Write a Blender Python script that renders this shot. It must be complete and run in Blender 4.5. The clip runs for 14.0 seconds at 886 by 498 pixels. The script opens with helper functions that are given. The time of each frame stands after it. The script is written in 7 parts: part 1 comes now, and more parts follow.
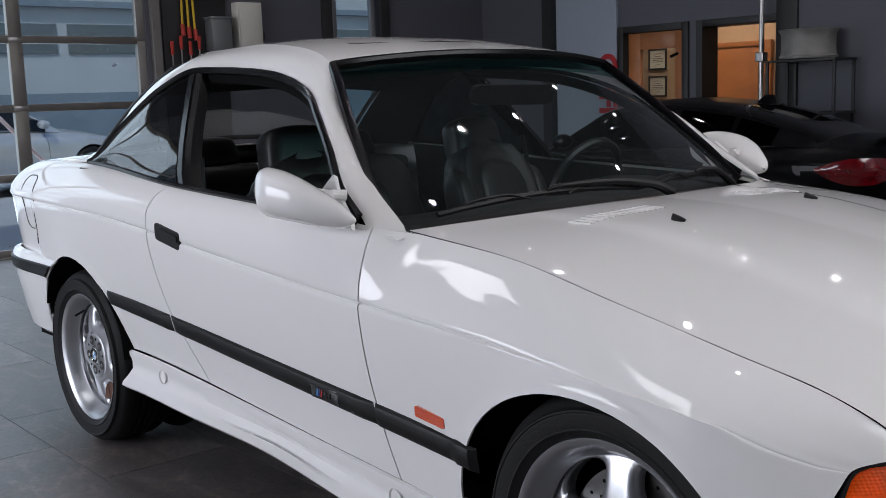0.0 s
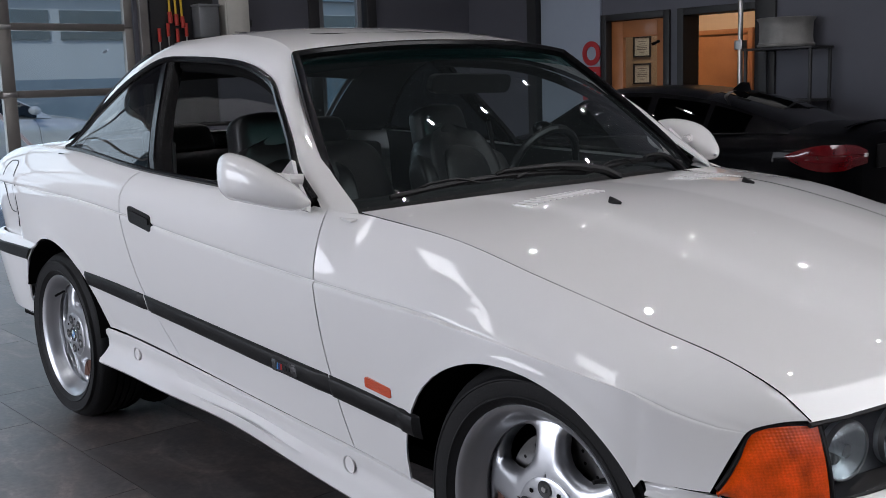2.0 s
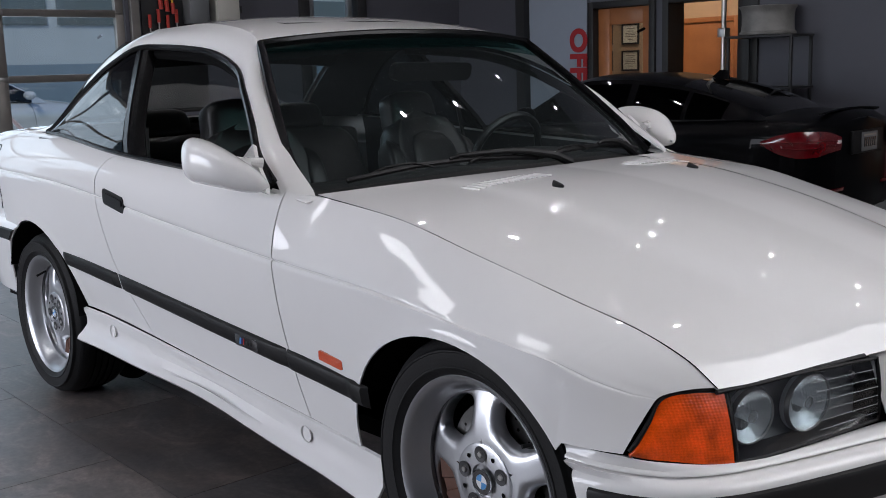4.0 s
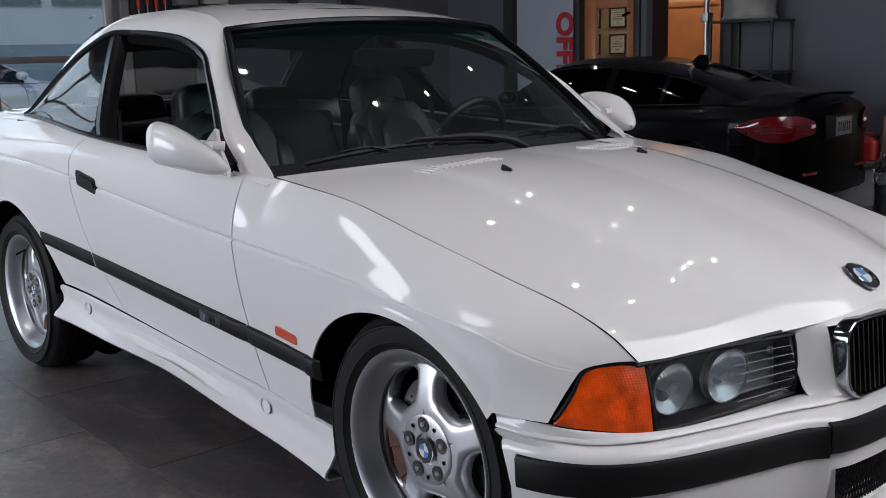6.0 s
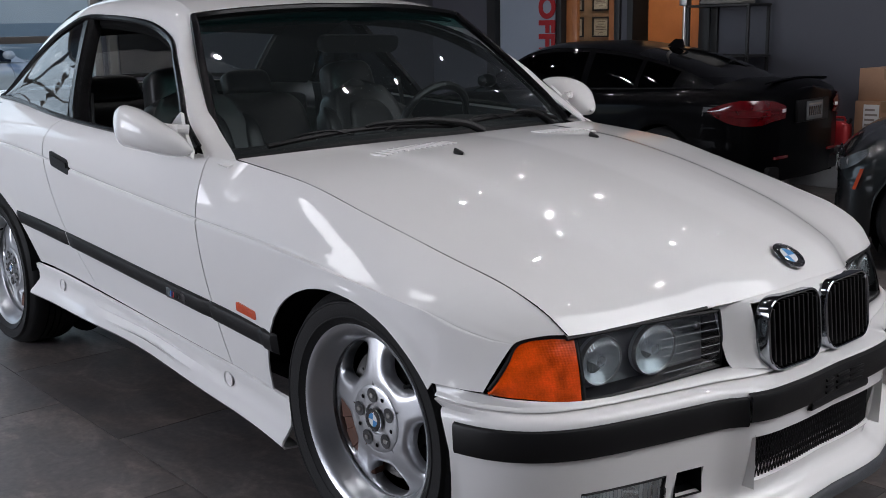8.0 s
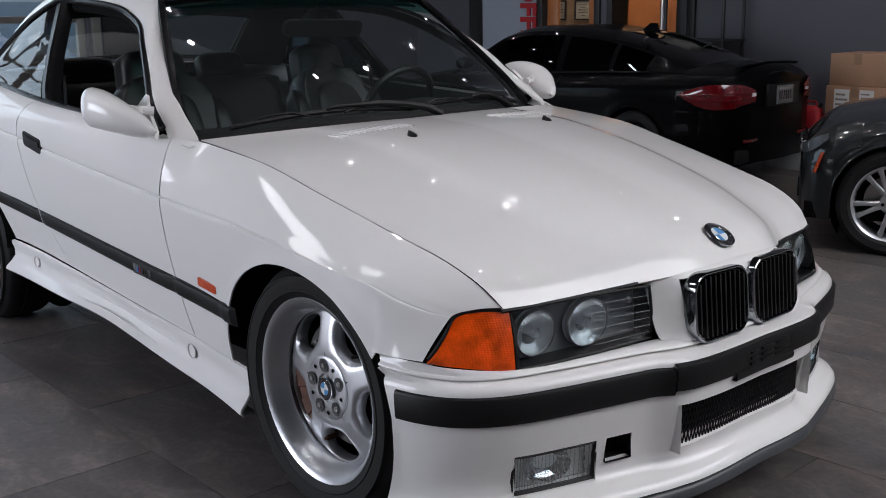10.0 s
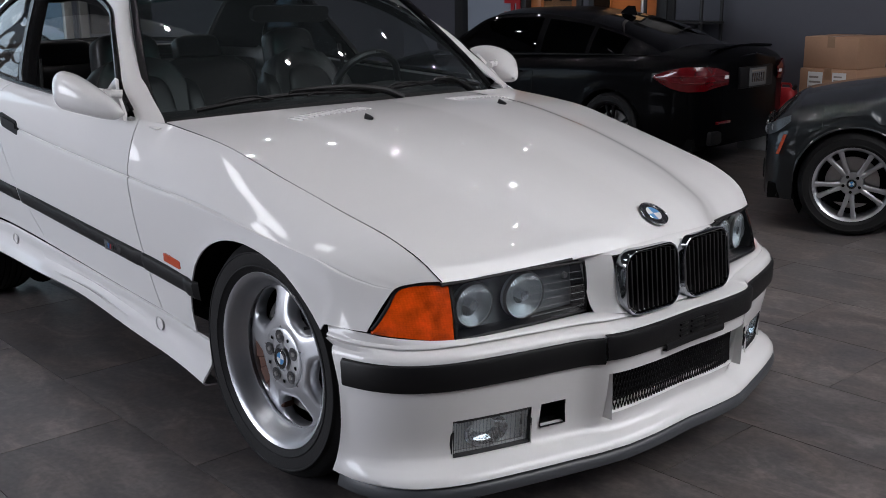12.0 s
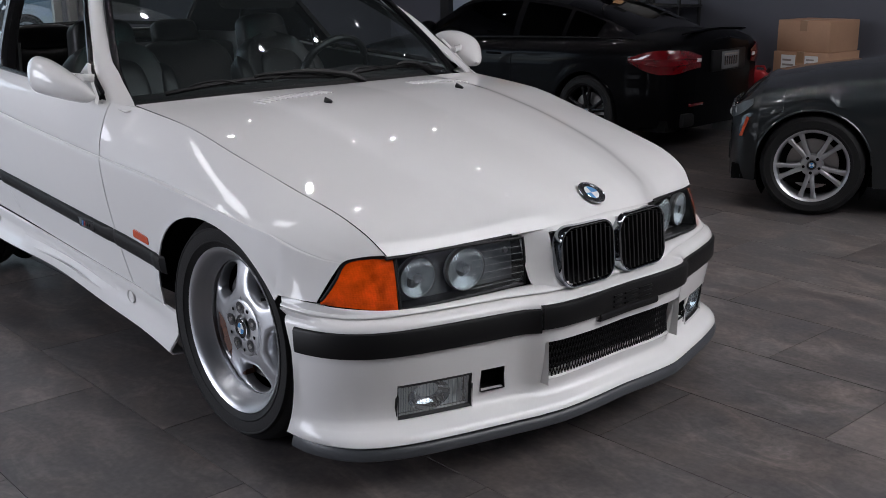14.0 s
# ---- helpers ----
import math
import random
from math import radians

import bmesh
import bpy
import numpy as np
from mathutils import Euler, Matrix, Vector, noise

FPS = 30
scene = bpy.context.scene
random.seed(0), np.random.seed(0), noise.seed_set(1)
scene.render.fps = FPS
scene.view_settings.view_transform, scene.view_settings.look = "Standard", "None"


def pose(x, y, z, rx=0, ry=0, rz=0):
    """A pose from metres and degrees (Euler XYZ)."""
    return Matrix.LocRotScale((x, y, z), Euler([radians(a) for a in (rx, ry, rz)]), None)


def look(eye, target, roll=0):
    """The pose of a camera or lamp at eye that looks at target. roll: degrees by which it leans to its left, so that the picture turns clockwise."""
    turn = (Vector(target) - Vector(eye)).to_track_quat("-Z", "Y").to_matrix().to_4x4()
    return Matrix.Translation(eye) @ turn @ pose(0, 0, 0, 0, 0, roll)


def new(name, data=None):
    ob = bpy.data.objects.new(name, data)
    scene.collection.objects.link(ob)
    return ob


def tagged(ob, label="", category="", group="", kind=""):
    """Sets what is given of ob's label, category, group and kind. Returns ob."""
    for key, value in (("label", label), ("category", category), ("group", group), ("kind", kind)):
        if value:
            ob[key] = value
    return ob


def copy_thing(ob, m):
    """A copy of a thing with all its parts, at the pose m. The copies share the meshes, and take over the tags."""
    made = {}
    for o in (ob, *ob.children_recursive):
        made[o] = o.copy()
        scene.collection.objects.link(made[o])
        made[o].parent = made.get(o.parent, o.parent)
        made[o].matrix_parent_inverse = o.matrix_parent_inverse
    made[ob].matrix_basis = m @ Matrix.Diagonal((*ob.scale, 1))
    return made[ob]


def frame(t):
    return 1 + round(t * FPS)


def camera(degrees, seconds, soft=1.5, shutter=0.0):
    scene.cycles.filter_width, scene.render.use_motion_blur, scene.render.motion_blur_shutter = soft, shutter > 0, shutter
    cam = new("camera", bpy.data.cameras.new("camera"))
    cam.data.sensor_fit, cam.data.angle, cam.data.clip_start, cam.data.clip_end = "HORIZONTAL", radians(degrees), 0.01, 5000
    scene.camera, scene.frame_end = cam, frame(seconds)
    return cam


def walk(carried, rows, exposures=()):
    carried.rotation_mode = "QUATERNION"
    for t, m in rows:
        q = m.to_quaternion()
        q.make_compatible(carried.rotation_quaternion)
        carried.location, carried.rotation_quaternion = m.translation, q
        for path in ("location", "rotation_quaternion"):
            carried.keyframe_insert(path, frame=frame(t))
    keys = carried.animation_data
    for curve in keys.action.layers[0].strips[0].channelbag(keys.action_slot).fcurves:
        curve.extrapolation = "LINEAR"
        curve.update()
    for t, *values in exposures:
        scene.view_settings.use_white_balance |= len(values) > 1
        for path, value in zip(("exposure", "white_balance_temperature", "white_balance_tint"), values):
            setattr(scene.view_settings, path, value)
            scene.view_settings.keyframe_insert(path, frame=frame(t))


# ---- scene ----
cam = camera(46.05, 14.0, 0.9)
PATH = [
    (0, look((1.2008, -2.2503, 1.2174), (-0.3011, -0.9620, 0.9269), -1.922)),
    (0.5, look((1.2446, -2.2528, 1.2186), (-0.2556, -0.9639, 0.9216), -1.904)),
    (1, look((1.2896, -2.2552, 1.2198), (-0.2088, -0.9657, 0.9162), -1.876)),
    (1.5, look((1.3366, -2.2576, 1.2206), (-0.1600, -0.9675, 0.9106), -1.862)),
    (2, look((1.3850, -2.2596, 1.2211), (-0.1100, -0.9692, 0.9049), -1.848)),
    (2.5, look((1.4330, -2.2606, 1.2213), (-0.0609, -0.9706, 0.8986), -1.812)),
    (3, look((1.4799, -2.2608, 1.2215), (-0.0131, -0.9712, 0.8931), -1.782)),
    (5.5, look((1.6954, -2.2399, 1.2356), (0.2065, -0.9564, 0.8670), -1.485)),
    (6, look((1.7362, -2.2386, 1.2397), (0.2504, -0.9540, 0.8624), -1.422)),
    (6.5, look((1.7767, -2.2379, 1.2441), (0.2940, -0.9524, 0.8579), -1.351)),
    (7, look((1.8174, -2.2380, 1.2489), (0.3383, -0.9513, 0.8533), -1.264)),
    (7.5, look((1.8584, -2.2387, 1.2538), (0.3830, -0.9505, 0.8491), -1.177)),
    (8, look((1.8999, -2.2398, 1.2588), (0.4285, -0.9498, 0.8452), -1.119)),
    (10.5, look((2.1154, -2.2432, 1.2807), (0.6634, -0.9462, 0.8230), -0.701)),
    (11, look((2.1637, -2.2442, 1.2878), (0.7146, -0.9474, 0.8205), -0.660)),
    (11.5, look((2.2133, -2.2455, 1.2953), (0.7667, -0.9495, 0.8181), -0.620)),
    (12, look((2.2646, -2.2477, 1.3028), (0.8207, -0.9523, 0.8159), -0.579)),
    (12.5, look((2.3176, -2.2509, 1.3105), (0.8762, -0.9561, 0.8143), -0.548)),
    (13, look((2.3720, -2.2551, 1.3182), (0.9333, -0.9609, 0.8131), -0.531)),
    (13.5, look((2.4275, -2.2600, 1.3261), (0.9916, -0.9662, 0.8122), -0.506)),
    (14, look((2.4837, -2.2652, 1.3339), (1.0504, -0.9721, 0.8109), -0.467)),
]
walk(cam, PATH, [(0.0, 0.12, 6380, 10), (14.0, 0.06, 6380, 10)])

# ---- world, sun, large lights, exposure ----
scene.view_settings.exposure = 0.0
world = bpy.data.worlds.new("daylight")
scene.world = world
world.use_nodes = True
wn = world.node_tree.nodes
sky = wn.new("ShaderNodeTexSky")
sky.sky_type, sky.sun_disc = "NISHITA", False
sky.sun_elevation, sky.sun_rotation = radians(50), radians(135)
wn["Background"].inputs["Strength"].default_value = 0.15
world.node_tree.links.new(sky.outputs["Color"], wn["Background"].inputs["Color"])


def area(name, place, target, w, h, watts, colour):
    lamp = bpy.data.lights.new(name, "AREA")
    lamp.shape, lamp.size, lamp.size_y, lamp.energy, lamp.color = "RECTANGLE", w, h, watts, colour
    ob = new(name, lamp)
    ob.matrix_world = look(place, target)
    return ob


sun = bpy.data.lights.new("sun", "SUN")
sun.energy, sun.angle, sun.color = 2.0, radians(0.5), (1.0, 0.96, 0.90)
sun_ob = new("sun", sun)
sun_ob.matrix_world = look((30, -30, 50), (0, 0, 0))


# daylight in the garage door, and an unseen fill light added for the near flank
area("daylight_in_garage_door", (-7.9, -0.6, 1.7), (0, -0.6, 0.9), 4.6, 3.0, 65, (0.80, 0.90, 1.05))
area("daylight_in_front_door", (-3.5, -6.3, 1.9), (-1.6, 0, 0.8), 4.6, 2.6, 225, (0.94, 0.94, 1.03))


# ---- materials ----
def mat(name, colour, rough=0.5, metal=0.0, coat=0.0, bump=0.0, bump_scale=80.0, vary=0.0, vary_scale=3.0, spec=0.5, emit=None, power=0.0, coat_rough=0.03):
    m = bpy.data.materials.new(name)
    m.use_nodes = True
    nt = m.node_tree
    b = nt.nodes["Principled BSDF"]
    b.inputs["Base Color"].default_value = (*colour, 1)
    b.inputs["Roughness"].default_value = rough
    b.inputs["Metallic"].default_value = metal
    b.inputs["Coat Weight"].default_value = coat
    b.inputs["Coat Roughness"].default_value = coat_rough
    b.inputs["Specular IOR Level"].default_value = spec
    if emit:
        b.inputs["Emission Color"].default_value = (*emit, 1)
        b.inputs["Emission Strength"].default_value = power
    tc = nt.nodes.new("ShaderNodeTexCoord")
    if vary:
        n1 = nt.nodes.new("ShaderNodeTexNoise")
        n1.inputs["Scale"].default_value, n1.inputs["Detail"].default_value = vary_scale, 8
        n2 = nt.nodes.new("ShaderNodeTexNoise")
        n2.inputs["Scale"].default_value, n2.inputs["Detail"].default_value = vary_scale * 14, 4
        mixn = nt.nodes.new("ShaderNodeMath")
        mixn.operation = "MULTIPLY_ADD"
        mixn.inputs[1].default_value = 0.35
        nt.links.new(tc.outputs["Object"], n1.inputs["Vector"])
        nt.links.new(tc.outputs["Object"], n2.inputs["Vector"])
        nt.links.new(n2.outputs["Fac"], mixn.inputs[0])
        nt.links.new(n1.outputs["Fac"], mixn.inputs[2])
        ramp = nt.nodes.new("ShaderNodeMapRange")
        ramp.inputs["From Min"].default_value, ramp.inputs["From Max"].default_value = 0.4, 0.95
        ramp.inputs["To Min"].default_value, ramp.inputs["To Max"].default_value = 1 - vary, 1 + vary
        nt.links.new(mixn.outputs[0], ramp.inputs["Value"])
        mul = nt.nodes.new("ShaderNodeMix")
        mul.data_type, mul.blend_type = "RGBA", "MULTIPLY"
        mul.inputs["Factor"].default_value = 1
        mul.inputs["A"].default_value = (*colour, 1)
        nt.links.new(ramp.outputs["Result"], mul.inputs["B"])
        nt.links.new(mul.outputs["Result"], b.inputs["Base Color"])
        rr = nt.nodes.new("ShaderNodeMapRange")
        rr.inputs["To Min"].default_value, rr.inputs["To Max"].default_value = max(rough - 0.08, 0), min(rough + 0.1, 1)
        nt.links.new(n1.outputs["Fac"], rr.inputs["Value"])
        nt.links.new(rr.outputs["Result"], b.inputs["Roughness"])
    if bump:
        nb = nt.nodes.new("ShaderNodeTexNoise")
        nb.inputs["Scale"].default_value, nb.inputs["Detail"].default_value = bump_scale, 6
        bp = nt.nodes.new("ShaderNodeBump")
        bp.inputs["Strength"].default_value, bp.inputs["Distance"].default_value = bump, 0.01
        nt.links.new(tc.outputs["Object"], nb.inputs["Vector"])
        nt.links.new(nb.outputs["Fac"], bp.inputs["Height"])
        nt.links.new(bp.outputs["Normal"], b.inputs["Normal"])
    return m


def pane_mat(name, tint, gloss_ior=1.5, rough=0.0, veil=0.0):
    m = bpy.data.materials.new(name)
    m.use_nodes = True
    nt = m.node_tree
    nt.nodes.remove(nt.nodes["Principled BSDF"])
    tr, gl, lw, pw, fr, mx = (nt.nodes.new("ShaderNode" + k) for k in ("BsdfTransparent", "BsdfGlossy", "LayerWeight", "Math", "Math", "MixShader"))
    tr.inputs["Color"].default_value = (*tint, 1)
    gl.inputs["Roughness"].default_value = rough
    gl.inputs["Color"].default_value = (1, 1, 1, 1)
    # gloss grows towards grazing angles, alike on both sides of the sheet
    f0 = ((gloss_ior - 1) / (gloss_ior + 1)) ** 2
    lw.inputs["Blend"].default_value = 0.5
    pw.operation, fr.operation = "POWER", "MULTIPLY_ADD"
    pw.inputs[1].default_value = 5
    fr.inputs[1].default_value, fr.inputs[2].default_value = 1 - 2 * f0, 2 * f0
    nt.links.new(lw.outputs["Facing"], pw.inputs[0])
    nt.links.new(pw.outputs[0], fr.inputs[0])
    nt.links.new(fr.outputs[0], mx.inputs[0])
    nt.links.new(tr.outputs[0], mx.inputs[1])
    nt.links.new(gl.outputs[0], mx.inputs[2])
    last = mx
    if veil:
        # a pale diffuse layer paints in the veil of reflected light
        film, last = nt.nodes.new("ShaderNodeBsdfDiffuse"), nt.nodes.new("ShaderNodeMixShader")
        film.inputs["Color"].default_value = (0.66, 0.80, 0.82, 1)
        last.inputs[0].default_value = veil
        nt.links.new(mx.outputs[0], last.inputs[1])
        nt.links.new(film.outputs[0], last.inputs[2])
    nt.links.new(last.outputs[0], nt.nodes["Material Output"].inputs["Surface"])
    return m


def floor_mat():
    m = mat("vinyl_tile", (0.095, 0.092, 0.09), 0.42)
    nt = m.node_tree
    b = nt.nodes["Principled BSDF"]
    tc, oi = nt.nodes.new("ShaderNodeTexCoord"), nt.nodes.new("ShaderNodeObjectInfo")
    geo = nt.nodes.new("ShaderNodeNewGeometry")
    add = nt.nodes.new("ShaderNodeVectorMath")
    add.operation = "MULTIPLY_ADD"
    add.inputs[1].default_value = (37, 53, 71)
    comb = nt.nodes.new("ShaderNodeCombineXYZ")
    sm = nt.nodes.new("ShaderNodeMath")
    nt.links.new(oi.outputs["Random"], sm.inputs[0])
    nt.links.new(geo.outputs["Random Per Island"], sm.inputs[1])
    for k in range(3):
        nt.links.new(sm.outputs[0], comb.inputs[k])
    nt.links.new(comb.outputs[0], add.inputs[0])
    nt.links.new(tc.outputs["Object"], add.inputs[2])
    cloud = nt.nodes.new("ShaderNodeTexNoise")
    cloud.inputs["Scale"].default_value, cloud.inputs["Detail"].default_value, cloud.inputs["Roughness"].default_value = 4.5, 10, 0.70
    cloud.inputs["Distortion"].default_value = 0.9
    streak = nt.nodes.new("ShaderNodeMapping")
    streak.inputs["Scale"].default_value = (0.8, 1.5, 1.0)
    streak.inputs["Rotation"].default_value = (0, 0, 0.25)
    nt.links.new(add.outputs[0], streak.inputs["Vector"])
    grain = nt.nodes.new("ShaderNodeTexNoise")
    grain.inputs["Scale"].default_value, grain.inputs["Detail"].default_value = 55, 6
    nt.links.new(streak.outputs[0], cloud.inputs["Vector"])
    nt.links.new(add.outputs[0], grain.inputs["Vector"])
    ramp = nt.nodes.new("ShaderNodeValToRGB")
    e = ramp.color_ramp.elements
    e[0].position, e[0].color = 0.30, (0.058, 0.055, 0.058, 1)
    e[1].position, e[1].color = 0.72, (0.205, 0.182, 0.170, 1)
    mid = ramp.color_ramp.elements.new(0.5)
    mid.color = (0.102, 0.093, 0.090, 1)
    nt.links.new(cloud.outputs["Fac"], ramp.inputs[0])
    mul = nt.nodes.new("ShaderNodeMix")
    mul.data_type, mul.blend_type = "RGBA", "MULTIPLY"
    mul.inputs["Factor"].default_value = 1
    mr = nt.nodes.new("ShaderNodeMapRange")
    mr.inputs["To Min"].default_value, mr.inputs["To Max"].default_value = 0.5, 1.5
    nt.links.new(grain.outputs["Fac"], mr.inputs["Value"])
    nt.links.new(ramp.outputs[0], mul.inputs["A"])
    nt.links.new(mr.outputs[0], mul.inputs["B"])
    mul2 = nt.nodes.new("ShaderNodeMix")
    mul2.data_type, mul2.blend_type = "RGBA", "MULTIPLY"
    mul2.inputs["Factor"].default_value = 1
    mr2 = nt.nodes.new("ShaderNodeMapRange")
    mr2.inputs["To Min"].default_value, mr2.inputs["To Max"].default_value = 0.8, 1.2
    fr = nt.nodes.new("ShaderNodeMath")
    fr.operation = "FRACT"
    nt.links.new(sm.outputs[0], fr.inputs[0])
    nt.links.new(fr.outputs[0], mr2.inputs["Value"])
    # warm and cool patches
    hue = nt.nodes.new("ShaderNodeTexNoise")
    hue.inputs["Scale"].default_value, hue.inputs["Detail"].default_value = 2.6, 5
    hue.inputs["Distortion"].default_value = 1.2
    nt.links.new(add.outputs[0], hue.inputs["Vector"])
    tint = nt.nodes.new("ShaderNodeValToRGB")
    te = tint.color_ramp.elements
    te[0].position, te[0].color = 0.38, (0.93, 0.935, 0.955, 1)
    te[1].position, te[1].color = 0.62, (1.06, 0.99, 0.955, 1)
    nt.links.new(hue.outputs["Fac"], tint.inputs[0])
    mulh = nt.nodes.new("ShaderNodeMix")
    mulh.data_type, mulh.blend_type = "RGBA", "MULTIPLY"
    mulh.inputs["Factor"].default_value = 1
    nt.links.new(mul.outputs["Result"], mulh.inputs["A"])
    nt.links.new(tint.outputs[0], mulh.inputs["B"])
    nt.links.new(mulh.outputs["Result"], mul2.inputs["A"])
    nt.links.new(mr2.outputs[0], mul2.inputs["B"])
    nt.links.new(mul2.outputs["Result"], b.inputs["Base Color"])
    rr = nt.nodes.new("ShaderNodeMapRange")
    rr.inputs["To Min"].default_value, rr.inputs["To Max"].default_value = 0.32, 0.52
    nt.links.new(cloud.outputs["Fac"], rr.inputs["Value"])
    nt.links.new(rr.outputs[0], b.inputs["Roughness"])
    bp = nt.nodes.new("ShaderNodeBump")
    bp.inputs["Strength"].default_value, bp.inputs["Distance"].default_value = 0.12, 0.003
    nt.links.new(grain.outputs["Fac"], bp.inputs["Height"])
    nt.links.new(bp.outputs["Normal"], b.inputs["Normal"])
    return m


def ribbed_lens():
    """Clear moulded glass with fine ribs."""
    m = bpy.data.materials.new("ribbed_lens_glass")
    m.use_nodes = True
    nt = m.node_tree
    nt.nodes.remove(nt.nodes["Principled BSDF"])
    tc, wv, bp, tr, gl, df, mx, mx2 = (nt.nodes.new("ShaderNode" + k) for k in ("TexCoord", "TexWave", "Bump", "BsdfTransparent", "BsdfGlossy", "BsdfDiffuse", "MixShader", "MixShader"))
    wv.inputs["Scale"].default_value, wv.bands_direction = 55, "X"
    bp.inputs["Strength"].default_value, bp.inputs["Distance"].default_value = 0.6, 0.004
    tr.inputs["Color"].default_value = (0.80, 0.84, 0.85, 1)
    df.inputs["Color"].default_value = (0.35, 0.37, 0.38, 1)
    gl.inputs["Roughness"].default_value = 0.08
    mx.inputs[0].default_value = 0.3
    nt.links.new(tc.outputs["Object"], wv.inputs["Vector"])
    nt.links.new(wv.outputs["Fac"], bp.inputs["Height"])
    for n in (gl, df):
        nt.links.new(bp.outputs["Normal"], n.inputs["Normal"])
    nt.links.new(gl.outputs[0], mx.inputs[1])
    nt.links.new(df.outputs[0], mx.inputs[2])
    nt.links.new(tr.outputs[0], mx2.inputs[1])
    nt.links.new(mx.outputs[0], mx2.inputs[2])
    mx2.inputs[0].default_value = 0.32
    nt.links.new(mx2.outputs[0], nt.nodes["Material Output"].inputs["Surface"])
    return m


def amber_lens():
    m = mat("amber_lens", (0.74, 0.078, 0.004), 0.18, coat=1.0, vary=0.5, vary_scale=24)
    nt = m.node_tree
    b = nt.nodes["Principled BSDF"]
    tc = nt.nodes.new("ShaderNodeTexCoord")
    w1, w2, ad, bp = (nt.nodes.new("ShaderNode" + k) for k in ("TexWave", "TexWave", "Math", "Bump"))
    w1.bands_direction, w2.bands_direction = "Z", "Y"
    w1.inputs["Scale"].default_value, w2.inputs["Scale"].default_value = 62, 52
    bp.inputs["Strength"].default_value, bp.inputs["Distance"].default_value = 0.12, 0.002
    for w in (w1, w2):
        nt.links.new(tc.outputs["Object"], w.inputs["Vector"])
    nt.links.new(w1.outputs["Fac"], ad.inputs[0])
    nt.links.new(w2.outputs["Fac"], ad.inputs[1])
    nt.links.new(ad.outputs[0], bp.inputs["Height"])
    nt.links.new(bp.outputs["Normal"], b.inputs["Normal"])
    b.inputs["Transmission Weight"].default_value = 0.0
    return m


WHITE = mat("white_car_paint", (0.78, 0.77, 0.76), 0.45, coat=1.0, vary=0.015, vary_scale=1.5, coat_rough=0.008, spec=0.2)
BLACKPAINT = mat("black_car_paint", (0.0012, 0.0012, 0.0016), 0.3, coat=0.14, coat_rough=0.006, spec=0.04)
SILVER = mat("silver_car_paint", (0.45, 0.47, 0.5), 0.35, metal=0.5, coat=1.0, vary=0.04)
GREYPAINT = mat("grey_metallic_paint", (0.022, 0.028, 0.031), 0.36, metal=0.7, coat=1.0, bump=0.03, bump_scale=900)
RUBBER = mat("tyre_rubber", (0.008, 0.008, 0.0085), 0.6, spec=0.3, bump=0.12, bump_scale=160, vary=0.2, vary_scale=9)
TRIM = mat("black_trim_plastic", (0.006, 0.006, 0.0065), 0.46, spec=0.28, bump=0.06, bump_scale=500, vary=0.15)
GLOSSTRIM = mat("gloss_black_trim", (0.004, 0.004, 0.0045), 0.22, spec=0.25, vary=0.1)
SATIN = mat("dark_grey_lip_plastic", (0.052, 0.056, 0.062), 0.36, bump=0.05, bump_scale=400, vary=0.12)
DARK = mat("underbody_black", (0.003, 0.003, 0.003), 0.9, spec=0.1, vary=0.2)
# kidney chrome; the dark surroundings it mirrors are put into its colour
CHROMEDIM = mat("chrome_dark_reflection", (0.34, 0.36, 0.38), 0.08, metal=1.0)
CHROME = mat("chrome", (0.75, 0.76, 0.78), 0.06, metal=1.0)
ALLOY = mat("silver_alloy", (0.50, 0.51, 0.53), 0.36, metal=0.85, coat=0.5, vary=0.05, vary_scale=12)
ALLOYG = mat("bright_alloy", (0.55, 0.56, 0.58), 0.32, metal=0.9, coat=0.4, vary=0.04, vary_scale=12)
# worn disc metal, its colour darkened for the shade inside the wheel
DISC = mat("worn_disc_in_shade", (0.13, 0.127, 0.125), 0.35, metal=1.0, vary=0.15, vary_scale=20)
BOLTHOLE = mat("shaded_bolt_recess", (0.06, 0.06, 0.062), 0.45, metal=0.6, vary=0.1)
STEEL = mat("brushed_steel", (0.42, 0.41, 0.40), 0.32, metal=1.0, vary=0.12, vary_scale=20)
RUST = mat("rusty_brake_bracket", (0.09, 0.035, 0.02), 0.6, vary=0.4, vary_scale=30)
LEATHER = mat("black_leather", (0.008, 0.0084, 0.009), 0.40, spec=0.4, bump=0.08, bump_scale=140, vary=0.25, vary_scale=6)
CARPET = mat("dark_carpet", (0.012, 0.012, 0.013), 0.95, bump=0.4, bump_scale=300, vary=0.2)
DASH = mat("dashboard_plastic", (0.009, 0.0095, 0.010), 0.55, spec=0.3, bump=0.15, bump_scale=260, vary=0.15)
AMBER = amber_lens()
AMBERM = mat("amber_marker", (0.60, 0.065, 0.010), 0.2, coat=1.0, bump=0.4, bump_scale=160)
RED = mat("red_tail_lens", (0.10, 0.0015, 0.004), 0.12, coat=1.0, vary=0.3, vary_scale=14)
BLUE = mat("emblem_blue", (0.06, 0.25, 0.55), 0.3, coat=1.0)
EWHITE = mat("emblem_white", (0.75, 0.76, 0.77), 0.3, coat=1.0)
EBLACK = mat("emblem_black", (0.01, 0.01, 0.012), 0.25, coat=1.0)
EDARKBLUE = mat("emblem_dark_blue", (0.02, 0.03, 0.16), 0.3, coat=1.0)
EREDM = mat("emblem_red", (0.4, 0.01, 0.01), 0.3, coat=1.0)
GLASS = pane_mat("tinted_glass", (0.74, 0.81, 0.81), 1.48, veil=0.011)
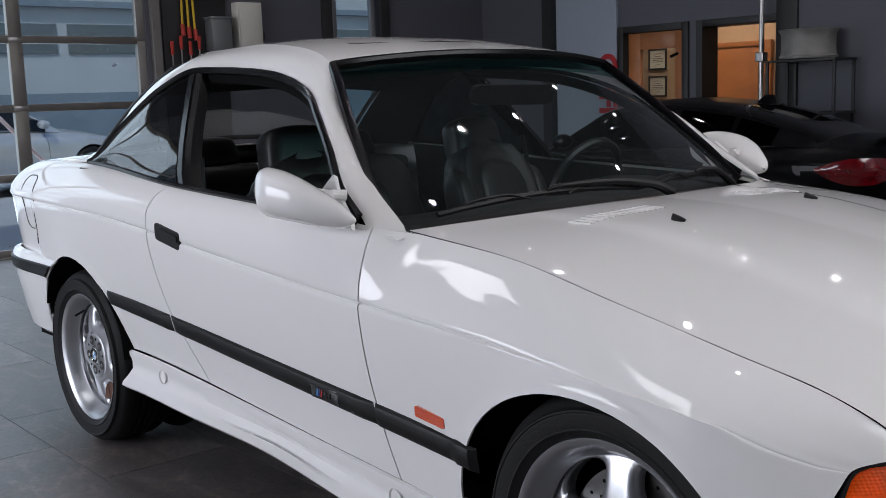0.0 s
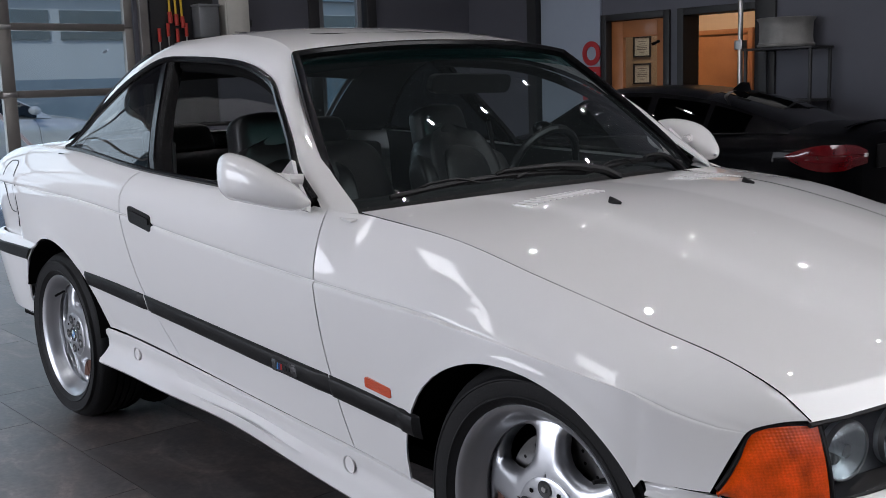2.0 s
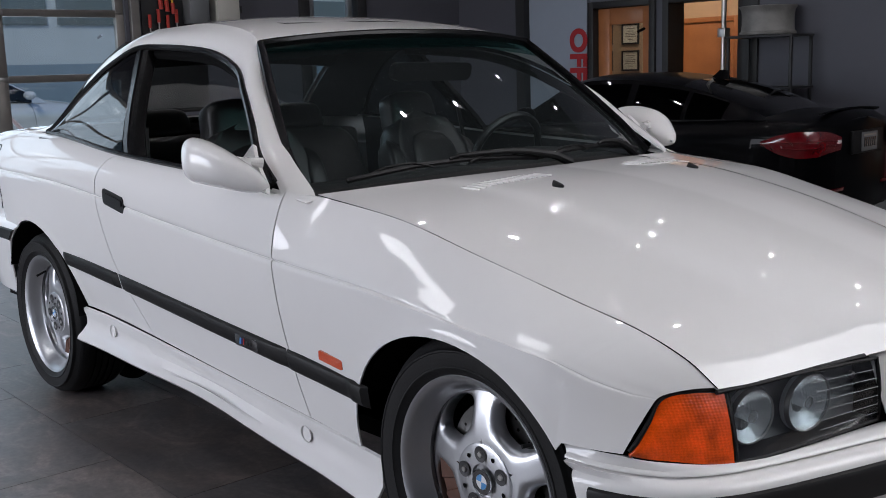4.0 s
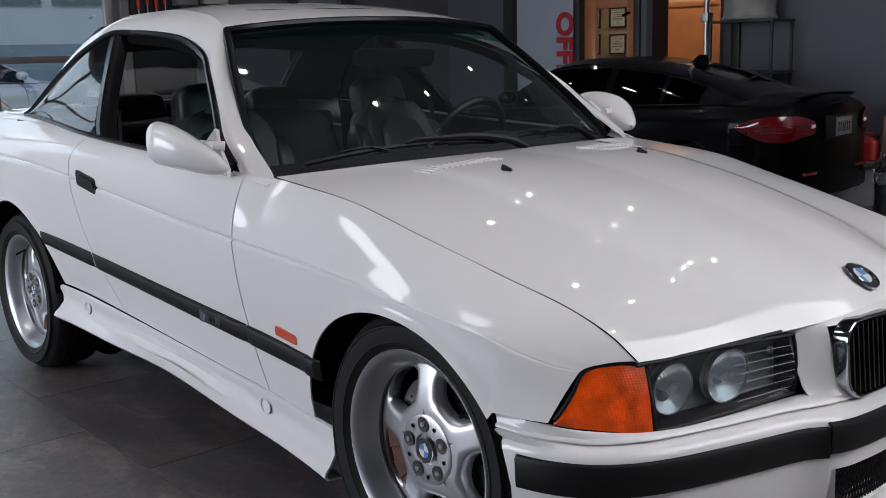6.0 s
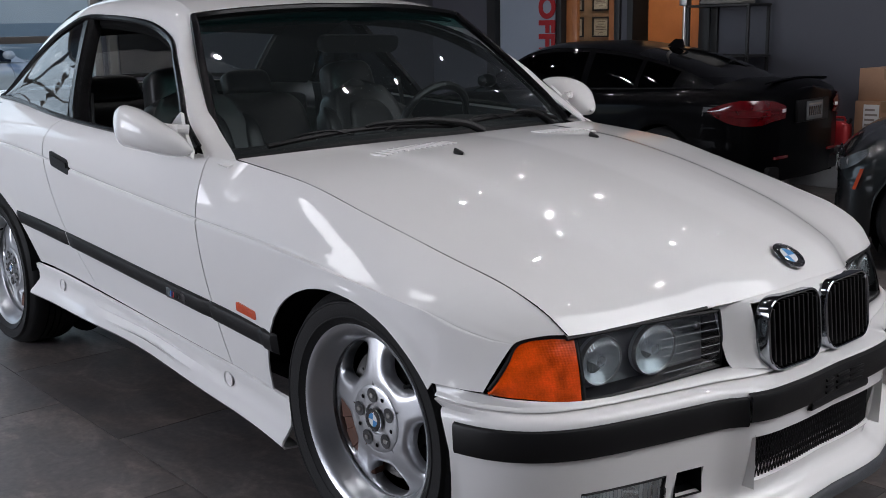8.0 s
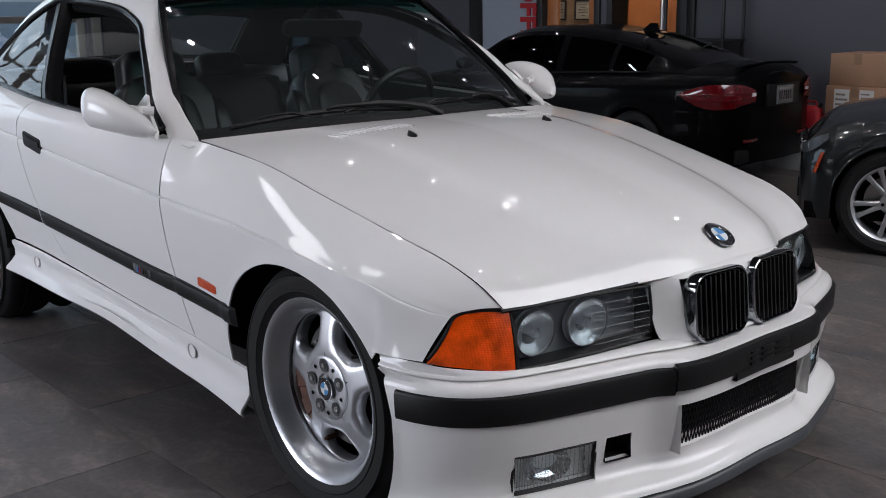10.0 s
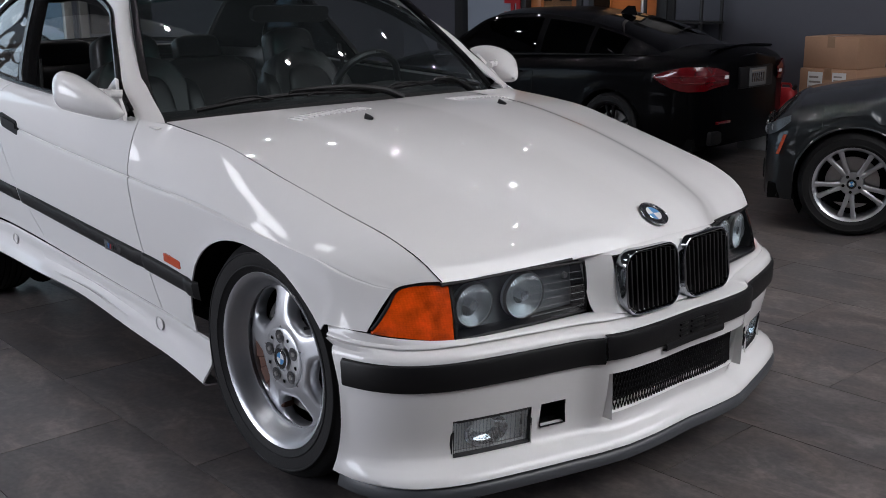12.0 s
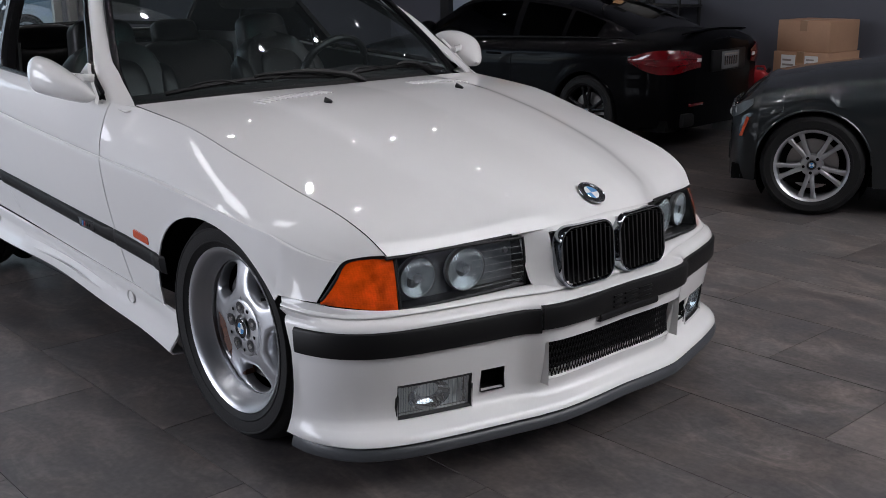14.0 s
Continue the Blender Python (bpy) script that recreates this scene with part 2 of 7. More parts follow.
GLASSQ = pane_mat("dark_tinted_glass", (0.15, 0.17, 0.18), 1.55)
PRIVACY = pane_mat("privacy_glass", (0.035, 0.035, 0.04), 1.33)
CLEAR = pane_mat("clear_glass", (0.92, 0.95, 0.95), 1.35)
LAMPGLASS = pane_mat("lamp_glass", (0.86, 0.90, 0.92), 1.45, 0.02)
BAND = pane_mat("green_sun_band", (0.22, 0.62, 0.60), 1.42)
REFLECTOR = mat("lamp_reflector", (0.80, 0.82, 0.83), 0.34, metal=0.8, bump=0.3, bump_scale=70)
LENS = ribbed_lens()
TILE = floor_mat()
JOINT = mat("tile_joint", (0.045, 0.043, 0.042), 0.7, vary=0.2)
PLATE = mat("dull_plate_sheet", (0.11, 0.115, 0.12), 0.4, vary=0.1)
WALL = mat("blue_grey_wall_paint", (0.078, 0.080, 0.098), 0.62, bump=0.08, bump_scale=120, vary=0.05, vary_scale=1.2)
WALLB = mat("light_blue_wall_paint", (0.26, 0.30, 0.36), 0.6, bump=0.08, bump_scale=120, vary=0.05, vary_scale=1.2)
BASE = mat("pale_wall_base", (0.30, 0.31, 0.32), 0.6, vary=0.15, vary_scale=4, bump=0.1)
CEIL = mat("dark_ceiling_paint", (0.014, 0.014, 0.016), 0.8, vary=0.1, bump=0.1, bump_scale=40)
BLACKSTEEL = mat("black_painted_steel", (0.012, 0.012, 0.013), 0.5, vary=0.15, bump=0.05)
ALU = mat("anodised_aluminium", (0.24, 0.225, 0.21), 0.42, metal=0.75, vary=0.12, vary_scale=8)
WOOD = mat("orange_maple_veneer", (0.36, 0.135, 0.045), 0.4, vary=0.16, vary_scale=5, coat=0.2)
PLASTER = mat("beige_office_wall", (0.46, 0.31, 0.19), 0.7, vary=0.05, bump=0.06)
PAPER = mat("certificate_paper", (0.70, 0.67, 0.58), 0.7, vary=0.06)
INK = mat("printed_grey_ink", (0.25, 0.22, 0.2), 0.7)
REDPAINT = mat("red_sign_letters", (0.33, 0.012, 0.016), 0.45, vary=0.1)
REDCAN = mat("red_fuel_can_plastic", (0.36, 0.02, 0.025), 0.4, vary=0.12, bump=0.06)
CARD = mat("brown_cardboard", (0.36, 0.21, 0.13), 0.8, vary=0.1, vary_scale=4, bump=0.08, bump_scale=60)
TAPE = mat("brown_packing_tape", (0.27, 0.16, 0.09), 0.35, vary=0.1)
LABEL = mat("white_paper_label", (0.68, 0.68, 0.67), 0.6, vary=0.05)
BOXW = mat("off_white_enamel", (0.56, 0.55, 0.50), 0.45, vary=0.08)
YELLOW = mat("yellow_hose_rubber", (0.55, 0.36, 0.02), 0.5, vary=0.1)
REDTOOL = mat("red_tool_grip", (0.4, 0.03, 0.02), 0.45)
RIMGREY = mat("dull_worn_rim_metal", (0.20, 0.195, 0.185), 0.6, metal=0.3, vary=0.3, vary_scale=8, bump=0.15, bump_scale=40)
GREYMETAL = mat("grey_sheet_metal", (0.22, 0.23, 0.24), 0.45, metal=0.6, vary=0.12)
SPOT = mat("lit_spot_lamp", (1, 1, 1), 0.5, emit=(1.0, 0.93, 0.96), power=300)
PANEL = mat("lit_panel_lamp", (1, 1, 1), 0.5, emit=(0.98, 0.97, 1.0), power=5.5)
PANELFILL = mat("large_dim_fill_panel", (1, 1, 1), 0.5, emit=(0.98, 0.97, 1.0), power=4.9)
LAMPBACK = mat("lamp_housing_grey", (0.15, 0.158, 0.158), 0.35, spec=0.4, vary=0.25, vary_scale=20)
SNOWY = mat("snowy_yard", (0.26, 0.29, 0.33), 0.8, vary=0.2, vary_scale=0.6)
DARKPANE = mat("far_dark_window", (0.03, 0.05, 0.07), 0.15, coat=0.4, vary=0.2, vary_scale=0.5)
FACADEB = mat("blue_grey_facade_base", (0.10, 0.14, 0.18), 0.7, vary=0.15, vary_scale=1)
FACADE = mat("grey_render_facade", (0.27, 0.305, 0.335), 0.8, vary=0.1, vary_scale=1)
PINKP = mat("pale_pipe_paint", (0.55, 0.42, 0.42), 0.5)

# ---- building tools ----
def interp(table):
    """A smooth curve through (x, value) pairs, x rising."""
    xs = [p[0] for p in table]
    ys = [p[1] for p in table]
    n = len(xs)
    d = [(ys[i + 1] - ys[i]) / (xs[i + 1] - xs[i]) for i in range(n - 1)]
    g = [d[0]] + [0 if d[i - 1] * d[i] <= 0 else 2 * d[i - 1] * d[i] / (d[i - 1] + d[i]) for i in range(1, n - 1)] + [d[-1]]

    def f(x):
        if x <= xs[0]:
            return ys[0]
        if x >= xs[-1]:
            return ys[-1]
        i = max(k for k in range(n - 1) if xs[k] <= x)
        h = xs[i + 1] - xs[i]
        t = (x - xs[i]) / h
        return (ys[i] * (1 + 2 * t) * (1 - t) ** 2 + g[i] * h * t * (1 - t) ** 2 + ys[i + 1] * t * t * (3 - 2 * t) + g[i + 1] * h * t * t * (t - 1))

    return f


def path3(pts):
    """A smooth space curve through points, by a parameter from 0 to 1 along its length."""
    s = [0.0]
    for a, b in zip(pts, pts[1:]):
        s.append(s[-1] + (Vector(b) - Vector(a)).length)
    fs = [interp([(q / s[-1], p[k]) for q, p in zip(s, pts)]) for k in range(3)]
    return lambda t: Vector((fs[0](t), fs[1](t), fs[2](t)))


def link(name, bm, material, parent=None, label="", smooth=True, angle=35):
    me = bpy.data.meshes.new(name)
    bm.to_mesh(me)
    bm.free()
    for m in material if isinstance(material, (list, tuple)) else [material]:
        me.materials.append(m)
    if smooth:
        me.polygons.foreach_set("use_smooth", [True] * len(me.polygons))
        me.set_sharp_from_angle(angle=radians(angle))
    ob = new(name, me)
    if parent:
        ob.parent = parent
    if label:
        ob["label"] = label
    return ob


def part(name, bm, material, parent, label="", smooth=True, angle=35):
    return link(name, bm, material, parent, label, smooth, angle)


def thing(name, label, category, group="", m=None):
    ob = new(name)
    ob.empty_display_size = 0.1
    if m is not None:
        ob.matrix_world = m
    return tagged(ob, label, category, group)


def grid(rows, close_u=False, close_v=False, flip=False):
    """A sheet of quads through rows of points."""
    bm = bmesh.new()
    vs = [[bm.verts.new(p) for p in r] for r in rows]
    nr, nc = len(rows), len(rows[0])
    for i in range(nr if close_v else nr - 1):
        for j in range(nc if close_u else nc - 1):
            a, b, c, d = vs[i][j], vs[i][(j + 1) % nc], vs[(i + 1) % nr][(j + 1) % nc], vs[(i + 1) % nr][j]
            if len({a, b, c, d}) == 4:
                try:
                    bm.faces.new((d, c, b, a) if flip else (a, b, c, d))
                except ValueError:
                    pass
    bmesh.ops.remove_doubles(bm, verts=bm.verts, dist=1e-5)
    bmesh.ops.recalc_face_normals(bm, faces=bm.faces)
    return bm


def solid(bm, t):
    """Gives a sheet thickness t behind its outer face, with a rim along its border."""
    bm.normal_update()
    outer = list(bm.faces)
    border = [e for e in bm.edges if len(e.link_faces) == 1]
    back = {v: bm.verts.new(v.co - v.normal * t) for v in list(bm.verts)}
    for f in outer:
        bm.faces.new([back[v] for v in reversed(f.verts)])
    for e in border:
        f = e.link_faces[0]
        a, b = next((l.vert, l.link_loop_next.vert) for l in f.loops if l.edge == e)
        bm.faces.new((b, a, back[a], back[b]))
    return bm


def shell(name, rows, material, parent, label="", t=0.004, out=None, angle=40):
    """A panel with thickness; its outer face looks along out."""
    bm = grid(rows)
    if out is not None:
        tot = Vector((0, 0, 0))
        for f in bm.faces:
            tot += f.normal * f.calc_area()
        if tot.dot(Vector(out)) < 0:
            bmesh.ops.reverse_faces(bm, faces=bm.faces)
    if t:
        solid(bm, t)
    return part(name, bm, material, parent, label, angle=angle)


def add_box(bm, lo, hi, m=None, bevel=0.0):
    r = bmesh.ops.create_cube(bm, size=1)
    vs = r["verts"]
    c = [(a + b) / 2 for a, b in zip(lo, hi)]
    s = [b - a for a, b in zip(lo, hi)]
    bmesh.ops.transform(bm, matrix=Matrix.Translation(c) @ Matrix.Diagonal((*s, 1)), verts=vs)
    if bevel:
        es = {e for v in vs for e in v.link_edges}
        r2 = bmesh.ops.bevel(bm, geom=list(es), offset=bevel, segments=2, affect="EDGES", profile=0.5)
        vs = list({v for f in r2["faces"] for v in f.verts} | {v for v in vs if v.is_valid})
    if m is not None:
        bmesh.ops.transform(bm, matrix=m, verts=[v for v in vs if v.is_valid])
    return vs


def box(lo, hi, bevel=0.0, m=None):
    bm = bmesh.new()
    add_box(bm, lo, hi, m, bevel)
    return bm


def add_tube(bm, pts, r, n=10, caps=True):
    """A round bar along points."""
    pts = [Vector(p) for p in pts]
    rs = r if isinstance(r, (list, tuple)) else [r] * len(pts)
    rings = []
    up = Vector((0, 0, 1))
    for i, p in enumerate(pts):
        d = (pts[min(i + 1, len(pts) - 1)] - pts[max(i - 1, 0)]).normalized()
        a = d.cross(up if abs(d.z) < 0.95 else Vector((1, 0, 0))).normalized()
        b = d.cross(a)
        rings.append([bm.verts.new(p + rs[i] * (math.cos(q) * a + math.sin(q) * b)) for q in (2 * math.pi * k / n for k in range(n))])
    for u, w in zip(rings, rings[1:]):
        for k in range(n):
            bm.faces.new((u[k], u[(k + 1) % n], w[(k + 1) % n], w[k]))
    if caps:
        bm.faces.new(rings[0][::-1])
        bm.faces.new(rings[-1])


def tube(pts, r, n=10):
    bm = bmesh.new()
    add_tube(bm, pts, r, n)
    return bm


def revolve(profile, n=64, axis="y"):
    """Turns (radius, place along the axis) pairs about the axis."""
    rows = []
    for r, h in profile:
        row = []
        for k in range(n):
            q = 2 * math.pi * k / n
            row.append((r * math.cos(q), h, r * math.sin(q)) if axis == "y" else (r * math.cos(q), r * math.sin(q), h))
        rows.append(row)
    return grid(rows, close_u=True)


def disc(r, h, n=48, axis="y"):
    return revolve([(0.0001, h), (r, h)], n, axis)


def outline(bm, pts, depth, m=None):
    """A flat plate with that outline (x, z), from y=0 to y=depth."""
    a = [bm.verts.new((x, 0, z)) for x, z in pts]
    b = [bm.verts.new((x, depth, z)) for x, z in pts]
    bm.faces.new(a)
    bm.faces.new(b[::-1])
    for i in range(len(pts)):
        j = (i + 1) % len(pts)
        bm.faces.new((a[i], b[i], b[j], a[j]))
    if m is not None:
        bmesh.ops.transform(bm, matrix=m, verts=a + b)
    return bm


def rounded(w, h, r, n=6):
    """Outline of a rounded rectangle about the origin."""
    out = []
    for cx, cz, q0 in ((w / 2 - r, h / 2 - r, 0), (-w / 2 + r, h / 2 - r, 90), (-w / 2 + r, -h / 2 + r, 180), (w / 2 - r, -h / 2 + r, 270)):
        for k in range(n + 1):
            q = radians(q0 + 90 * k / n)
            out.append((cx + r * math.cos(q), cz + r * math.sin(q)))
    return out


def words(name, text, size, material, parent, m, depth=0.004):
    """Raised letters, turned into a mesh."""
    cu = bpy.data.curves.new(name, "FONT")
    cu.body, cu.size, cu.extrude, cu.align_x, cu.align_y = text, size, depth, "CENTER", "CENTER"
    cu.offset = 0.012 * size / 0.3
    tmp = bpy.data.objects.new(name, cu)
    scene.collection.objects.link(tmp)
    me = bpy.data.meshes.new_from_object(tmp.evaluated_get(bpy.context.evaluated_depsgraph_get()))
    bpy.data.objects.remove(tmp)
    me.materials.clear()
    me.materials.append(material)
    ob = new(name, me)
    ob.matrix_world = m
    if parent:
        ob.parent = parent
    return ob

# ---- the hall ----
XW, XE, YS, YN, ZC = -7.6, 7.0, -6.5, 6.0, 4.2


def setting(name, bm, material, label, category, smooth=False):
    return tagged(link(name, bm, material, None, "", smooth), label, category, kind="structure")


setting("floor", box((XW, YS, -0.12), (XE, YN, -0.006)), JOINT, "grey stone-look vinyl tile floor of a car hall", "floor")
setting("ceiling", box((XW - 0.2, YS - 0.2, ZC), (XE + 0.2, YN + 0.2, ZC + 0.15)), CEIL, "dark painted ceiling with small spot lamps", "ceiling")


def wall_with_holes(name, axis, at, lo, hi, holes, material, label, top=ZC):
    """A wall standing on one line, with openings (a0, a1, z0, z1)."""
    bm = bmesh.new()
    cuts = sorted({lo, hi} | {c for h in holes for c in h[:2]})
    for a, b in zip(cuts, cuts[1:]):
        zs = sorted({0.0, top} | {z for h in holes for z in h[2:]})
        for z0, z1 in zip(zs, zs[1:]):
            if any(h[0] <= a and b <= h[1] and h[2] <= z0 and z1 <= h[3] for h in holes):
                continue
            if axis == "x":
                add_box(bm, (at[0], a, z0), (at[1], b, z1))
            else:
                add_box(bm, (a, at[0], z0), (b, at[1], z1))
    bmesh.ops.remove_doubles(bm, verts=bm.verts, dist=1e-4)
    return setting(name, bm, material, label, "wall")


GD = (-3.4, 1.93, 0.0, 3.2)
wall_west = wall_with_holes("wall_west", "x", (XW - 0.2, XW), YS, YN, [GD, (3.80, 4.65, 0.0, 2.5)], WALL, "blue-grey painted wall with a glazed garage door")
wall_north = wall_with_holes("wall_north", "y", (YN, YN + 0.2), XW, XE, [(-5.57, -4.83, 0, 1.78), (-4.64, -3.84, 0, 1.78)], WALL, "blue-grey painted wall with two doorways")
# unseen wall; its opening is made up to suit the fill light
wall_south = wall_with_holes("wall_south", "y", (YS - 0.2, YS), XW, XE, [(-5.9, -1.1, 0.5, 3.3)], WALL, "blue-grey painted wall with a made-up opening by the fill light")
wall_east = wall_with_holes("wall_east", "x", (XE, XE + 0.2), YS, YN, [], WALL, "blue-grey painted wall")
# pale lighter stretch of wall beside the sign
setting("wall_panel", box((-6.44, YN - 0.03, 0), (-5.63, YN, 3.4)), WALLB, "light blue painted wall panel under the red sign", "wall panel")
setting("corner_post", box((-6.58, YN - 0.10, 0), (-6.45, YN - 0.002, ZC)), BLACKSTEEL, "black steel post on the wall", "post")
setting("plinth", box((-2.46, 5.25, 0), (0.3, YN - 0.004, 0.295), 0.004), BASE, "pale low plinth along the foot of the wall", "plinth")
setting("plinth_cap", box((-2.48, 5.22, 0.295), (0.3, YN - 0.004, 0.33), 0.004), GREYMETAL, "grey metal cap on the low plinth", "plinth cap")

# glazed garage door
gdoor = thing("garage_door", "closed sectional garage door with glass panels in brown aluminium frames", "garage door")
ys = [-3.4, -2.0, -0.6, 0.80, 1.93]
zs = [0.0, 0.66, 1.23, 1.79, 2.36, 3.2]
for y in ys:
    w = 0.055 if y not in (ys[0], ys[-1]) else 0.075
    for z0, z1 in zip(zs, zs[1:]):
        part("stile", box((XW - 0.09, y - w, z0 + 0.006), (XW - 0.03, y + w, z1 - 0.006), 0.004), ALU, gdoor)
for z in zs:
    h = 0.032 if 0 < z < 3 else 0.07
    lo = max(z - h, 0.0)
    part("rail", box((XW - 0.085, ys[0], lo), (XW - 0.035, ys[-1], z + h), 0.004), ALU, gdoor)
for y0, y1 in zip(ys, ys[1:]):
    for z0, z1 in zip(zs, zs[1:]):
        pane = part("pane", box((XW - 0.064, y0, z0), (XW - 0.058, y1, z1)), CLEAR, gdoor)
        pane.visible_shadow = False
for y in ys[1:-1]:
    for z in zs[1:-1]:
        part("hinge", box((XW - 0.034, y - 0.06, z - 0.02), (XW - 0.02, y + 0.06, z + 0.02), 0.004), STEEL, gdoor)
setting("door_track", box((XW - 0.03, 1.97, 0), (XW + 0.05, 2.05, 3.3), 0.004), ALU, "galvanised track of the garage door", "track")
setting("threshold", box((XW - 0.2, GD[0], -0.02), (XW + 0.02, GD[1], 0.012), 0.003), ALU, "metal threshold of the garage door", "threshold")
# outside
setting("ground", box((-60, -40, -0.30), (XW - 0.2, 40, -0.02)), SNOWY, "pale snowy yard outside the garage door", "ground")
yard = setting("backdrop", box((-22.3, -16, 0), (-22, 16, 9)), FACADE, "pale building front across the yard", "backdrop")
part("facade_base", box((-22.0, -16, 0), (-21.9, 16, 1.55)), FACADEB, yard)
part("cornice", box((-22.0, -16, 3.42), (-21.8, 16, 3.56)), FACADEB, yard)
for k in range(14):
    y0 = -15.6 + 2.25 * k
    part("window", box((-22.0, y0, 2.42), (-21.95, y0 + 2.0, 3.06)), DARKPANE, yard)
    part("window", box((-22.0, y0, 4.6), (-21.95, y0 + 2.0, 5.9)), DARKPANE, yard)

# opening with a window to the yard, beside the garage door
frame_w = thing("side_door", "dark framed glass door to the yard", "door")
for y0, y1, z0, z1 in ((3.80, 3.92, 0, 2.5), (4.53, 4.65, 0, 2.5), (3.92, 4.53, 2.36, 2.5), (3.92, 4.53, 0, 0.9)):
    part("door_frame", box((XW - 0.12, y0, z0), (XW + 0.03, y1, z1), 0.006), BLACKSTEEL, frame_w)
for y0, y1, z0, z1 in ((3.94, 4.01, 0.9, 2.36), (4.44, 4.50, 0.9, 2.36), (4.01, 4.44, 1.66, 1.78)):
    part("window_bar", box((XW - 0.08, y0, z0), (XW - 0.03, y1, z1), 0.004), GREYMETAL, frame_w)
pane = part("pane", box((XW - 0.06, 4.01, 0.9), (XW - 0.054, 4.44, 2.36)), CLEAR, frame_w)
pane.visible_shadow = False

# doorways of the north wall
door1 = thing("office_door", "orange wooden door with a window, in a black frame", "door")
for x0, x1, z0, z1 in ((-5.62, -5.55, 0, 1.83), (-4.85, -4.78, 0, 1.83), (-5.55, -4.85, 1.765, 1.83)):
    part("door_frame", box((x0, YN - 0.03, z0), (x1, YN + 0.22, z1), 0.004), BLACKSTEEL, door1)
for x0, x1, z0, z1 in ((-5.545, -5.40, 0.01, 1.76), (-4.98, -4.855, 0.01, 1.76), (-5.40, -4.98, 1.60, 1.76), (-5.40, -4.98, 0.01, 0.75)):
    part("leaf_board", box((x0, YN + 0.05, z0), (x1, YN + 0.095, z1), 0.003), WOOD, door1)
pane = part("pane", box((-5.40, YN + 0.068, 0.75), (-4.98, YN + 0.074, 1.60)), CLEAR, door1)
pane.visible_shadow = False
part("handle", tube([(-4.88, YN + 0.05, 0.98), (-4.88, YN - 0.01, 0.98), (-4.96, YN - 0.015, 0.98)], 0.008, 10), STEEL, door1)
door2 = setting("doorway", box((-4.69, YN - 0.03, 0), (-4.62, YN + 0.22, 1.83), 0.004), BLACKSTEEL, "black framed open doorway to the office", "doorway")
for x0, x1, z0, z1 in ((-3.86, -3.66, 0, 2.1), (-4.62, -3.86, 1.765, 1.83)):
    part("door_frame", box((x0, YN - 0.03, z0), (x1, YN + 0.22, z1), 0.004), BLACKSTEEL, door2)
# the office behind
bm = bmesh.new()
add_box(bm, (-7.4, YN + 1.5, 0), (-2.6, YN + 1.6, 2.6))
add_box(bm, (-7.5, YN + 0.2, 0), (-7.4, YN + 1.6, 2.6))
add_box(bm, (-2.6, YN + 0.2, 0), (-2.5, YN + 1.6, 2.6))
add_box(bm, (-7.4, YN + 0.2, 2.5), (-2.6, YN + 1.5, 2.6))
add_box(bm, (-7.4, YN + 0.2, -0.1), (-2.6, YN + 1.5, 0))
setting("wall_office", bm, PLASTER, "beige painted walls of a small office", "wall")
# unseen light added to brighten the office
area("office_ceiling_lamp", (-5.3, YN + 0.8, 2.45), (-5.3, YN + 0.8, 0), 1.6, 0.5, 18, (1.0, 0.84, 0.68))
inner = thing("inner_door", "orange wooden door inside the office", "door")
part("leaf", box((-5.59, YN + 1.455, 0.005), (-4.88, YN + 1.495, 1.62), 0.004), WOOD, inner)
for x0, x1, z0, z1 in ((-5.65, -5.595, 0, 1.68), (-4.875, -4.82, 0, 1.68), (-5.595, -4.875, 1.625, 1.68)):
    part("door_frame", box((x0, YN + 1.44, z0), (x1, YN + 1.497, z1), 0.004), WOOD, inner)
part("handle", tube([(-5.52, YN + 1.455, 0.86), (-5.52, YN + 1.41, 0.86), (-5.44, YN + 1.405, 0.86)], 0.008, 8), STEEL, inner)


def certificate(x0, x1, z0, z1, y):
    pic = thing("framed_certificate", "certificate in a thin black frame on the wall", "picture", "certificates on the office wall")
    for a, b, c, d in ((x0, x1, z1 - 0.018, z1), (x0, x1, z0, z0 + 0.018), (x0, x0 + 0.018, z0 + 0.018, z1 - 0.018), (x1 - 0.018, x1, z0 + 0.018, z1 - 0.018)):
        part("frame", box((a, y - 0.02, c), (b, y, d), 0.002), BLACKSTEEL, pic)
    part("sheet", box((x0 + 0.01, y - 0.008, z0 + 0.01), (x1 - 0.01, y - 0.002, z1 - 0.01)), PAPER, pic)
    h = z1 - z0
    for k, (u, w) in enumerate(((0.74, 0.5), (0.62, 0.34), (0.52, 0.6), (0.44, 0.56), (0.36, 0.6), (0.22, 0.25))):
        c = (x0 + x1) / 2
        part("printed_line", box((c - w * (x1 - x0) / 2, y - 0.0095, z0 + h * u), (c + w * (x1 - x0) / 2, y - 0.008, z0 + h * (u + 0.035))), INK, pic)


# seen through the door window and the doorway
for x0, x1, z0, z1 in [(x, x + 0.25, z, z + 0.235) for x in (-7.20, -6.81, -6.42, -6.04) for z in (1.43, 1.125)]:
    certificate(x0, x1, z0, z1, YN + 1.498)
pole = thing("steel_pole", "thin bright steel pole beside the doorway", "pole")
part("tube", tube([(-3.93, 5.86, 0.0), (-3.93, 5.86, ZC)], 0.022, 14), STEEL, pole)
part("base_plate", revolve([(0.0001, 0.012), (0.06, 0.012), (0.065, 0.0)], 24, "z"), STEEL, pole).matrix_world = Matrix.Translation((-3.93, 5.86, 0))
part("clamp", box((-3.97, 5.82, 1.42), (-3.89, 5.90, 1.50), 0.006), STEEL, pole)

# red sign, letters running downwards
sign = thing("wall_sign", "red capital letters running down the wall", "sign")
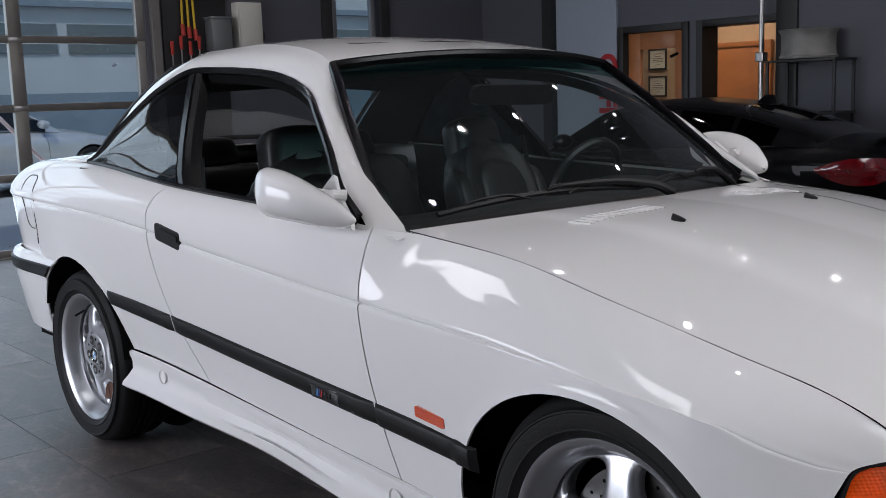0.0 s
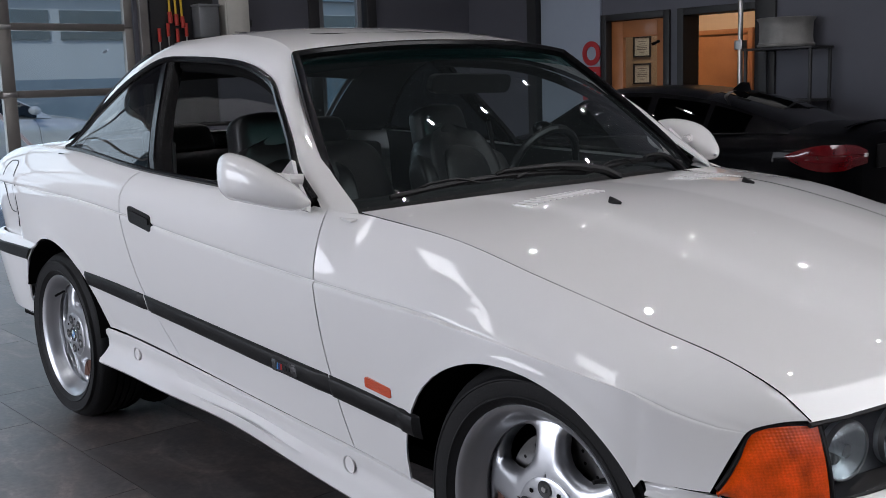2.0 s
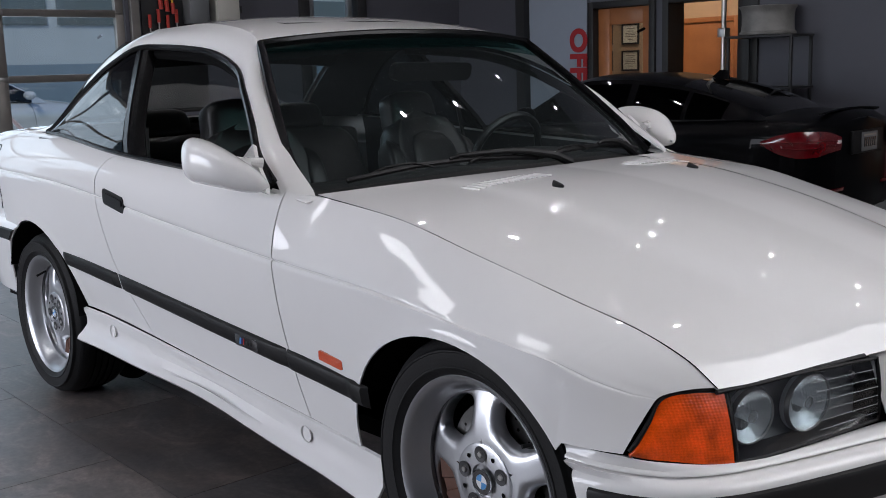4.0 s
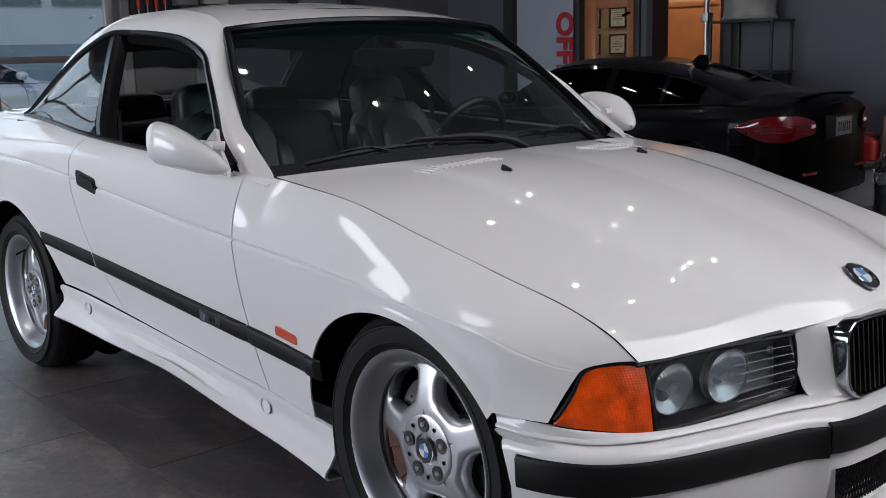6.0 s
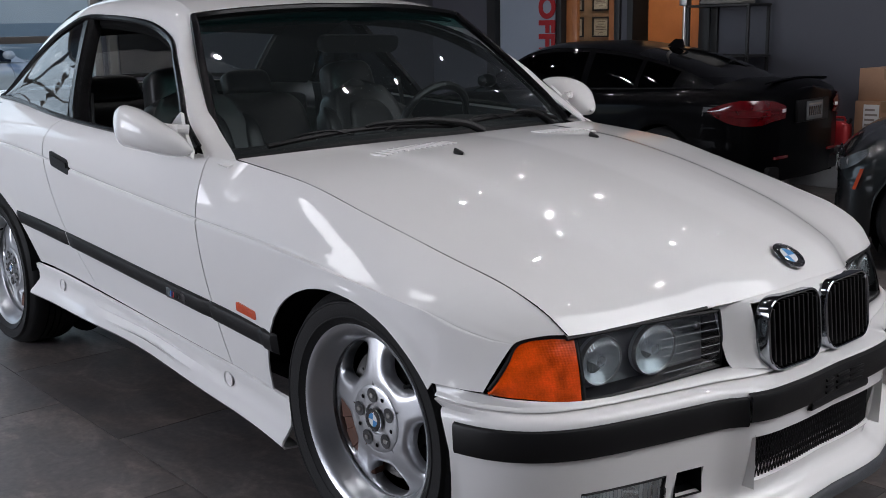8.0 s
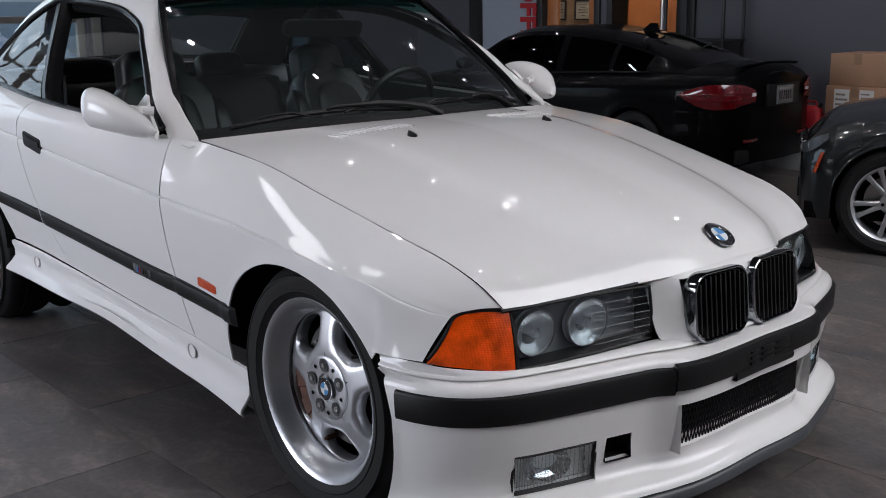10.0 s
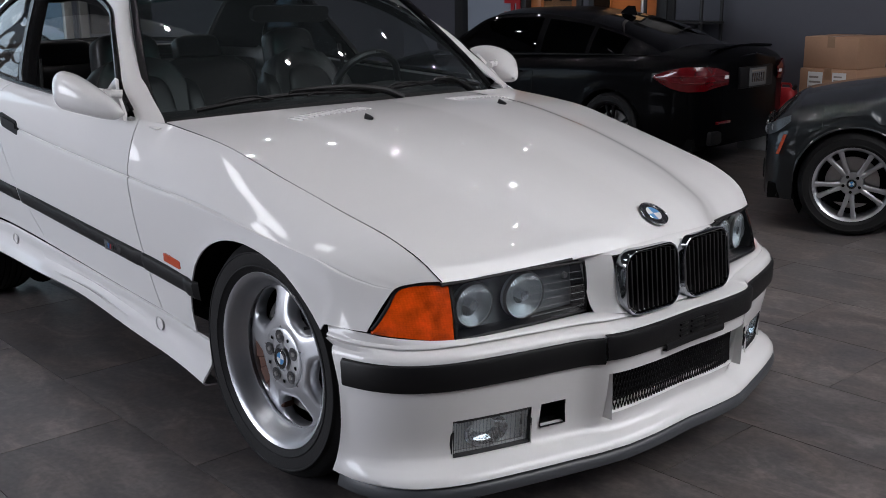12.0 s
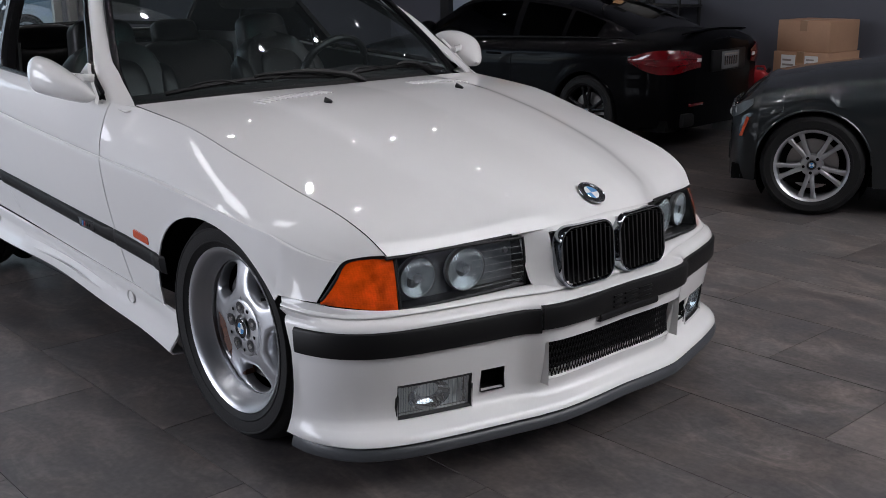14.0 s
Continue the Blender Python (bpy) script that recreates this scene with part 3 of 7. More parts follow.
words("letters", "OFFICE", 0.30, REDPAINT, sign, Matrix.Translation((-5.75, YN - 0.036, 1.10)) @ Matrix.Rotation(radians(90), 4, "X") @ Matrix.Rotation(radians(-90), 4, "Z"), 0.006)

# rack with an old wheel rim
rack = thing("steel_rack", "thin black steel rack standing at the wall", "rack")
for x in (-3.72, -3.12):
    for y in (5.62, 5.93):
        part("post", box((x - 0.012, y - 0.012, 0), (x + 0.012, y + 0.012, 1.41), 0.002), BLACKSTEEL, rack)
for z in (1.41, 0.98, 0.5):
    part("shelf", box((-3.74, 5.60, z - 0.012), (-3.10, 5.95, z + 0.008), 0.003), BLACKSTEEL, rack)
rim = tagged(link("wheel_rim", revolve([(0.20, 0.0), (0.232, 0.004), (0.236, 0.02), (0.222, 0.035), (0.216, 0.08), (0.217, 0.17), (0.222, 0.21), (0.236, 0.226), (0.240, 0.24), (0.225, 0.243), (0.19, 0.19), (0.185, 0.06), (0.20, 0.0)], 48, "z"), RIMGREY), "bare worn grey wheel rim lying on a rack shelf", "wheel rim")
rim.matrix_world = Matrix.Translation((-3.45, 5.80, 1.420))

# things by the garage door
ebox = thing("electrical_box", "cream metal electrical cabinet on the wall", "electrical box")
part("case", box((XW + 0.002, 2.79, 1.72), (XW + 0.12, 3.05, 2.14), 0.008), BOXW, ebox)
part("lid", box((XW + 0.121, 2.805, 1.74), (XW + 0.132, 3.035, 2.12), 0.004), BOXW, ebox)
part("switch", box((XW + 0.06, 3.05, 1.80), (XW + 0.10, 3.085, 1.87), 0.004), BLACKSTEEL, ebox)
for k, y in enumerate((2.26, 2.31, 2.36)):
    hose = thing("hanging_hose", "yellow hose hanging on the wall", "hose", "hoses by the garage door")
    part("hose_line", tube([(XW + 0.04, y, 3.3), (XW + 0.05, y + 0.005, 2.4), (XW + 0.05, y + 0.01 * k, 1.93 - 0.02 * k)], 0.011, 8), YELLOW, hose)
    part("grip", tube([(XW + 0.05, y + 0.01 * k, 1.93 - 0.02 * k), (XW + 0.06, y + 0.012 * k, 1.83 - 0.02 * k)], 0.020, 10), REDTOOL, hose)
can = thing("wall_canister", "grey sheet metal box on the wall", "box")
part("body", box((XW + 0.002, 2.50, 1.70), (XW + 0.16, 2.70, 1.98), 0.006), GREYMETAL, can)
part("rim", box((XW + 0.002, 2.49, 1.98), (XW + 0.17, 2.71, 2.0), 0.003), GREYMETAL, can)
board = thing("tool_board", "dark board with hanging red-gripped tools", "tool board")
part("panel", box((XW + 0.002, 2.08, 0.9), (XW + 0.02, 2.72, 3.4), 0.003), BLACKSTEEL, board)
for k in range(4):
    y = 2.14 + 0.09 * k
    part("tool_grip", tube([(XW + 0.06, y, 1.66 + 0.05 * (k % 2)), (XW + 0.06, y, 1.78 + 0.05 * (k % 2))], 0.016, 8), REDTOOL, board)
    part("tool_shaft", tube([(XW + 0.06, y, 1.40), (XW + 0.06, y, 1.66 + 0.05 * (k % 2))], 0.007, 8), STEEL, board)
prop = thing("leaning_rod", "pale pink rod leaning outside the glass", "rod")
part("rod", tube([(XW - 0.30, 0.70, 1.16), (XW - 0.34, 1.25, 0.55), (XW - 0.36, 1.75, -0.01)], 0.018, 8), PINKP, prop)

# cartons and fuel can on the plinth
def carton(lo, hi, label, marks):
    c = thing("cardboard_box", label, "box", "cartons on the plinth")
    part("body", box(lo, hi, 0.006), CARD, c)
    part("tape", box(((lo[0] + hi[0]) / 2 - 0.03, lo[1] - 0.0015, hi[2] - 0.08), ((lo[0] + hi[0]) / 2 + 0.03, hi[1] + 0.001, hi[2] + 0.0015)), TAPE, c)
    for x0, x1, z0, z1 in marks:
        lab = part("paper_label", box((x0, lo[1] - 0.003, z0), (x1, lo[1] - 0.0005, z1)), LABEL, c)
        for k in range(4):
            part("printed_bar", box((x0 + 0.012, lo[1] - 0.0045, z0 + (z1 - z0) * (0.15 + 0.2 * k)), (x1 - 0.012 - 0.02 * (k % 2), lo[1] - 0.003, z0 + (z1 - z0) * (0.23 + 0.2 * k))), INK, lab)


carton((-1.97, 5.30, 0.332), (-1.51, 5.80, 0.67), "brown cardboard carton with two white labels", [(-1.90, -1.78, 0.46, 0.645), (-1.70, -1.59, 0.50, 0.645)])
carton((-1.96, 5.32, 0.672), (-1.52, 5.78, 0.91), "plain brown cardboard carton on another carton", [])
fuel = thing("fuel_can", "red plastic fuel can with a handle", "fuel can")
rows = []
for z, w, d in ((0, 0.075, 0.055), (0.01, 0.085, 0.062), (0.12, 0.088, 0.064), (0.155, 0.08, 0.058), (0.175, 0.05, 0.04), (0.178, 0.001, 0.001)):
    rows.append([(w * math.copysign(abs(math.cos(q)) ** 0.6, math.cos(q)), d * math.copysign(abs(math.sin(q)) ** 0.6, math.sin(q)), z) for q in (2 * math.pi * k / 28 for k in range(28))])
fm = Matrix.Translation((-2.10, 5.34, 0.332))
part("body", grid(rows, close_u=True), REDCAN, fuel).matrix_world = fm
part("handle", tube([(-0.055, 0, 0.165), (-0.04, 0, 0.205), (0.03, 0, 0.205), (0.05, 0, 0.168)], 0.010, 8), REDCAN, fuel).matrix_world = fm
part("spout", tube([(0.062, 0, 0.165), (0.085, 0, 0.195)], [0.018, 0.014], 12), BLACKSTEEL, fuel).matrix_world = fm

# flat panel lamps; the largest is an added fill light for the nose
for x0, x1, y0, y1, glow in ((-4.2, -3.0, -3.2, -2.4, PANEL), (-1.6, -0.5, -2.8, -2.1, PANEL), (2.8, 6.7, -1.2, 5.4, PANELFILL)):
    panel = thing("panel_lamp", "large flat white ceiling panel, lit, as lamp or added fill light", "ceiling lamp", "panel lamps")
    part("casing", box((x0, y0, ZC - 0.06), (x1, y1, ZC - 0.002), 0.004), GREYMETAL, panel)
    part("diffuser", box((x0 + 0.04, y0 + 0.04, ZC - 0.066), (x1 - 0.04, y1 - 0.04, ZC - 0.0605)), glow, panel)
# ceiling spot lamps
lampm = revolve([(0.0001, 0.028), (0.028, 0.028)], 20, "z")
proto = None
for j, y in enumerate((-0.1, 1.2, 2.25, 3.7, 5.3)):
    for i in range(9):
        x = -7.16 + 1.13 * i + 0.3 * (j % 2)
        m = Matrix.Translation((x, y, ZC - 0.16))
        if proto is None:
            proto = thing("spot_lamp", "small round white ceiling spot lamp, lit", "ceiling lamp", "spot lamps", m)
            part("can", revolve([(0.064, 0.158), (0.066, 0.0), (0.055, -0.004), (0.052, 0.006)], 20, "z"), BLACKSTEEL, proto)
            part("disc", lampm, SPOT, proto)
        else:
            copy_thing(proto, m)

# ---- the white coupe (front axle at the origin, nose towards +x) ----
coupe = thing("white_coupe", "glossy white two-door sports coupe with silver alloy wheels, parked on tiles", "car")
REAR_AXLE = -2.42

side_w = interp([(-3.38, 0.52), (-3.27, 0.66), (-3.13, 0.755), (-2.95, 0.80), (-2.53, 0.835), (-2.1, 0.842), (-1.4, 0.848), (-0.6, 0.852), (0, 0.862), (0.18, 0.854), (0.28, 0.840), (0.34, 0.823), (0.39, 0.798), (0.42, 0.768), (0.46, 0.70), (0.50, 0.65)])
crease_z = interp([(-3.5, 0.86), (-2.18, 0.833), (-1.24, 0.763), (-0.62, 0.723), (-0.2, 0.703), (0.24, 0.655), (0.33, 0.625), (0.42, 0.603), (0.50, 0.598)])
top_z = interp([(-3.4, 0.95), (-3.05, 0.985), (-2.7, 0.995), (-2.4, 0.99), (-1.6, 0.936), (-0.65, 0.886), (-0.585, 0.875), (-0.277, 0.843), (-0.043, 0.789), (0.198, 0.728), (0.33, 0.6915), (0.42, 0.6465), (0.462, 0.6035), (0.52, 0.58)])
top_y = interp([(-3.4, 0.48), (-3.12, 0.60), (-2.9, 0.68), (-2.4, 0.742), (-1.6, 0.795), (-0.65, 0.797), (0.0, 0.797)])
top_k = interp([(-3.5, 0.5), (-2.6, 0.55), (-1.6, 0.72), (-0.8, 0.72), (-0.5, 0.5), (0.5, 0.5)])
sill_z = interp([(-2.3, 0.385), (-1.95, 0.376), (-0.285, 0.311), (0.5, 0.29)])


def low_z(x):
    """Lower edge of the flank: sill line, wheel arches, bumper lines."""
    z = sill_z(x)
    if x > 0.285:
        z = 0.508
    if x < -2.76:
        z = 0.575
    for cx, cz, r in ((-0.005, 0.305, 0.342), (REAR_AXLE - 0.01, 0.318, 0.347)):
        q = r * r - (x - cx) ** 2
        if q > 0:
            z = max(z, cz + math.sqrt(q))
    return z


wing_y = interp([(-0.70, 0.753), (-0.585, 0.7465), (-0.277, 0.7418), (-0.043, 0.7266), (0.198, 0.6984), (0.33, 0.6752), (0.42, 0.6491), (0.462, 0.6250)])


def flank(x, v, s, wing=False):
    zl, zc, zt, w = low_z(x), crease_z(x), top_z(x), side_w(x)
    zl = min(zl, zc - 0.004)
    if v <= 1:
        z = zl + (zc - zl) * v
        y = w - 0.045 * max(0, (zc - z) / 0.42) ** 2
        for cx, cz, r in ((0, 0.305, 0.342), (REAR_AXLE, 0.318, 0.347)):
            d = math.hypot(x - cx, z - cz) - r
            y += 0.005 * math.exp(-((d / 0.022) ** 2)) + 0.005 * math.exp(-((d / 0.12) ** 2))
        if x < -2.76:
            y -= 0.01
    else:
        # a soft shoulder rolls in from the crease to the upper border
        q = (v - 1) * radians(76)
        inward, t = (1 - math.cos(q)) / (1 - math.cos(radians(76))), math.sin(q) / math.sin(radians(76))
        inward, t = 0.62 * (v - 1) + 0.38 * inward, 0.62 * (v - 1) + 0.38 * t
        ty = min(top_y(x), w)
        z = zc + (zt - zc) * t
        if wing:
            m = min(1, max(0, (x + 0.64) / 0.10))
            ty += (min(wing_y(x), w) - ty) * m * m * (3 - 2 * m)
            y = w - (w - ty) * inward
        else:
            m = min(1, max(0, (x + 1.0) / 0.4))
            m = m * m * (3 - 2 * m)
            r = math.sin((v - 1) * math.pi / 2)
            z = zc + (zt - zc) * ((1 - m) * r + m * t)
            y = ty + (w - ty) * ((1 - m) * max(0, 1 - r * r) ** top_k(x) + m * (1 - inward))
    fade = min(1, max(0, (0.02 - x) / 0.25)) if x < 0.15 else min(1, max(0, (x - 0.24) / 0.06))
    y -= fade * 0.006 * math.exp(-(((v - 1.012) / 0.015) ** 2)) + fade * 0.002 * max(0, 1 - abs(v - 1.01) / 0.25) * (v > 1)
    return (x, s * y, z)


def stations(a, b, n, extra=()):
    xs = [a + (b - a) * k / n for k in range(n + 1)] + [e for e in extra if min(a, b) < e < max(a, b)]
    return sorted(set(round(x, 5) for x in xs), reverse=a > b)


def arch_x(cx, r):
    return [cx + r * math.cos(radians(q)) for q in range(4, 180, 8)]


V = [k / 12 for k in range(12)] + [0.97, 0.988, 1.0, 1.006, 1.012, 1.018, 1.026, 1.05] + [1 + k / 12 for k in range(1, 13)]
cut_front = interp([(0, -0.578), (0.5, -0.612), (1, -0.626), (1.5, -0.634), (2, -0.640)])
cut_rear = interp([(0, -1.556), (0.25, -1.63), (0.55, -1.705), (1, -1.742), (1.5, -1.725), (1.85, -1.68), (2, -1.615)])
lamp_edge = interp([(0, 0.396), (0.5, 0.402), (1, 0.410), (1.4, 0.425), (1.7, 0.442), (2, 0.460)])
wing_tip = [interp([(v, p[k]) for v, p in ((0, (0.396, 0.798, 0.506)), (0.4, (0.401, 0.772, 0.540)), (0.8, (0.406, 0.745, 0.573)), (1.05, (0.410, 0.722, 0.595)), (1.4, (0.425, 0.694, 0.603)), (1.7, (0.442, 0.660, 0.6055)), (2, (0.460, 0.6254, 0.6042)))]) for k in range(3)]


def panel_rows(xa, xb, us, s, wing=False):
    rows = []
    for v in V:
        a, b = (f(v) if callable(f) else f for f in (xa, xb))
        row = [flank(a + (b - a) * u, v, s, wing) for u in us]
        if wing:
            # the front border follows the lamp
            tip = row[-1]
            d = [f(v) * (s if k == 1 else 1) - tip[k] for k, f in enumerate(wing_tip)]
            row = [tuple(p[k] + d[k] * max(0, (u - 0.72) / 0.28) ** 2 for k in range(3)) for u, p in zip(us, row)]
        rows.append(row)
    return rows


GAP = 0.0022
for s in (-1, 1):
    side = "near" if s < 0 else "far"
    # front fender
    a0, b0 = -0.60, 0.44
    us = sorted({round(k / 34, 4) for k in range(35)} | {round((x - a0) / (b0 - a0), 4) for x in arch_x(-0.005, 0.342) if a0 < x < b0} | {round((x - a0) / (b0 - a0), 4) for x in (-0.349, -0.345, 0.284, 0.288)})
    fender = shell("front_fender", panel_rows(lambda v: cut_front(v) + GAP, lamp_edge, us, s, True), WHITE, coupe, out=(0, s, 0.3))
    # door
    door = shell("door", panel_rows(lambda v: cut_rear(v) + GAP, lambda v: cut_front(v) - GAP, [k / 30 for k in range(31)], s), WHITE, coupe, out=(0, s, 0.2))
    # rear quarter
    a0, b0 = -3.37, -1.70
    us = sorted({round(k / 50, 4) for k in range(51)} | {round((x - a0) / (b0 - a0), 4) for x in arch_x(REAR_AXLE - 0.01, 0.347)} | {round((x - a0) / (b0 - a0), 4) for x in (-2.762, -2.758, REAR_AXLE - 0.01 + 0.3545, REAR_AXLE - 0.01 - 0.3545)})
    quarter = shell("rear_quarter", panel_rows(-3.37, lambda v: cut_rear(v) - GAP, us, s), WHITE, coupe, out=(0, s, 0.2))
    # dark sheets added behind the shut lines; their colour gives the gaps' shade
    for xa, xb, deep in ((-1.85, -1.48, 0.014), (-0.70, -0.57, 0.05)):
        rows = [[(x, y - s * deep, z - 0.004) for x, y, z in r] for r in panel_rows(xa, xb, [k / 8 for k in range(9)], s)]
        part("inner_side_frame", grid(rows[:-5]), TRIM, coupe)
    # side skirt
    rows = []
    for d, dy in ((0.004, -0.012), (0.001, -0.004), (-0.012, -0.004), (-0.035, -0.012), (-0.060, -0.012), (-0.082, 0.002), (-0.098, 0.016), (-0.110, 0.020), (-0.120, 0.012), (-0.124, -0.03)):
        row = []
        for x in stations(-2.075, -0.262, 50):
            end = max(0, (x + 0.55) / 0.29)
            rear = max(0, (-1.80 - x) / 0.3)
            y = side_w(x) - 0.030 + dy + 0.016 * end**2 * (1 if d < -0.02 else 0.3) + 0.012 * rear**2
            z = sill_z(x) - 0.006 + d * (1 + 0.04 * end)
            # a scallop along the middle
            y -= 0.020 * math.exp(-(((x + 1.15) / 0.35) ** 2)) * (1 if -0.105 < d < -0.04 else 0)
            z += 0.025 * math.exp(-(((x + 1.15) / 0.4) ** 2)) * (1 if d < -0.09 else 0)
            row.append((x, s * y, z))
        rows.append(row)
    skirt = shell("side_skirt", rows, WHITE, coupe, out=(0, s, 0), t=0.006)
    for px in (-0.60, -1.86):
        py = side_w(px) - 0.030 - 0.008
        part("jack_plug", revolve([(0.0001, 0), (0.021, 0), (0.0215, -0.002), (0.0225, -0.004)], 28), WHITE, skirt).matrix_world = Matrix.Translation((px, s * (py - 0.0012), sill_z(px) - 0.05)) @ Matrix.Rotation(0 if s < 0 else math.pi, 4, "Z")
    # rubbing strip: fender, door and quarter pieces
    strip_top = interp([(-2.16, 0.578), (-0.28, 0.482)])
    for xa, xb in ((-2.165, -1.70), (-1.695, -0.622), (-0.617, -0.272)):
        rows = []
        for dz, dy in ((0, 0.0), (-0.004, 0.010), (-0.012, 0.014), (-0.040, 0.014), (-0.050, 0.010), (-0.054, 0.0)):
            row = []
            for x in stations(xa, xb, 24):
                z = strip_top(x) + dz
                f = min(1, (x - xa) / 0.006, (xb - x) / 0.006)
                y = side_w(x) - 0.045 * max(0, (crease_z(x) - z) / 0.42) ** 2 + dy * max(f, 0.02) + (0.006 if x > -0.33 else 0)
                row.append((x, s * y, z))
            rows.append(row)
        shell("rubbing_strip", rows, TRIM, coupe, t=0.004, out=(0, s, 0))
    # badge on the strip
    bz = strip_top(-0.80) - 0.027
    by = side_w(-0.8) - 0.045 * ((crease_z(-0.8) - bz) / 0.42) ** 2 + 0.014
    badge = part("strip_badge", box((-0.86, min(s * by, s * (by + 0.002)), bz - 0.016), (-0.745, max(s * by, s * (by + 0.002)), bz + 0.016), 0.0006), EBLACK, coupe, "black badge plate with three coloured slashes")
    for k, mm in enumerate((BLUE, EDARKBLUE, EREDM)):
        bm = bmesh.new()
        x0 = -0.838 + 0.009 * k
        outline(bm, [(x0, bz - 0.009), (x0 + 0.006, bz - 0.009), (x0 + 0.012, bz + 0.009), (x0 + 0.006, bz + 0.009)], 0.0015, Matrix.Translation((0, s * (by + 0.0025), 0)))
        part("badge_slash", bm, mm, badge)
    for x0 in (-0.800, -0.784):
        part("badge_bar", box((x0, min(s * (by + 0.002), s * (by + 0.0035)), bz - 0.006), (x0 + 0.010, max(s * (by + 0.002), s * (by + 0.0035)), bz + 0.006), 0.0004), TRIM, badge)
    # side marker
    my = side_w(-0.41) - 0.045 * ((crease_z(-0.41) - 0.514) / 0.42) ** 2
    bm = bmesh.new()
    outline(bm, rounded(0.092, 0.024, 0.005), 0.010)
    mk = part("side_marker", bm, AMBERM, coupe, "orange side marker lamp")
    mk.matrix_world = Matrix.Translation((-0.412, s * (my + (0.006 if s > 0 else 0.006)) - (0.010 if s > 0 else 0) + (0 if s > 0 else 0), 0.514)) @ Matrix.Rotation(radians(5.5), 4, "Y")
    # door handle
    hz, hx = 0.803, -1.60
    hy = abs(flank(hx, 1 + 0.22, s)[1])
    bm = bmesh.new()
    outline(bm, rounded(0.150, 0.052, 0.014), 0.012)
    handle = part("door_handle", bm, TRIM, door, "black plastic door handle")
    handle.matrix_world = Matrix.Translation((hx, s * hy - 0.006, hz)) @ Matrix.Rotation(radians(9), 4, "Y")
    bm = bmesh.new()
    outline(bm, rounded(0.120, 0.020, 0.008), 0.012)
    part("grip", bm, TRIM, door).matrix_world = Matrix.Translation((hx + 0.01, s * (hy + 0.005) - 0.006, hz + 0.004)) @ Matrix.Rotation(radians(9), 4, "Y")
    part("lock_cup", revolve([(0.0001, 0.004), (0.016, 0.004), (0.020, 0.0)], 24), WHITE, door).matrix_world = Matrix.Translation((hx + 0.02, s * (hy - 0.001), hz - 0.045)) @ Matrix.Rotation(0 if s > 0 else math.pi, 4, "Z")
    if s < 0:
        bm = bmesh.new()
        pts = [flank(-2.80 + 0.075 * px, 1 + 0.02 + 0.42 * pz, s) for px, pz in ((math.copysign(abs(math.cos(q)) ** 0.5, math.cos(q)), math.copysign(abs(math.sin(q)) ** 0.5, math.sin(q))) for q in (2 * math.pi * k / 40 for k in range(40)))]
        add_tube(bm, [(x, y - 0.0005, z) for x, y, z in pts + pts[:1]], 0.0022, 6)
        part("fuel_flap_joint", bm, TRIM, quarter)
    # wheel wells
    for cx, r in ((0.0, 0.345), (REAR_AXLE, 0.35)):
        rows = []
        for q in range(6, 157, 6):
            row = [(cx + r * math.cos(radians(q)), s * y, 0.31 + r * math.sin(radians(q))) for y in (0.835, 0.70, 0.52)]
            rows.append(row)
        part("wheel_well", grid(rows), DARK, coupe)
        part("wheel_well_wall", disc(r, 0), DARK, coupe).matrix_world = Matrix.Translation((cx, s * 0.52, 0.31))

# the pillars, roof and glass
drip = [(-0.652, 0.802, 0.880), (-0.80, 0.755, 0.98), (-0.874, 0.725, 1.041), (-1.02, 0.668, 1.122), (-1.185, 0.612, 1.196), (-1.42, 0.592, 1.252), (-1.712, 0.592, 1.280), (-1.87, 0.598, 1.288), (-2.04, 0.622, 1.240), (-2.22, 0.672, 1.130), (-2.40, 0.738, 1.000), (-2.56, 0.742, 0.998), (-2.70, 0.72, 0.998)]
crest = [(-0.612, 0.735, 0.884), (-0.78, 0.682, 0.984), (-0.90, 0.640, 1.068), (-1.03, 0.592, 1.155), (-1.155, 0.548, 1.252), (-1.42, 0.50, 1.322), (-1.712, 0.488, 1.352), (-1.95, 0.488, 1.352), (-2.20, 0.50, 1.302), (-2.45, 0.53, 1.165), (-2.62, 0.55, 1.045), (-2.68, 0.555, 1.005), (-2.72, 0.56, 1.002)]


def by_index(pts):
    fs = [interp([(i, p[k]) for i, p in enumerate(pts)]) for k in range(3)]
    return lambda t: Vector((fs[0](t), fs[1](t), fs[2](t)))


drip_c, crest_c = by_index(drip), by_index(crest)
for s in (-1, 1):
    rows = []
    for k in range(6):
        u = k / 5
        row = []
        for i in range(64):
            t = 12 * (i - 3) / 60
            p = drip_c(t).lerp(crest_c(t), u)
            if t < 0:
                # the foot runs on below the fender
                p += (p - drip_c(0.6).lerp(crest_c(0.6), u)) * (-t / 0.6) * 0.22 - Vector((0, 0, 0.022)) * (-t / 0.6)
            b = 0.016 * math.sin(math.pi * u) * (1.3 - 0.9 * u) * (1 if t < 9 else 0.6)
            row.append((p.x, s * (p.y + b * 0.6), p.z + b * 0.8))
        rows.append(row)
    shell("roof_pillar_rail", rows, WHITE, coupe, t=0.006, out=(0, s, 0.6), angle=60)

rows = []
for i in range(31):
    t = 4 + 4.6 * i / 30
    e = crest_c(t)
    row = []
    for k in range(25):
        b = -1 + 2 * k / 24
        front = max(0, 1 - i / 5)
        row.append((e.x + 0.035 * (1 - b * b) * front, e.y * b, e.z + 0.026 * (1 - abs(b) ** 2.4)))
    rows.append(row)
shell("roof", rows, WHITE, coupe, t=0.006, out=(0, 0, 1))
bm = bmesh.new()
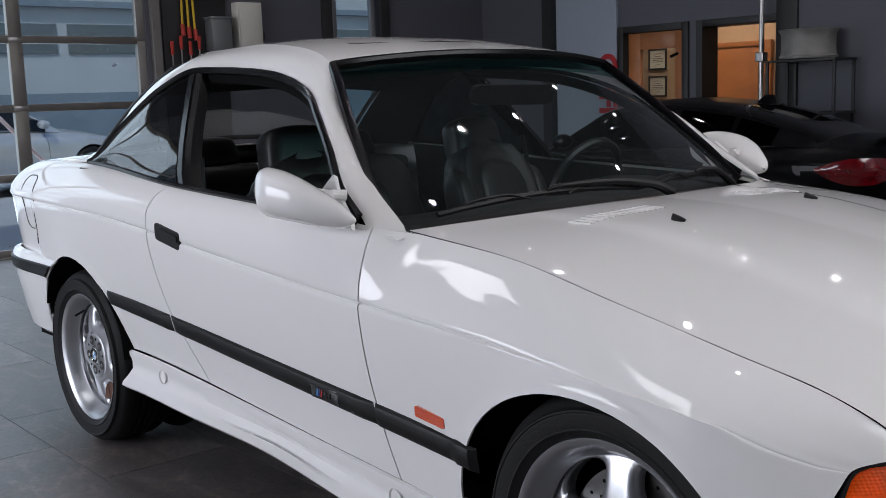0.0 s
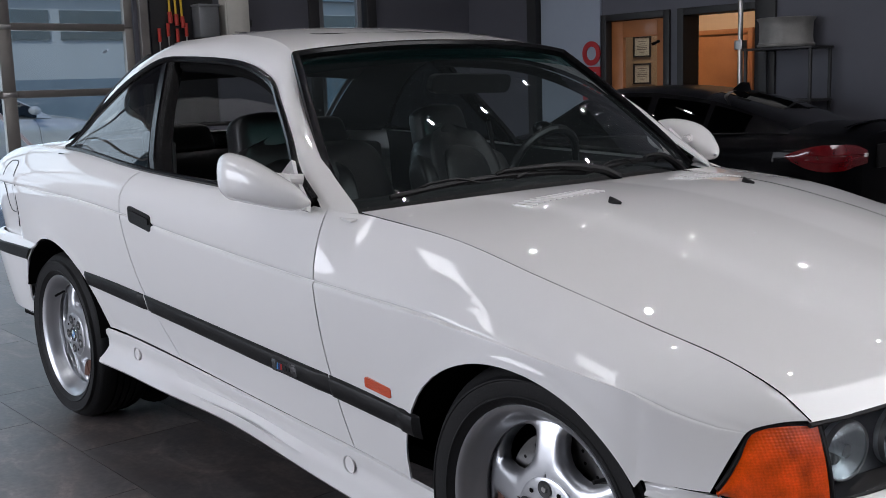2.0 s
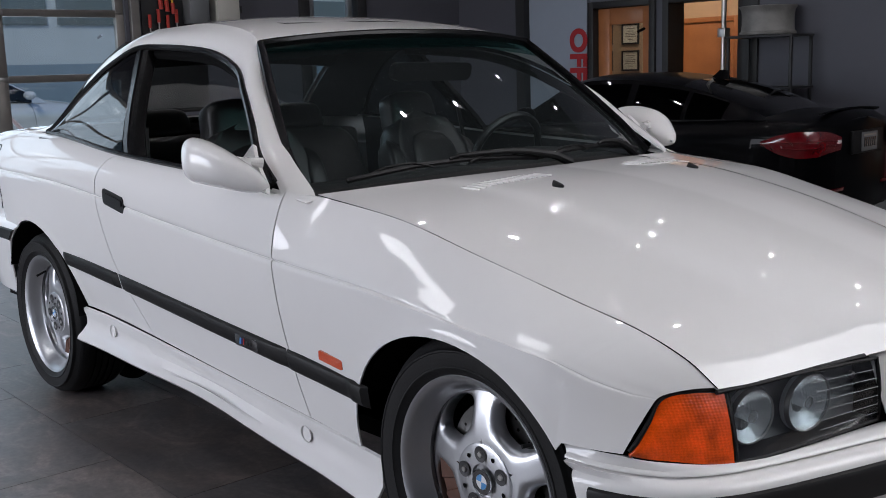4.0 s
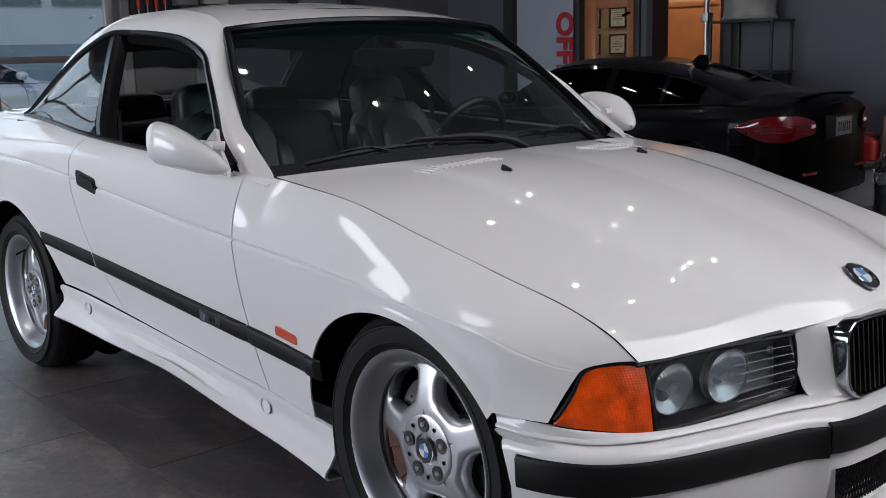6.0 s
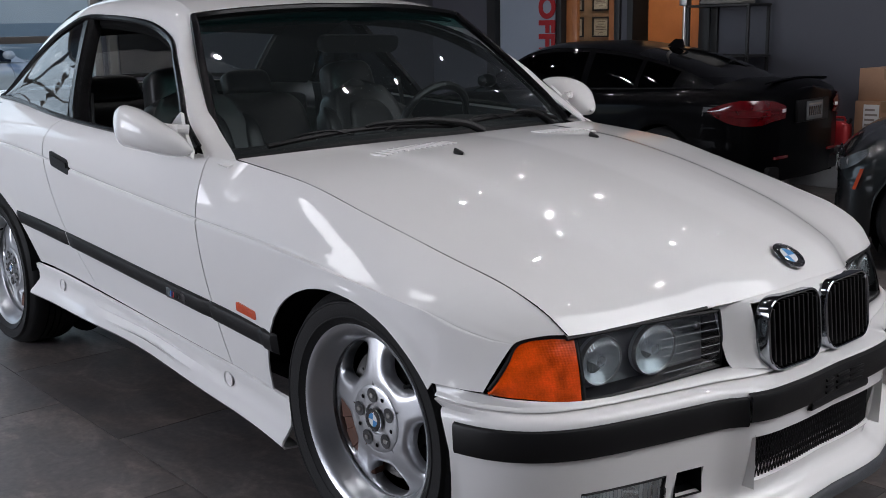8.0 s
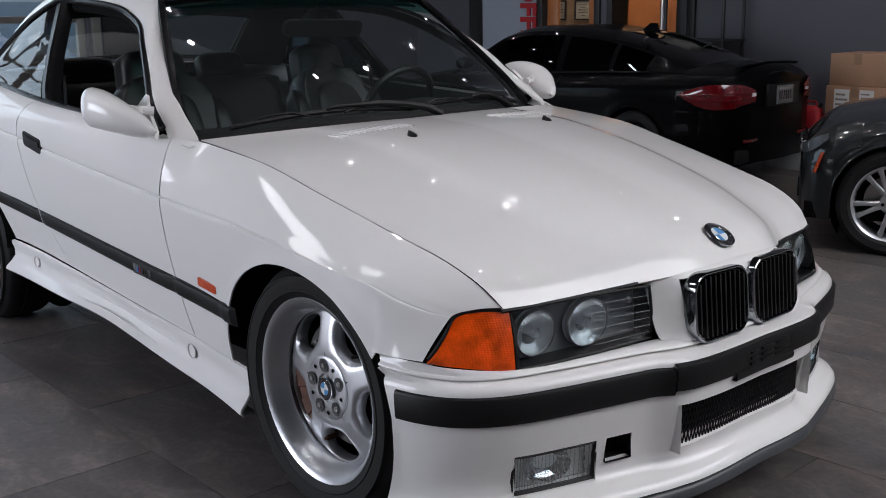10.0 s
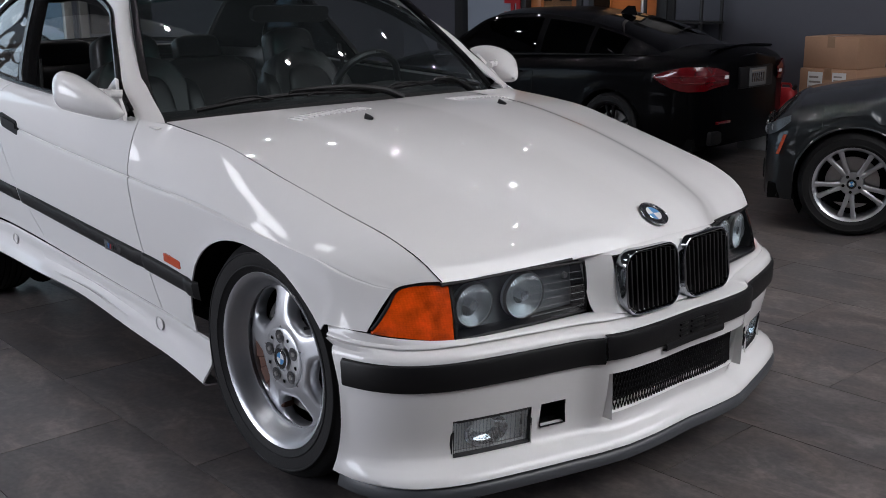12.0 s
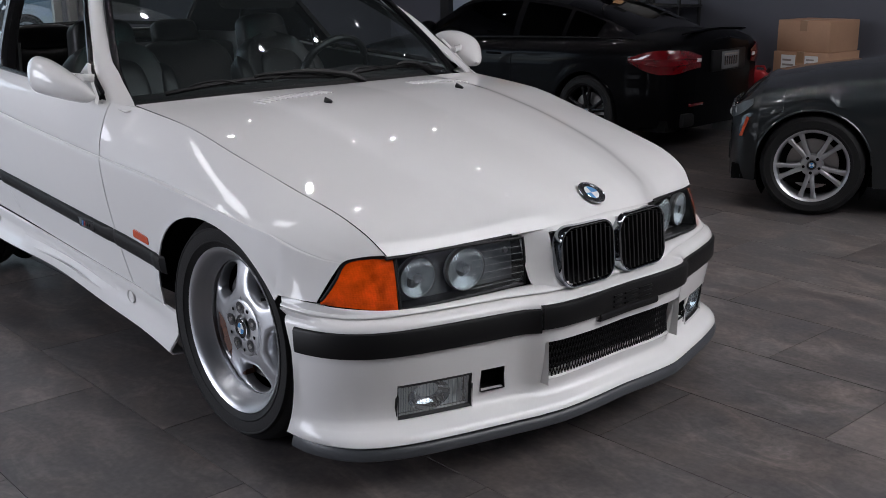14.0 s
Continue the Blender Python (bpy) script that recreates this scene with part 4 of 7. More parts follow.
for y in (-0.36, 0.36):
    add_tube(bm, [(-1.36, y, 1.329), (-1.85, y, 1.374)], 0.0013, 6)
add_tube(bm, [(-1.36, -0.36, 1.329), (-1.35, 0, 1.339), (-1.36, 0.36, 1.329)], 0.0013, 6)
part("sunroof_joint", bm, TRIM, coupe)

def screen(lo, hi, bow_x, bow_z, bulge, n=24, m=12):
    rows = []
    for j in range(m + 1):
        u = j / m
        row = []
        for k in range(n + 1):
            b = -1 + 2 * k / n
            a, c = Vector(lo), Vector(hi)
            p = a.lerp(c, u)
            row.append((p.x + (bow_x[0] * (1 - u) + bow_x[1] * u) * (1 - b * b), p.y * b, p.z + (bow_z[0] * (1 - u) + bow_z[1] * u) * (1 - b * b) + bulge * math.sin(math.pi * u)))
        rows.append(row)
    return rows


ws = screen((-0.672, 0.722, 0.870), (-1.160, 0.549, 1.249), (0.135, 0.035), (0.028, 0.030), 0.016)
windscreen = part("windscreen", grid(ws), GLASS, coupe, "tinted windscreen with a green sun band")
windscreen.visible_shadow = False
band_rows = [[(x + 0.004, y, z + 0.003) for x, y, z in r] for r in screen((-1.095, 0.568, 1.198), (-1.160, 0.546, 1.247), (0.05, 0.035), (0.030, 0.030), 0.0, 24, 3)]
part("sun_band", grid(band_rows), BAND, windscreen, "green tinted top band").visible_shadow = False
bm = bmesh.new()
edge = [Vector(p) for p in ([r[0] for r in ws] + ws[-1][1:] + [r[-1] for r in ws[::-1]][1:])]
add_tube(bm, [p + Vector((0.003, 0, 0.006)) for p in edge], 0.014, 8)
part("windscreen_seal", bm, GLOSSTRIM, windscreen)
rw = screen((-2.70, 0.56, 1.012), (-2.20, 0.49, 1.312), (-0.10, -0.06), (0.02, 0.03), 0.02)
rear_window = part("rear_window", grid(rw), GLASS, coupe)
rear_window.visible_shadow = False
bm = bmesh.new()
edge = [Vector(p) for p in ([r[0] for r in rw] + rw[-1][1:] + [r[-1] for r in rw[::-1]][1:] + rw[0][::-1][1:])]
add_tube(bm, edge, 0.011, 6)
part("rear_window_seal", bm, TRIM, rear_window)

for s in (-1, 1):
    def belt(x):
        return Vector((x, s * (top_y(x) - 0.004), top_z(x)))

    def drip_at(t):
        p = drip_c(t)
        return Vector((p.x, s * p.y, p.z))

    # black weather strip round the side windows
    bm = bmesh.new()
    add_tube(bm, [drip_at(0.25 + 9.75 * k / 50) + Vector((0, s * 0.002, -0.004)) for k in range(51)], 0.011, 8)
    add_tube(bm, [belt(-0.70 - (2.40 - 0.70) * k / 30) + Vector((0, s * 0.003, 0.004)) for k in range(31)], 0.009, 8)
    part("window_seal", bm, GLOSSTRIM, coupe)
    # inner rail of the door frame
    bm = bmesh.new()
    add_tube(bm, [drip_at(6.8 * k / 30).lerp(Vector((drip_at(6.8 * k / 30).x, 0, drip_at(6.8 * k / 30).z)), 0.03) + Vector((-0.01, 0, -0.028)) for k in range(31)], 0.016, 8)
    part("inner_window_frame", bm, DARK, coupe)
    # middle pillar
    foot, head = belt(-1.60), drip_at(6.95)
    rows = []
    for j in range(9):
        u = j / 8
        p = foot.lerp(head, u) + Vector((0, s * 0.010 * math.sin(math.pi * u), 0))
        rows.append([p + Vector((dx, s * dy, 0)) for dx, dy in ((0.042, -0.035), (0.038, -0.004), (0.016, 0.004), (0.010, -0.004), (0.004, -0.004), (0.0, 0.004), (-0.034, 0.002), (-0.046, -0.03))])
    shell("middle_pillar", rows, GLOSSTRIM, coupe, t=0.01, out=(0, s, 0))
    # rear side window
    rows = []
    for j in range(11):
        u = j / 10
        row = []
        for k in range(17):
            q = k / 16
            a = belt(-1.655 - 0.745 * q)
            c = drip_at(7.05 + 2.93 * q)
            row.append(a.lerp(c, u) + Vector((0, s * (0.012 * math.sin(math.pi * u) - 0.002), 0)))
        rows.append(row)
    rq = part("rear_side_window", grid(rows), GLASSQ, coupe)
    rq.visible_shadow = False
    # mirror: triangle, arm and housing
    rows = []
    for j in range(7):
        u = j / 6
        # a triangular plate in the corner of the window
        a, b = Vector((-0.668, 0.832, 0.884)).lerp(Vector((-0.795, 0.772, 0.995)), u), Vector((-0.86, 0.826, 0.900)).lerp(Vector((-0.80, 0.771, 0.994)), u)
        rows.append([(p.x, s * p.y, p.z) for p in (a.lerp(b, k / 4) for k in range(5))])
    mirror = shell("door_mirror", rows, WHITE, coupe, "white teardrop door mirror on an arm", t=0.012, out=(0, s, 0.2))
    spine = [(-0.640, 0.842, 0.905), (-0.665, 0.862, 0.914), (-0.705, 0.895, 0.930), (-0.745, 0.928, 0.948), (-0.785, 0.952, 0.960), (-0.820, 0.968, 0.966), (-0.850, 0.978, 0.968), (-0.866, 0.982, 0.968)]
    rad = [(0.004, 0.004), (0.040, 0.028), (0.066, 0.043), (0.085, 0.053), (0.096, 0.059), (0.096, 0.060), (0.072, 0.046), (0.003, 0.003)]
    rows = []
    ps = by_index(spine)
    ra, rb = interp([(i, r[0]) for i, r in enumerate(rad)]), interp([(i, r[1]) for i, r in enumerate(rad)])
    for i in range(36):
        t = 7 * (1 - (1 - i / 35) ** 1.5)
        p = ps(t)
        row = []
        for k in range(28):
            q = 2 * math.pi * k / 28
            c, sn = math.copysign(abs(math.cos(q)) ** 0.85, math.cos(q)), math.copysign(abs(math.sin(q)) ** 0.85, math.sin(q))
            along = Vector((0.55, 0.83, 0)).normalized()
            v = p + along * (ra(t) * c) + Vector((0, 0, rb(t) * sn))
            row.append((v.x, s * v.y, v.z))
        rows.append(row)
    rows = [[(-0.64 + (x + 0.64) * 1.32, s * (0.842 + (s * y - 0.842) * 0.64), z) for x, y, z in r] for r in rows]
    part("mirror_housing", grid(rows, close_u=True), WHITE, mirror)
    bm = bmesh.new()
    add_tube(bm, [(-0.735, s * 0.80, 0.955), (-0.755, s * 0.85, 0.962), (-0.775, s * 0.90, 0.968)], [0.014, 0.012, 0.016], 10)
    part("mirror_arm", bm, WHITE, mirror)
    part("mirror_hinge", tube([(-0.752, s * 0.842, 0.950), (-0.752, s * 0.842, 0.972)], 0.017, 16), WHITE, mirror)

# ---- bonnet ----
edge_pts = [(-0.583, 0.742, 0.8762), (-0.277, 0.7375, 0.8437), (-0.043, 0.7225, 0.7897), (0.198, 0.6965, 0.7292), (0.33, 0.6735, 0.6927), (0.42, 0.6475, 0.6477), (0.462, 0.6235, 0.6047)]
mid_pts = [(-0.500, 0, 0.890), (-0.28, 0, 0.880), (0.0, 0, 0.842), (0.25, 0, 0.787), (0.45, 0, 0.733), (0.60, 0, 0.676), (0.655, 0, 0.634)]
edge_c, mid_c = by_index(edge_pts), by_index(mid_pts)
front_x = interp([(0, 0.622), (0.12, 0.614), (0.17, 0.601), (0.20, 0.589), (0.23, 0.575), (0.26, 0.561), (0.30, 0.543), (0.37, 0.517), (0.45, 0.499), (0.525, 0.485), (0.6235, 0.462)])
front_full = interp([(0, 0.622), (0.12, 0.616), (0.20, 0.602), (0.30, 0.575), (0.40, 0.545), (0.50, 0.508), (0.6235, 0.462)])
front_z = interp([(0, 0.634), (0.12, 0.6305), (0.19, 0.6245), (0.25, 0.617), (0.31, 0.610), (0.37, 0.605), (0.46, 0.6025), (0.6235, 0.6015)])
ridge = interp([(0, 0.42), (3, 0.36), (5, 0.27), (6, 0.225)])


def bonnet_at(t, b):
    """The bonnet from its rear edge (t = 0) to its front edge (t = 6), b from side to side."""
    k = abs(b)
    e, c, e0, e1, c0, c1 = edge_c(t), mid_c(t), edge_c(0), edge_c(6), mid_c(0), mid_c(6)
    y = e.y * b
    xr, zr = c0.x + (e0.x - c0.x) * k**2.2, c0.z + (e0.z - c0.z) * k**2.1
    full, zf = front_full(abs(e1.y * b)), front_z(abs(e1.y * b)) - 0.006 * (1 - k**4)
    w = k**2.0
    px = (1 - w) * (c.x - c0.x) / (c1.x - c0.x) + w * (e.x - e0.x) / (e1.x - e0.x)
    pz = (1 - w) * (c.z - c0.z) / (c1.z - c0.z) + w * (e.z - e0.z) / (e1.z - e0.z)
    # the raised middle field between two soft creases, fading at both ends
    d = (abs(y) - ridge(t)) / 0.022
    field = 0.009 / (1 + math.exp(max(-30, min(30, 1.8 * d)))) - 0.006 * (1 - k**4)
    # only the last stretch draws back over the lamps
    back = (front_x(abs(e1.y * b)) - full) * max(0, px) ** 2.5
    return (xr + (full - xr) * px + back, y, zr + (zf - zr) * pz + field * math.sin(math.pi * min(1, (t + 0.6) / 6.6)) ** 0.7 if t > 0 else zr)


rows = [[bonnet_at(6 * (1 - (1 - i / 48) ** 1.25), -1 + 2 * k / 96) for k in range(97)] for i in range(49)]
bonnet = shell("bonnet", rows, WHITE, coupe, t=0.005, out=(0, 0, 1), angle=60)
for s in (-1, 1):
    # dark line laid into the bonnet's side gap to paint its shade
    bm = bmesh.new()
    add_tube(bm, [edge_c(6 * k / 40) * 1.0 + Vector((0, 0.0022, -0.0018)) if s > 0 else Vector((edge_c(6 * k / 40).x, -edge_c(6 * k / 40).y - 0.0022, edge_c(6 * k / 40).z - 0.0018)) for k in range(41)], 0.0012, 6)
    part("bonnet_gutter", bm, DARK, coupe)


def on_bonnet(t, b, lift=0.0):
    p, px, py = Vector(bonnet_at(t, b)), Vector(bonnet_at(t + 0.02, b)), Vector(bonnet_at(t, b + 0.01))
    ax, ay = (px - p).normalized(), (py - p).normalized()
    n = ax.cross(ay).normalized()
    ay = n.cross(ax)
    return Matrix.Translation(p + n * lift) @ Matrix((ax, ay, n)).transposed().to_4x4()


def roundel(parent, m, r):
    """The four-field round emblem, drawn as plain shapes."""
    base = part("emblem", revolve([(0.0001, 0.0018), (r * 0.96, 0.0018), (r, 0.001), (r * 1.01, 0.0)], 40, "z"), EBLACK, parent, "round emblem with blue and white quarters")
    base.matrix_world = m
    part("emblem_rim", revolve([(r * 0.97, 0.002), (r * 0.99, 0.0032), (r * 1.02, 0.002), (r * 1.03, 0.0)], 40, "z"), CHROME, base).matrix_world = m
    part("emblem_ring", revolve([(r * 0.56, 0.002), (r * 0.58, 0.003), (r * 0.61, 0.002)], 40, "z"), CHROME, base).matrix_world = m
    for k in range(4):
        bm = bmesh.new()
        vs = [bm.verts.new((0, 0, 0.0024))] + [bm.verts.new((r * 0.57 * math.cos(radians(90 * k + q)), r * 0.57 * math.sin(radians(90 * k + q)), 0.0024)) for q in range(0, 91, 15)]
        bm.faces.new(vs)
        part("emblem_quarter", bm, BLUE if k % 2 else EWHITE, base).matrix_world = m
    return base


roundel(bonnet, on_bonnet(5.0, 0.0, 0.002) @ Matrix.Rotation(radians(0), 4, "Z"), 0.040)
for b in (-0.375, 0.375):
    bm = bmesh.new()
    rows = []
    for i in range(7):
        u = i / 6
        w = 0.013 * math.sqrt(max(0.02, 1 - (2 * u - 0.9) ** 2))
        rows.append([(0.034 * u - 0.017, w * math.cos(q), 0.013 * math.sin(q) * (1 - 0.6 * u)) for q in (math.pi * k / 8 for k in range(9))])
    bm.free()
    part("washer_nozzle", grid(rows), TRIM, bonnet, "small black washer nozzle").matrix_world = on_bonnet(1.20, b, 0.0)
# louvres at the rear edge of the bonnet
for b0, b1 in ((-0.60, -0.24), (0.24, 0.60)):
    for k in range(14):
        b = b0 + (b1 - b0) * (k + 0.5) / 14
        m = on_bonnet(0.62, b, 0.0005) @ Matrix.Rotation(radians(12), 4, "Z")
        part("louvre", box((-0.026, -0.0035, -0.002), (0.026, 0.0035, 0.0030), 0.001), WHITE, bonnet).matrix_world = m
        # raised grey strip; the slot's shade is put into its colour
        part("louvre_slot", box((-0.025, 0.0036, -0.002), (0.025, 0.0072, 0.0010)), GREYMETAL, bonnet).matrix_world = m

# cowl and wipers
rows = [[(-0.600 + 0.115 * (1 - b * b) + dx, 0.70 * b, 0.868 + 0.024 * (1 - b * b) + dz) for b in (-1 + k / 10 for k in range(21))] for dx, dz in ((0.03, -0.012), (-0.02, -0.006), (-0.10, -0.012), (-0.12, -0.05))]
shell("cowl", rows, TRIM, coupe, t=0.004, out=(0, 0, 1))


def on_screen(u, b, lift):
    lo, hi = Vector((-0.672, 0.708, 0.862)), Vector((-1.160, 0.546, 1.247))
    p = lo.lerp(hi, u)
    return Vector((p.x + (0.135 * (1 - u) + 0.035 * u) * (1 - b * b) + lift * 0.6, p.y * b, p.z + (0.028 * (1 - u) + 0.03 * u) * (1 - b * b) + 0.016 * math.sin(math.pi * u) + lift * 0.8))


for b0, b1, pb in ((-0.86, -0.02, 0.02), (-0.02, 0.90, 0.62)):
    wiper = part("wiper", tube([on_screen(0.035 + 0.03 * math.sin(math.pi * k / 20), b0 + (b1 - b0) * k / 20, 0.009) for k in range(21)], 0.0075, 6), TRIM, coupe, "black wiper lying on the windscreen")
    bc = (b0 + b1) / 2
    arm_c = path3([on_screen(-0.02, pb + 0.12, 0.012), on_screen(0.02, pb + 0.02, 0.026), on_screen(0.055, (pb + bc) / 2 + 0.02, 0.030), on_screen(0.068, bc + 0.04, 0.024), on_screen(0.066, bc, 0.016)])
    part("wiper_arm", tube([arm_c(k / 16) for k in range(17)], [0.013 - 0.008 * k / 16 for k in range(17)], 8), TRIM, wiper)
    for q in (0.25, 0.75):
        c = b0 + (b1 - b0) * q
        bow = path3([on_screen(0.045, c - 0.13, 0.010), on_screen(0.060, c - 0.05, 0.020), on_screen(0.063, c + 0.05, 0.020), on_screen(0.045, c + 0.13, 0.010)])
        part("wiper_bow", tube([bow(k / 10) for k in range(11)], 0.0032, 6), TRIM, wiper)
# white corner between the fender, the pillar foot and the cowl
for s in (-1, 1):
    shell("fender_corner", [[(-0.69, s * 0.806, 0.882), (-0.64, s * 0.797, 0.876), (-0.57, s * 0.785, 0.861)], [(-0.69, s * 0.77, 0.886), (-0.64, s * 0.768, 0.879), (-0.57, s * 0.762, 0.866)], [(-0.69, s * 0.735, 0.882), (-0.64, s * 0.733, 0.876), (-0.57, s * 0.738, 0.866)]], WHITE, coupe, t=0.004, out=(0, 0, 1))

# ---- nose: lamps, kidneys, bumper ----
lamp_foot = by_index([(0.318, 0.828, 0.506), (0.355, 0.815, 0.506), (0.385, 0.799, 0.504), (0.408, 0.782, 0.500), (0.428, 0.755, 0.494), (0.447, 0.722, 0.488), (0.469, 0.685, 0.481), (0.490, 0.645, 0.476), (0.512, 0.59, 0.474), (0.537, 0.45, 0.474), (0.550, 0.38, 0.475), (0.562, 0.31, 0.476), (0.572, 0.256, 0.477)])
corner_top = interp([(2.72, 0.504), (3.4, 0.527), (4.0, 0.553), (4.6, 0.584), (5.0, 0.592), (5.6, 0.5955), (6.3, 0.5955), (7.5, 0.590)])


def lamp_face(u, z, back=0.0):
    """The raked face of the lamps, by the place along their foot and the height."""
    p = lamp_foot(u)
    d = lamp_foot(min(u + 0.05, 12)) - lamp_foot(max(u - 0.05, 0))
    n = Vector((abs(d.y), abs(d.x), 0)).normalized()
    rake = 0.36 - 0.24 * min(1, max(0, (u - 8) / 4))
    q = p - n * (rake * (z - p.z) + back)
    return Vector((q.x, q.y, z))


def mirrored(p, s):
    return Vector((p.x, s * p.y, p.z))


for s in (-1, 1):
    U = [2.72 + (7.5 - 2.72) * k / 22 for k in range(23)]
    rows = []
    for j in range(13):
        w = j / 12
        rows.append([mirrored(lamp_face(u, lamp_foot(u).z + (corner_top(u) - lamp_foot(u).z) * w, -0.006 * math.sin(math.pi * w)), s) for u in U])
    corner = shell("corner_lamp", rows, AMBER, coupe, "orange indicator lamp with a ribbed lens", t=0.006, out=(0.7, s * 0.7, 0))
    bm = bmesh.new()
    add_tube(bm, [mirrored(lamp_face(u, corner_top(u) + 0.004, 0.001), s) for u in U], 0.0046, 8)
    add_tube(bm, [mirrored(lamp_face(7.56, z, 0.002), s) for z in (0.474, 0.50, 0.53, 0.56, 0.594)], 0.0026, 6)
    part("lamp_gasket", bm, TRIM, corner)
    # dark box behind the lamp
    part("lamp_back", grid([[mirrored(lamp_face(u, lamp_foot(u).z - 0.01 + (corner_top(u) + 0.012 - lamp_foot(u).z) * w, 0.02), s) for u in U] for w in (0, 0.5, 1)]), DARK, corner)

    # headlamp
    def head_at(t, v, back=0.0):
        u = 7.62 + (12.0 - 7.62) * t / 3
        zt = 0.597
        z0 = lamp_foot(u).z + 0.001
        return mirrored(lamp_face(u, z0 + (zt - z0) * v, back - 0.005 * math.sin(math.pi * v)), s)

    rows = [[head_at(3 * k / 24, j / 8, 0.058) for k in range(25)] for j in range(9)]
    house = shell("headlamp", rows, LAMPBACK, coupe, "rectangular headlamp unit with two round reflectors", t=0.003, out=(1, 0, 0))
    border = [(3 * k / 24, 0) for k in range(25)] + [(3, j / 8) for j in range(1, 9)] + [(3 - 3 * k / 24, 1) for k in range(1, 25)] + [(0, 1 - j / 8) for j in range(1, 8)]
    part("lamp_frame", grid([[head_at(t, v, b) for t, v in border] for b in (0.058, 0.0)], close_u=True), TRIM, house)
    cover = part("lamp_cover", grid([[head_at(3 * k / 24, j / 8) for k in range(25)] for j in range(9)]), LAMPGLASS, house)
    cover.visible_shadow = False
    bm = bmesh.new()
    loop = [head_at(t, v, 0.001) for t, v in border]
    add_tube(bm, loop + loop[:1], 0.0038, 6)
    part("lamp_gasket", bm, TRIM, house)
    for t, r in ((0.50, 0.051), (1.32, 0.055)):
        c = head_at(t, 0.48, 0.034)
        m = Matrix.Translation(c) @ Matrix.Rotation(radians(90 + s * 10), 4, "Z")
        bowl = part("reflector", revolve([(0.010, 0.024), (0.03, 0.017), (r * 0.85, 0.005), (r, -0.004), (r * 1.04, -0.002), (r * 1.04, 0.01)], 44), REFLECTOR, house)
        bowl.matrix_world = m
        lens = part("lens", revolve([(0.0001, -0.024), (r * 0.4, -0.022), (r * 0.8, -0.014), (r * 0.98, -0.003)], 40), LENS, bowl, "ribbed clear lens")
        lens.matrix_world = m
        lens.visible_shadow = False
        part("bulb_shield", revolve([(0.0001, -0.010), (0.012, -0.008), (0.014, 0.02)], 20), CHROME, bowl).matrix_world = m
        part("lens_ring", revolve([(r * 0.97, -0.006), (r * 1.0, -0.010), (r * 1.04, -0.006), (r * 1.05, 0.0)], 44), STEEL, bowl).matrix_world = m
    bm = bmesh.new()
    for j in range(1, 7):
        add_tube(bm, [head_at(q, j / 7.2, -0.0004) for q in (1.25, 1.6, 2.2, 2.93)], 0.0005, 4)
    part("cover_ribs", bm, GREYMETAL, house)
    part("adjuster", revolve([(0.0001, -0.004), (0.007, -0.003), (0.008, 0.004)], 14), STEEL, house).matrix_world = Matrix.Translation(head_at(2.55, 0.72, 0.03)) @ Matrix.Rotation(radians(90), 4, "Z")
    bm = bmesh.new()
    add_tube(bm, [mirrored(Vector((front_x(y) - 0.002, y, front_z(y) - 0.006)), s) for y in (0.285 + 0.341 * k / 24 for k in range(25))], 0.0045, 6)
    part("bonnet_seal", bm, TRIM, house)

plan_nose = [(0.569, 0.2565), (0.577, 0.247), (0.587, 0.237), (0.600, 0.226), (0.612, 0.214), (0.622, 0.203), (0.629, 0.18), (0.637, 0.12), (0.643, 0.05), (0.6445, 0.018), (0.645, 0.0)]
full_nose = plan_nose + [(x, -y) for x, y in plan_nose[-2::-1]]
rows = []
for z, d in ((0.631, -0.022), (0.628, -0.010), (0.620, -0.003), (0.60, 0.0), (0.56, 0.001), (0.52, 0.002), (0.497, 0.004), (0.487, 0.008), (0.478, 0.014)):
    rows.append([(x + d - (0.045 if 0.03 < abs(y) < 0.2 and 0.51 < z < 0.605 else 0) - 0.30 * (z - 0.54) * min(1, max(0, (abs(y) - 0.12) / 0.1)), y, z + (front_z(abs(y)) - 0.634) * max(0, (z - 0.484) / 0.148)) for x, y in full_nose])
shell("nose_panel", rows, WHITE, coupe, t=0.004, out=(1, 0, 0), angle=50)
for s in (-1, 1):
    kid = new("kidney_grille")
    kid.parent = coupe
    kid["label"] = "chrome kidney grille with black slats"
    m = Matrix.Translation((0.651, s * 0.108, 0.545)) @ Matrix.Rotation(radians(90 + s * 6), 4, "Z") @ Matrix.Rotation(radians(-9), 4, "X")
    w, h = 0.200, 0.162
    rows = []
    for dy, grow, r in ((0.020, 0, 0.046), (-0.006, 0.0, 0.046), (-0.011, -0.001, 0.045), (-0.013, -0.0032, 0.043), (-0.0125, -0.006, 0.040), (-0.006, -0.0085, 0.0375), (0.014, -0.0105, 0.0355)):
        o = rounded(w + 2 * grow, h + 2 * grow, r, 10)
        rows.append([(x, dy, z) for x, z in o])
    part("frame", grid(rows, close_u=True), CHROMEDIM, kid).matrix_world = m
    bm = bmesh.new()
    outline(bm, rounded(w - 0.020, h - 0.020, 0.034), 0.004)
    part("backing", bm, DARK, kid).matrix_world = m @ Matrix.Translation((0, 0.012, 0))
    for k in range(10):
        x = -0.080 + 0.160 * k / 9
        hh = h / 2 - 0.011 - (0.013 if k in (0, 9) else 0.002 if k in (1, 8) else 0)
        bm = bmesh.new()
        add_box(bm, (x - 0.0026, -0.013, -hh), (x + 0.0026, 0.012, hh), bevel=0.001)
        part("slat", bm, TRIM, kid).matrix_world = m

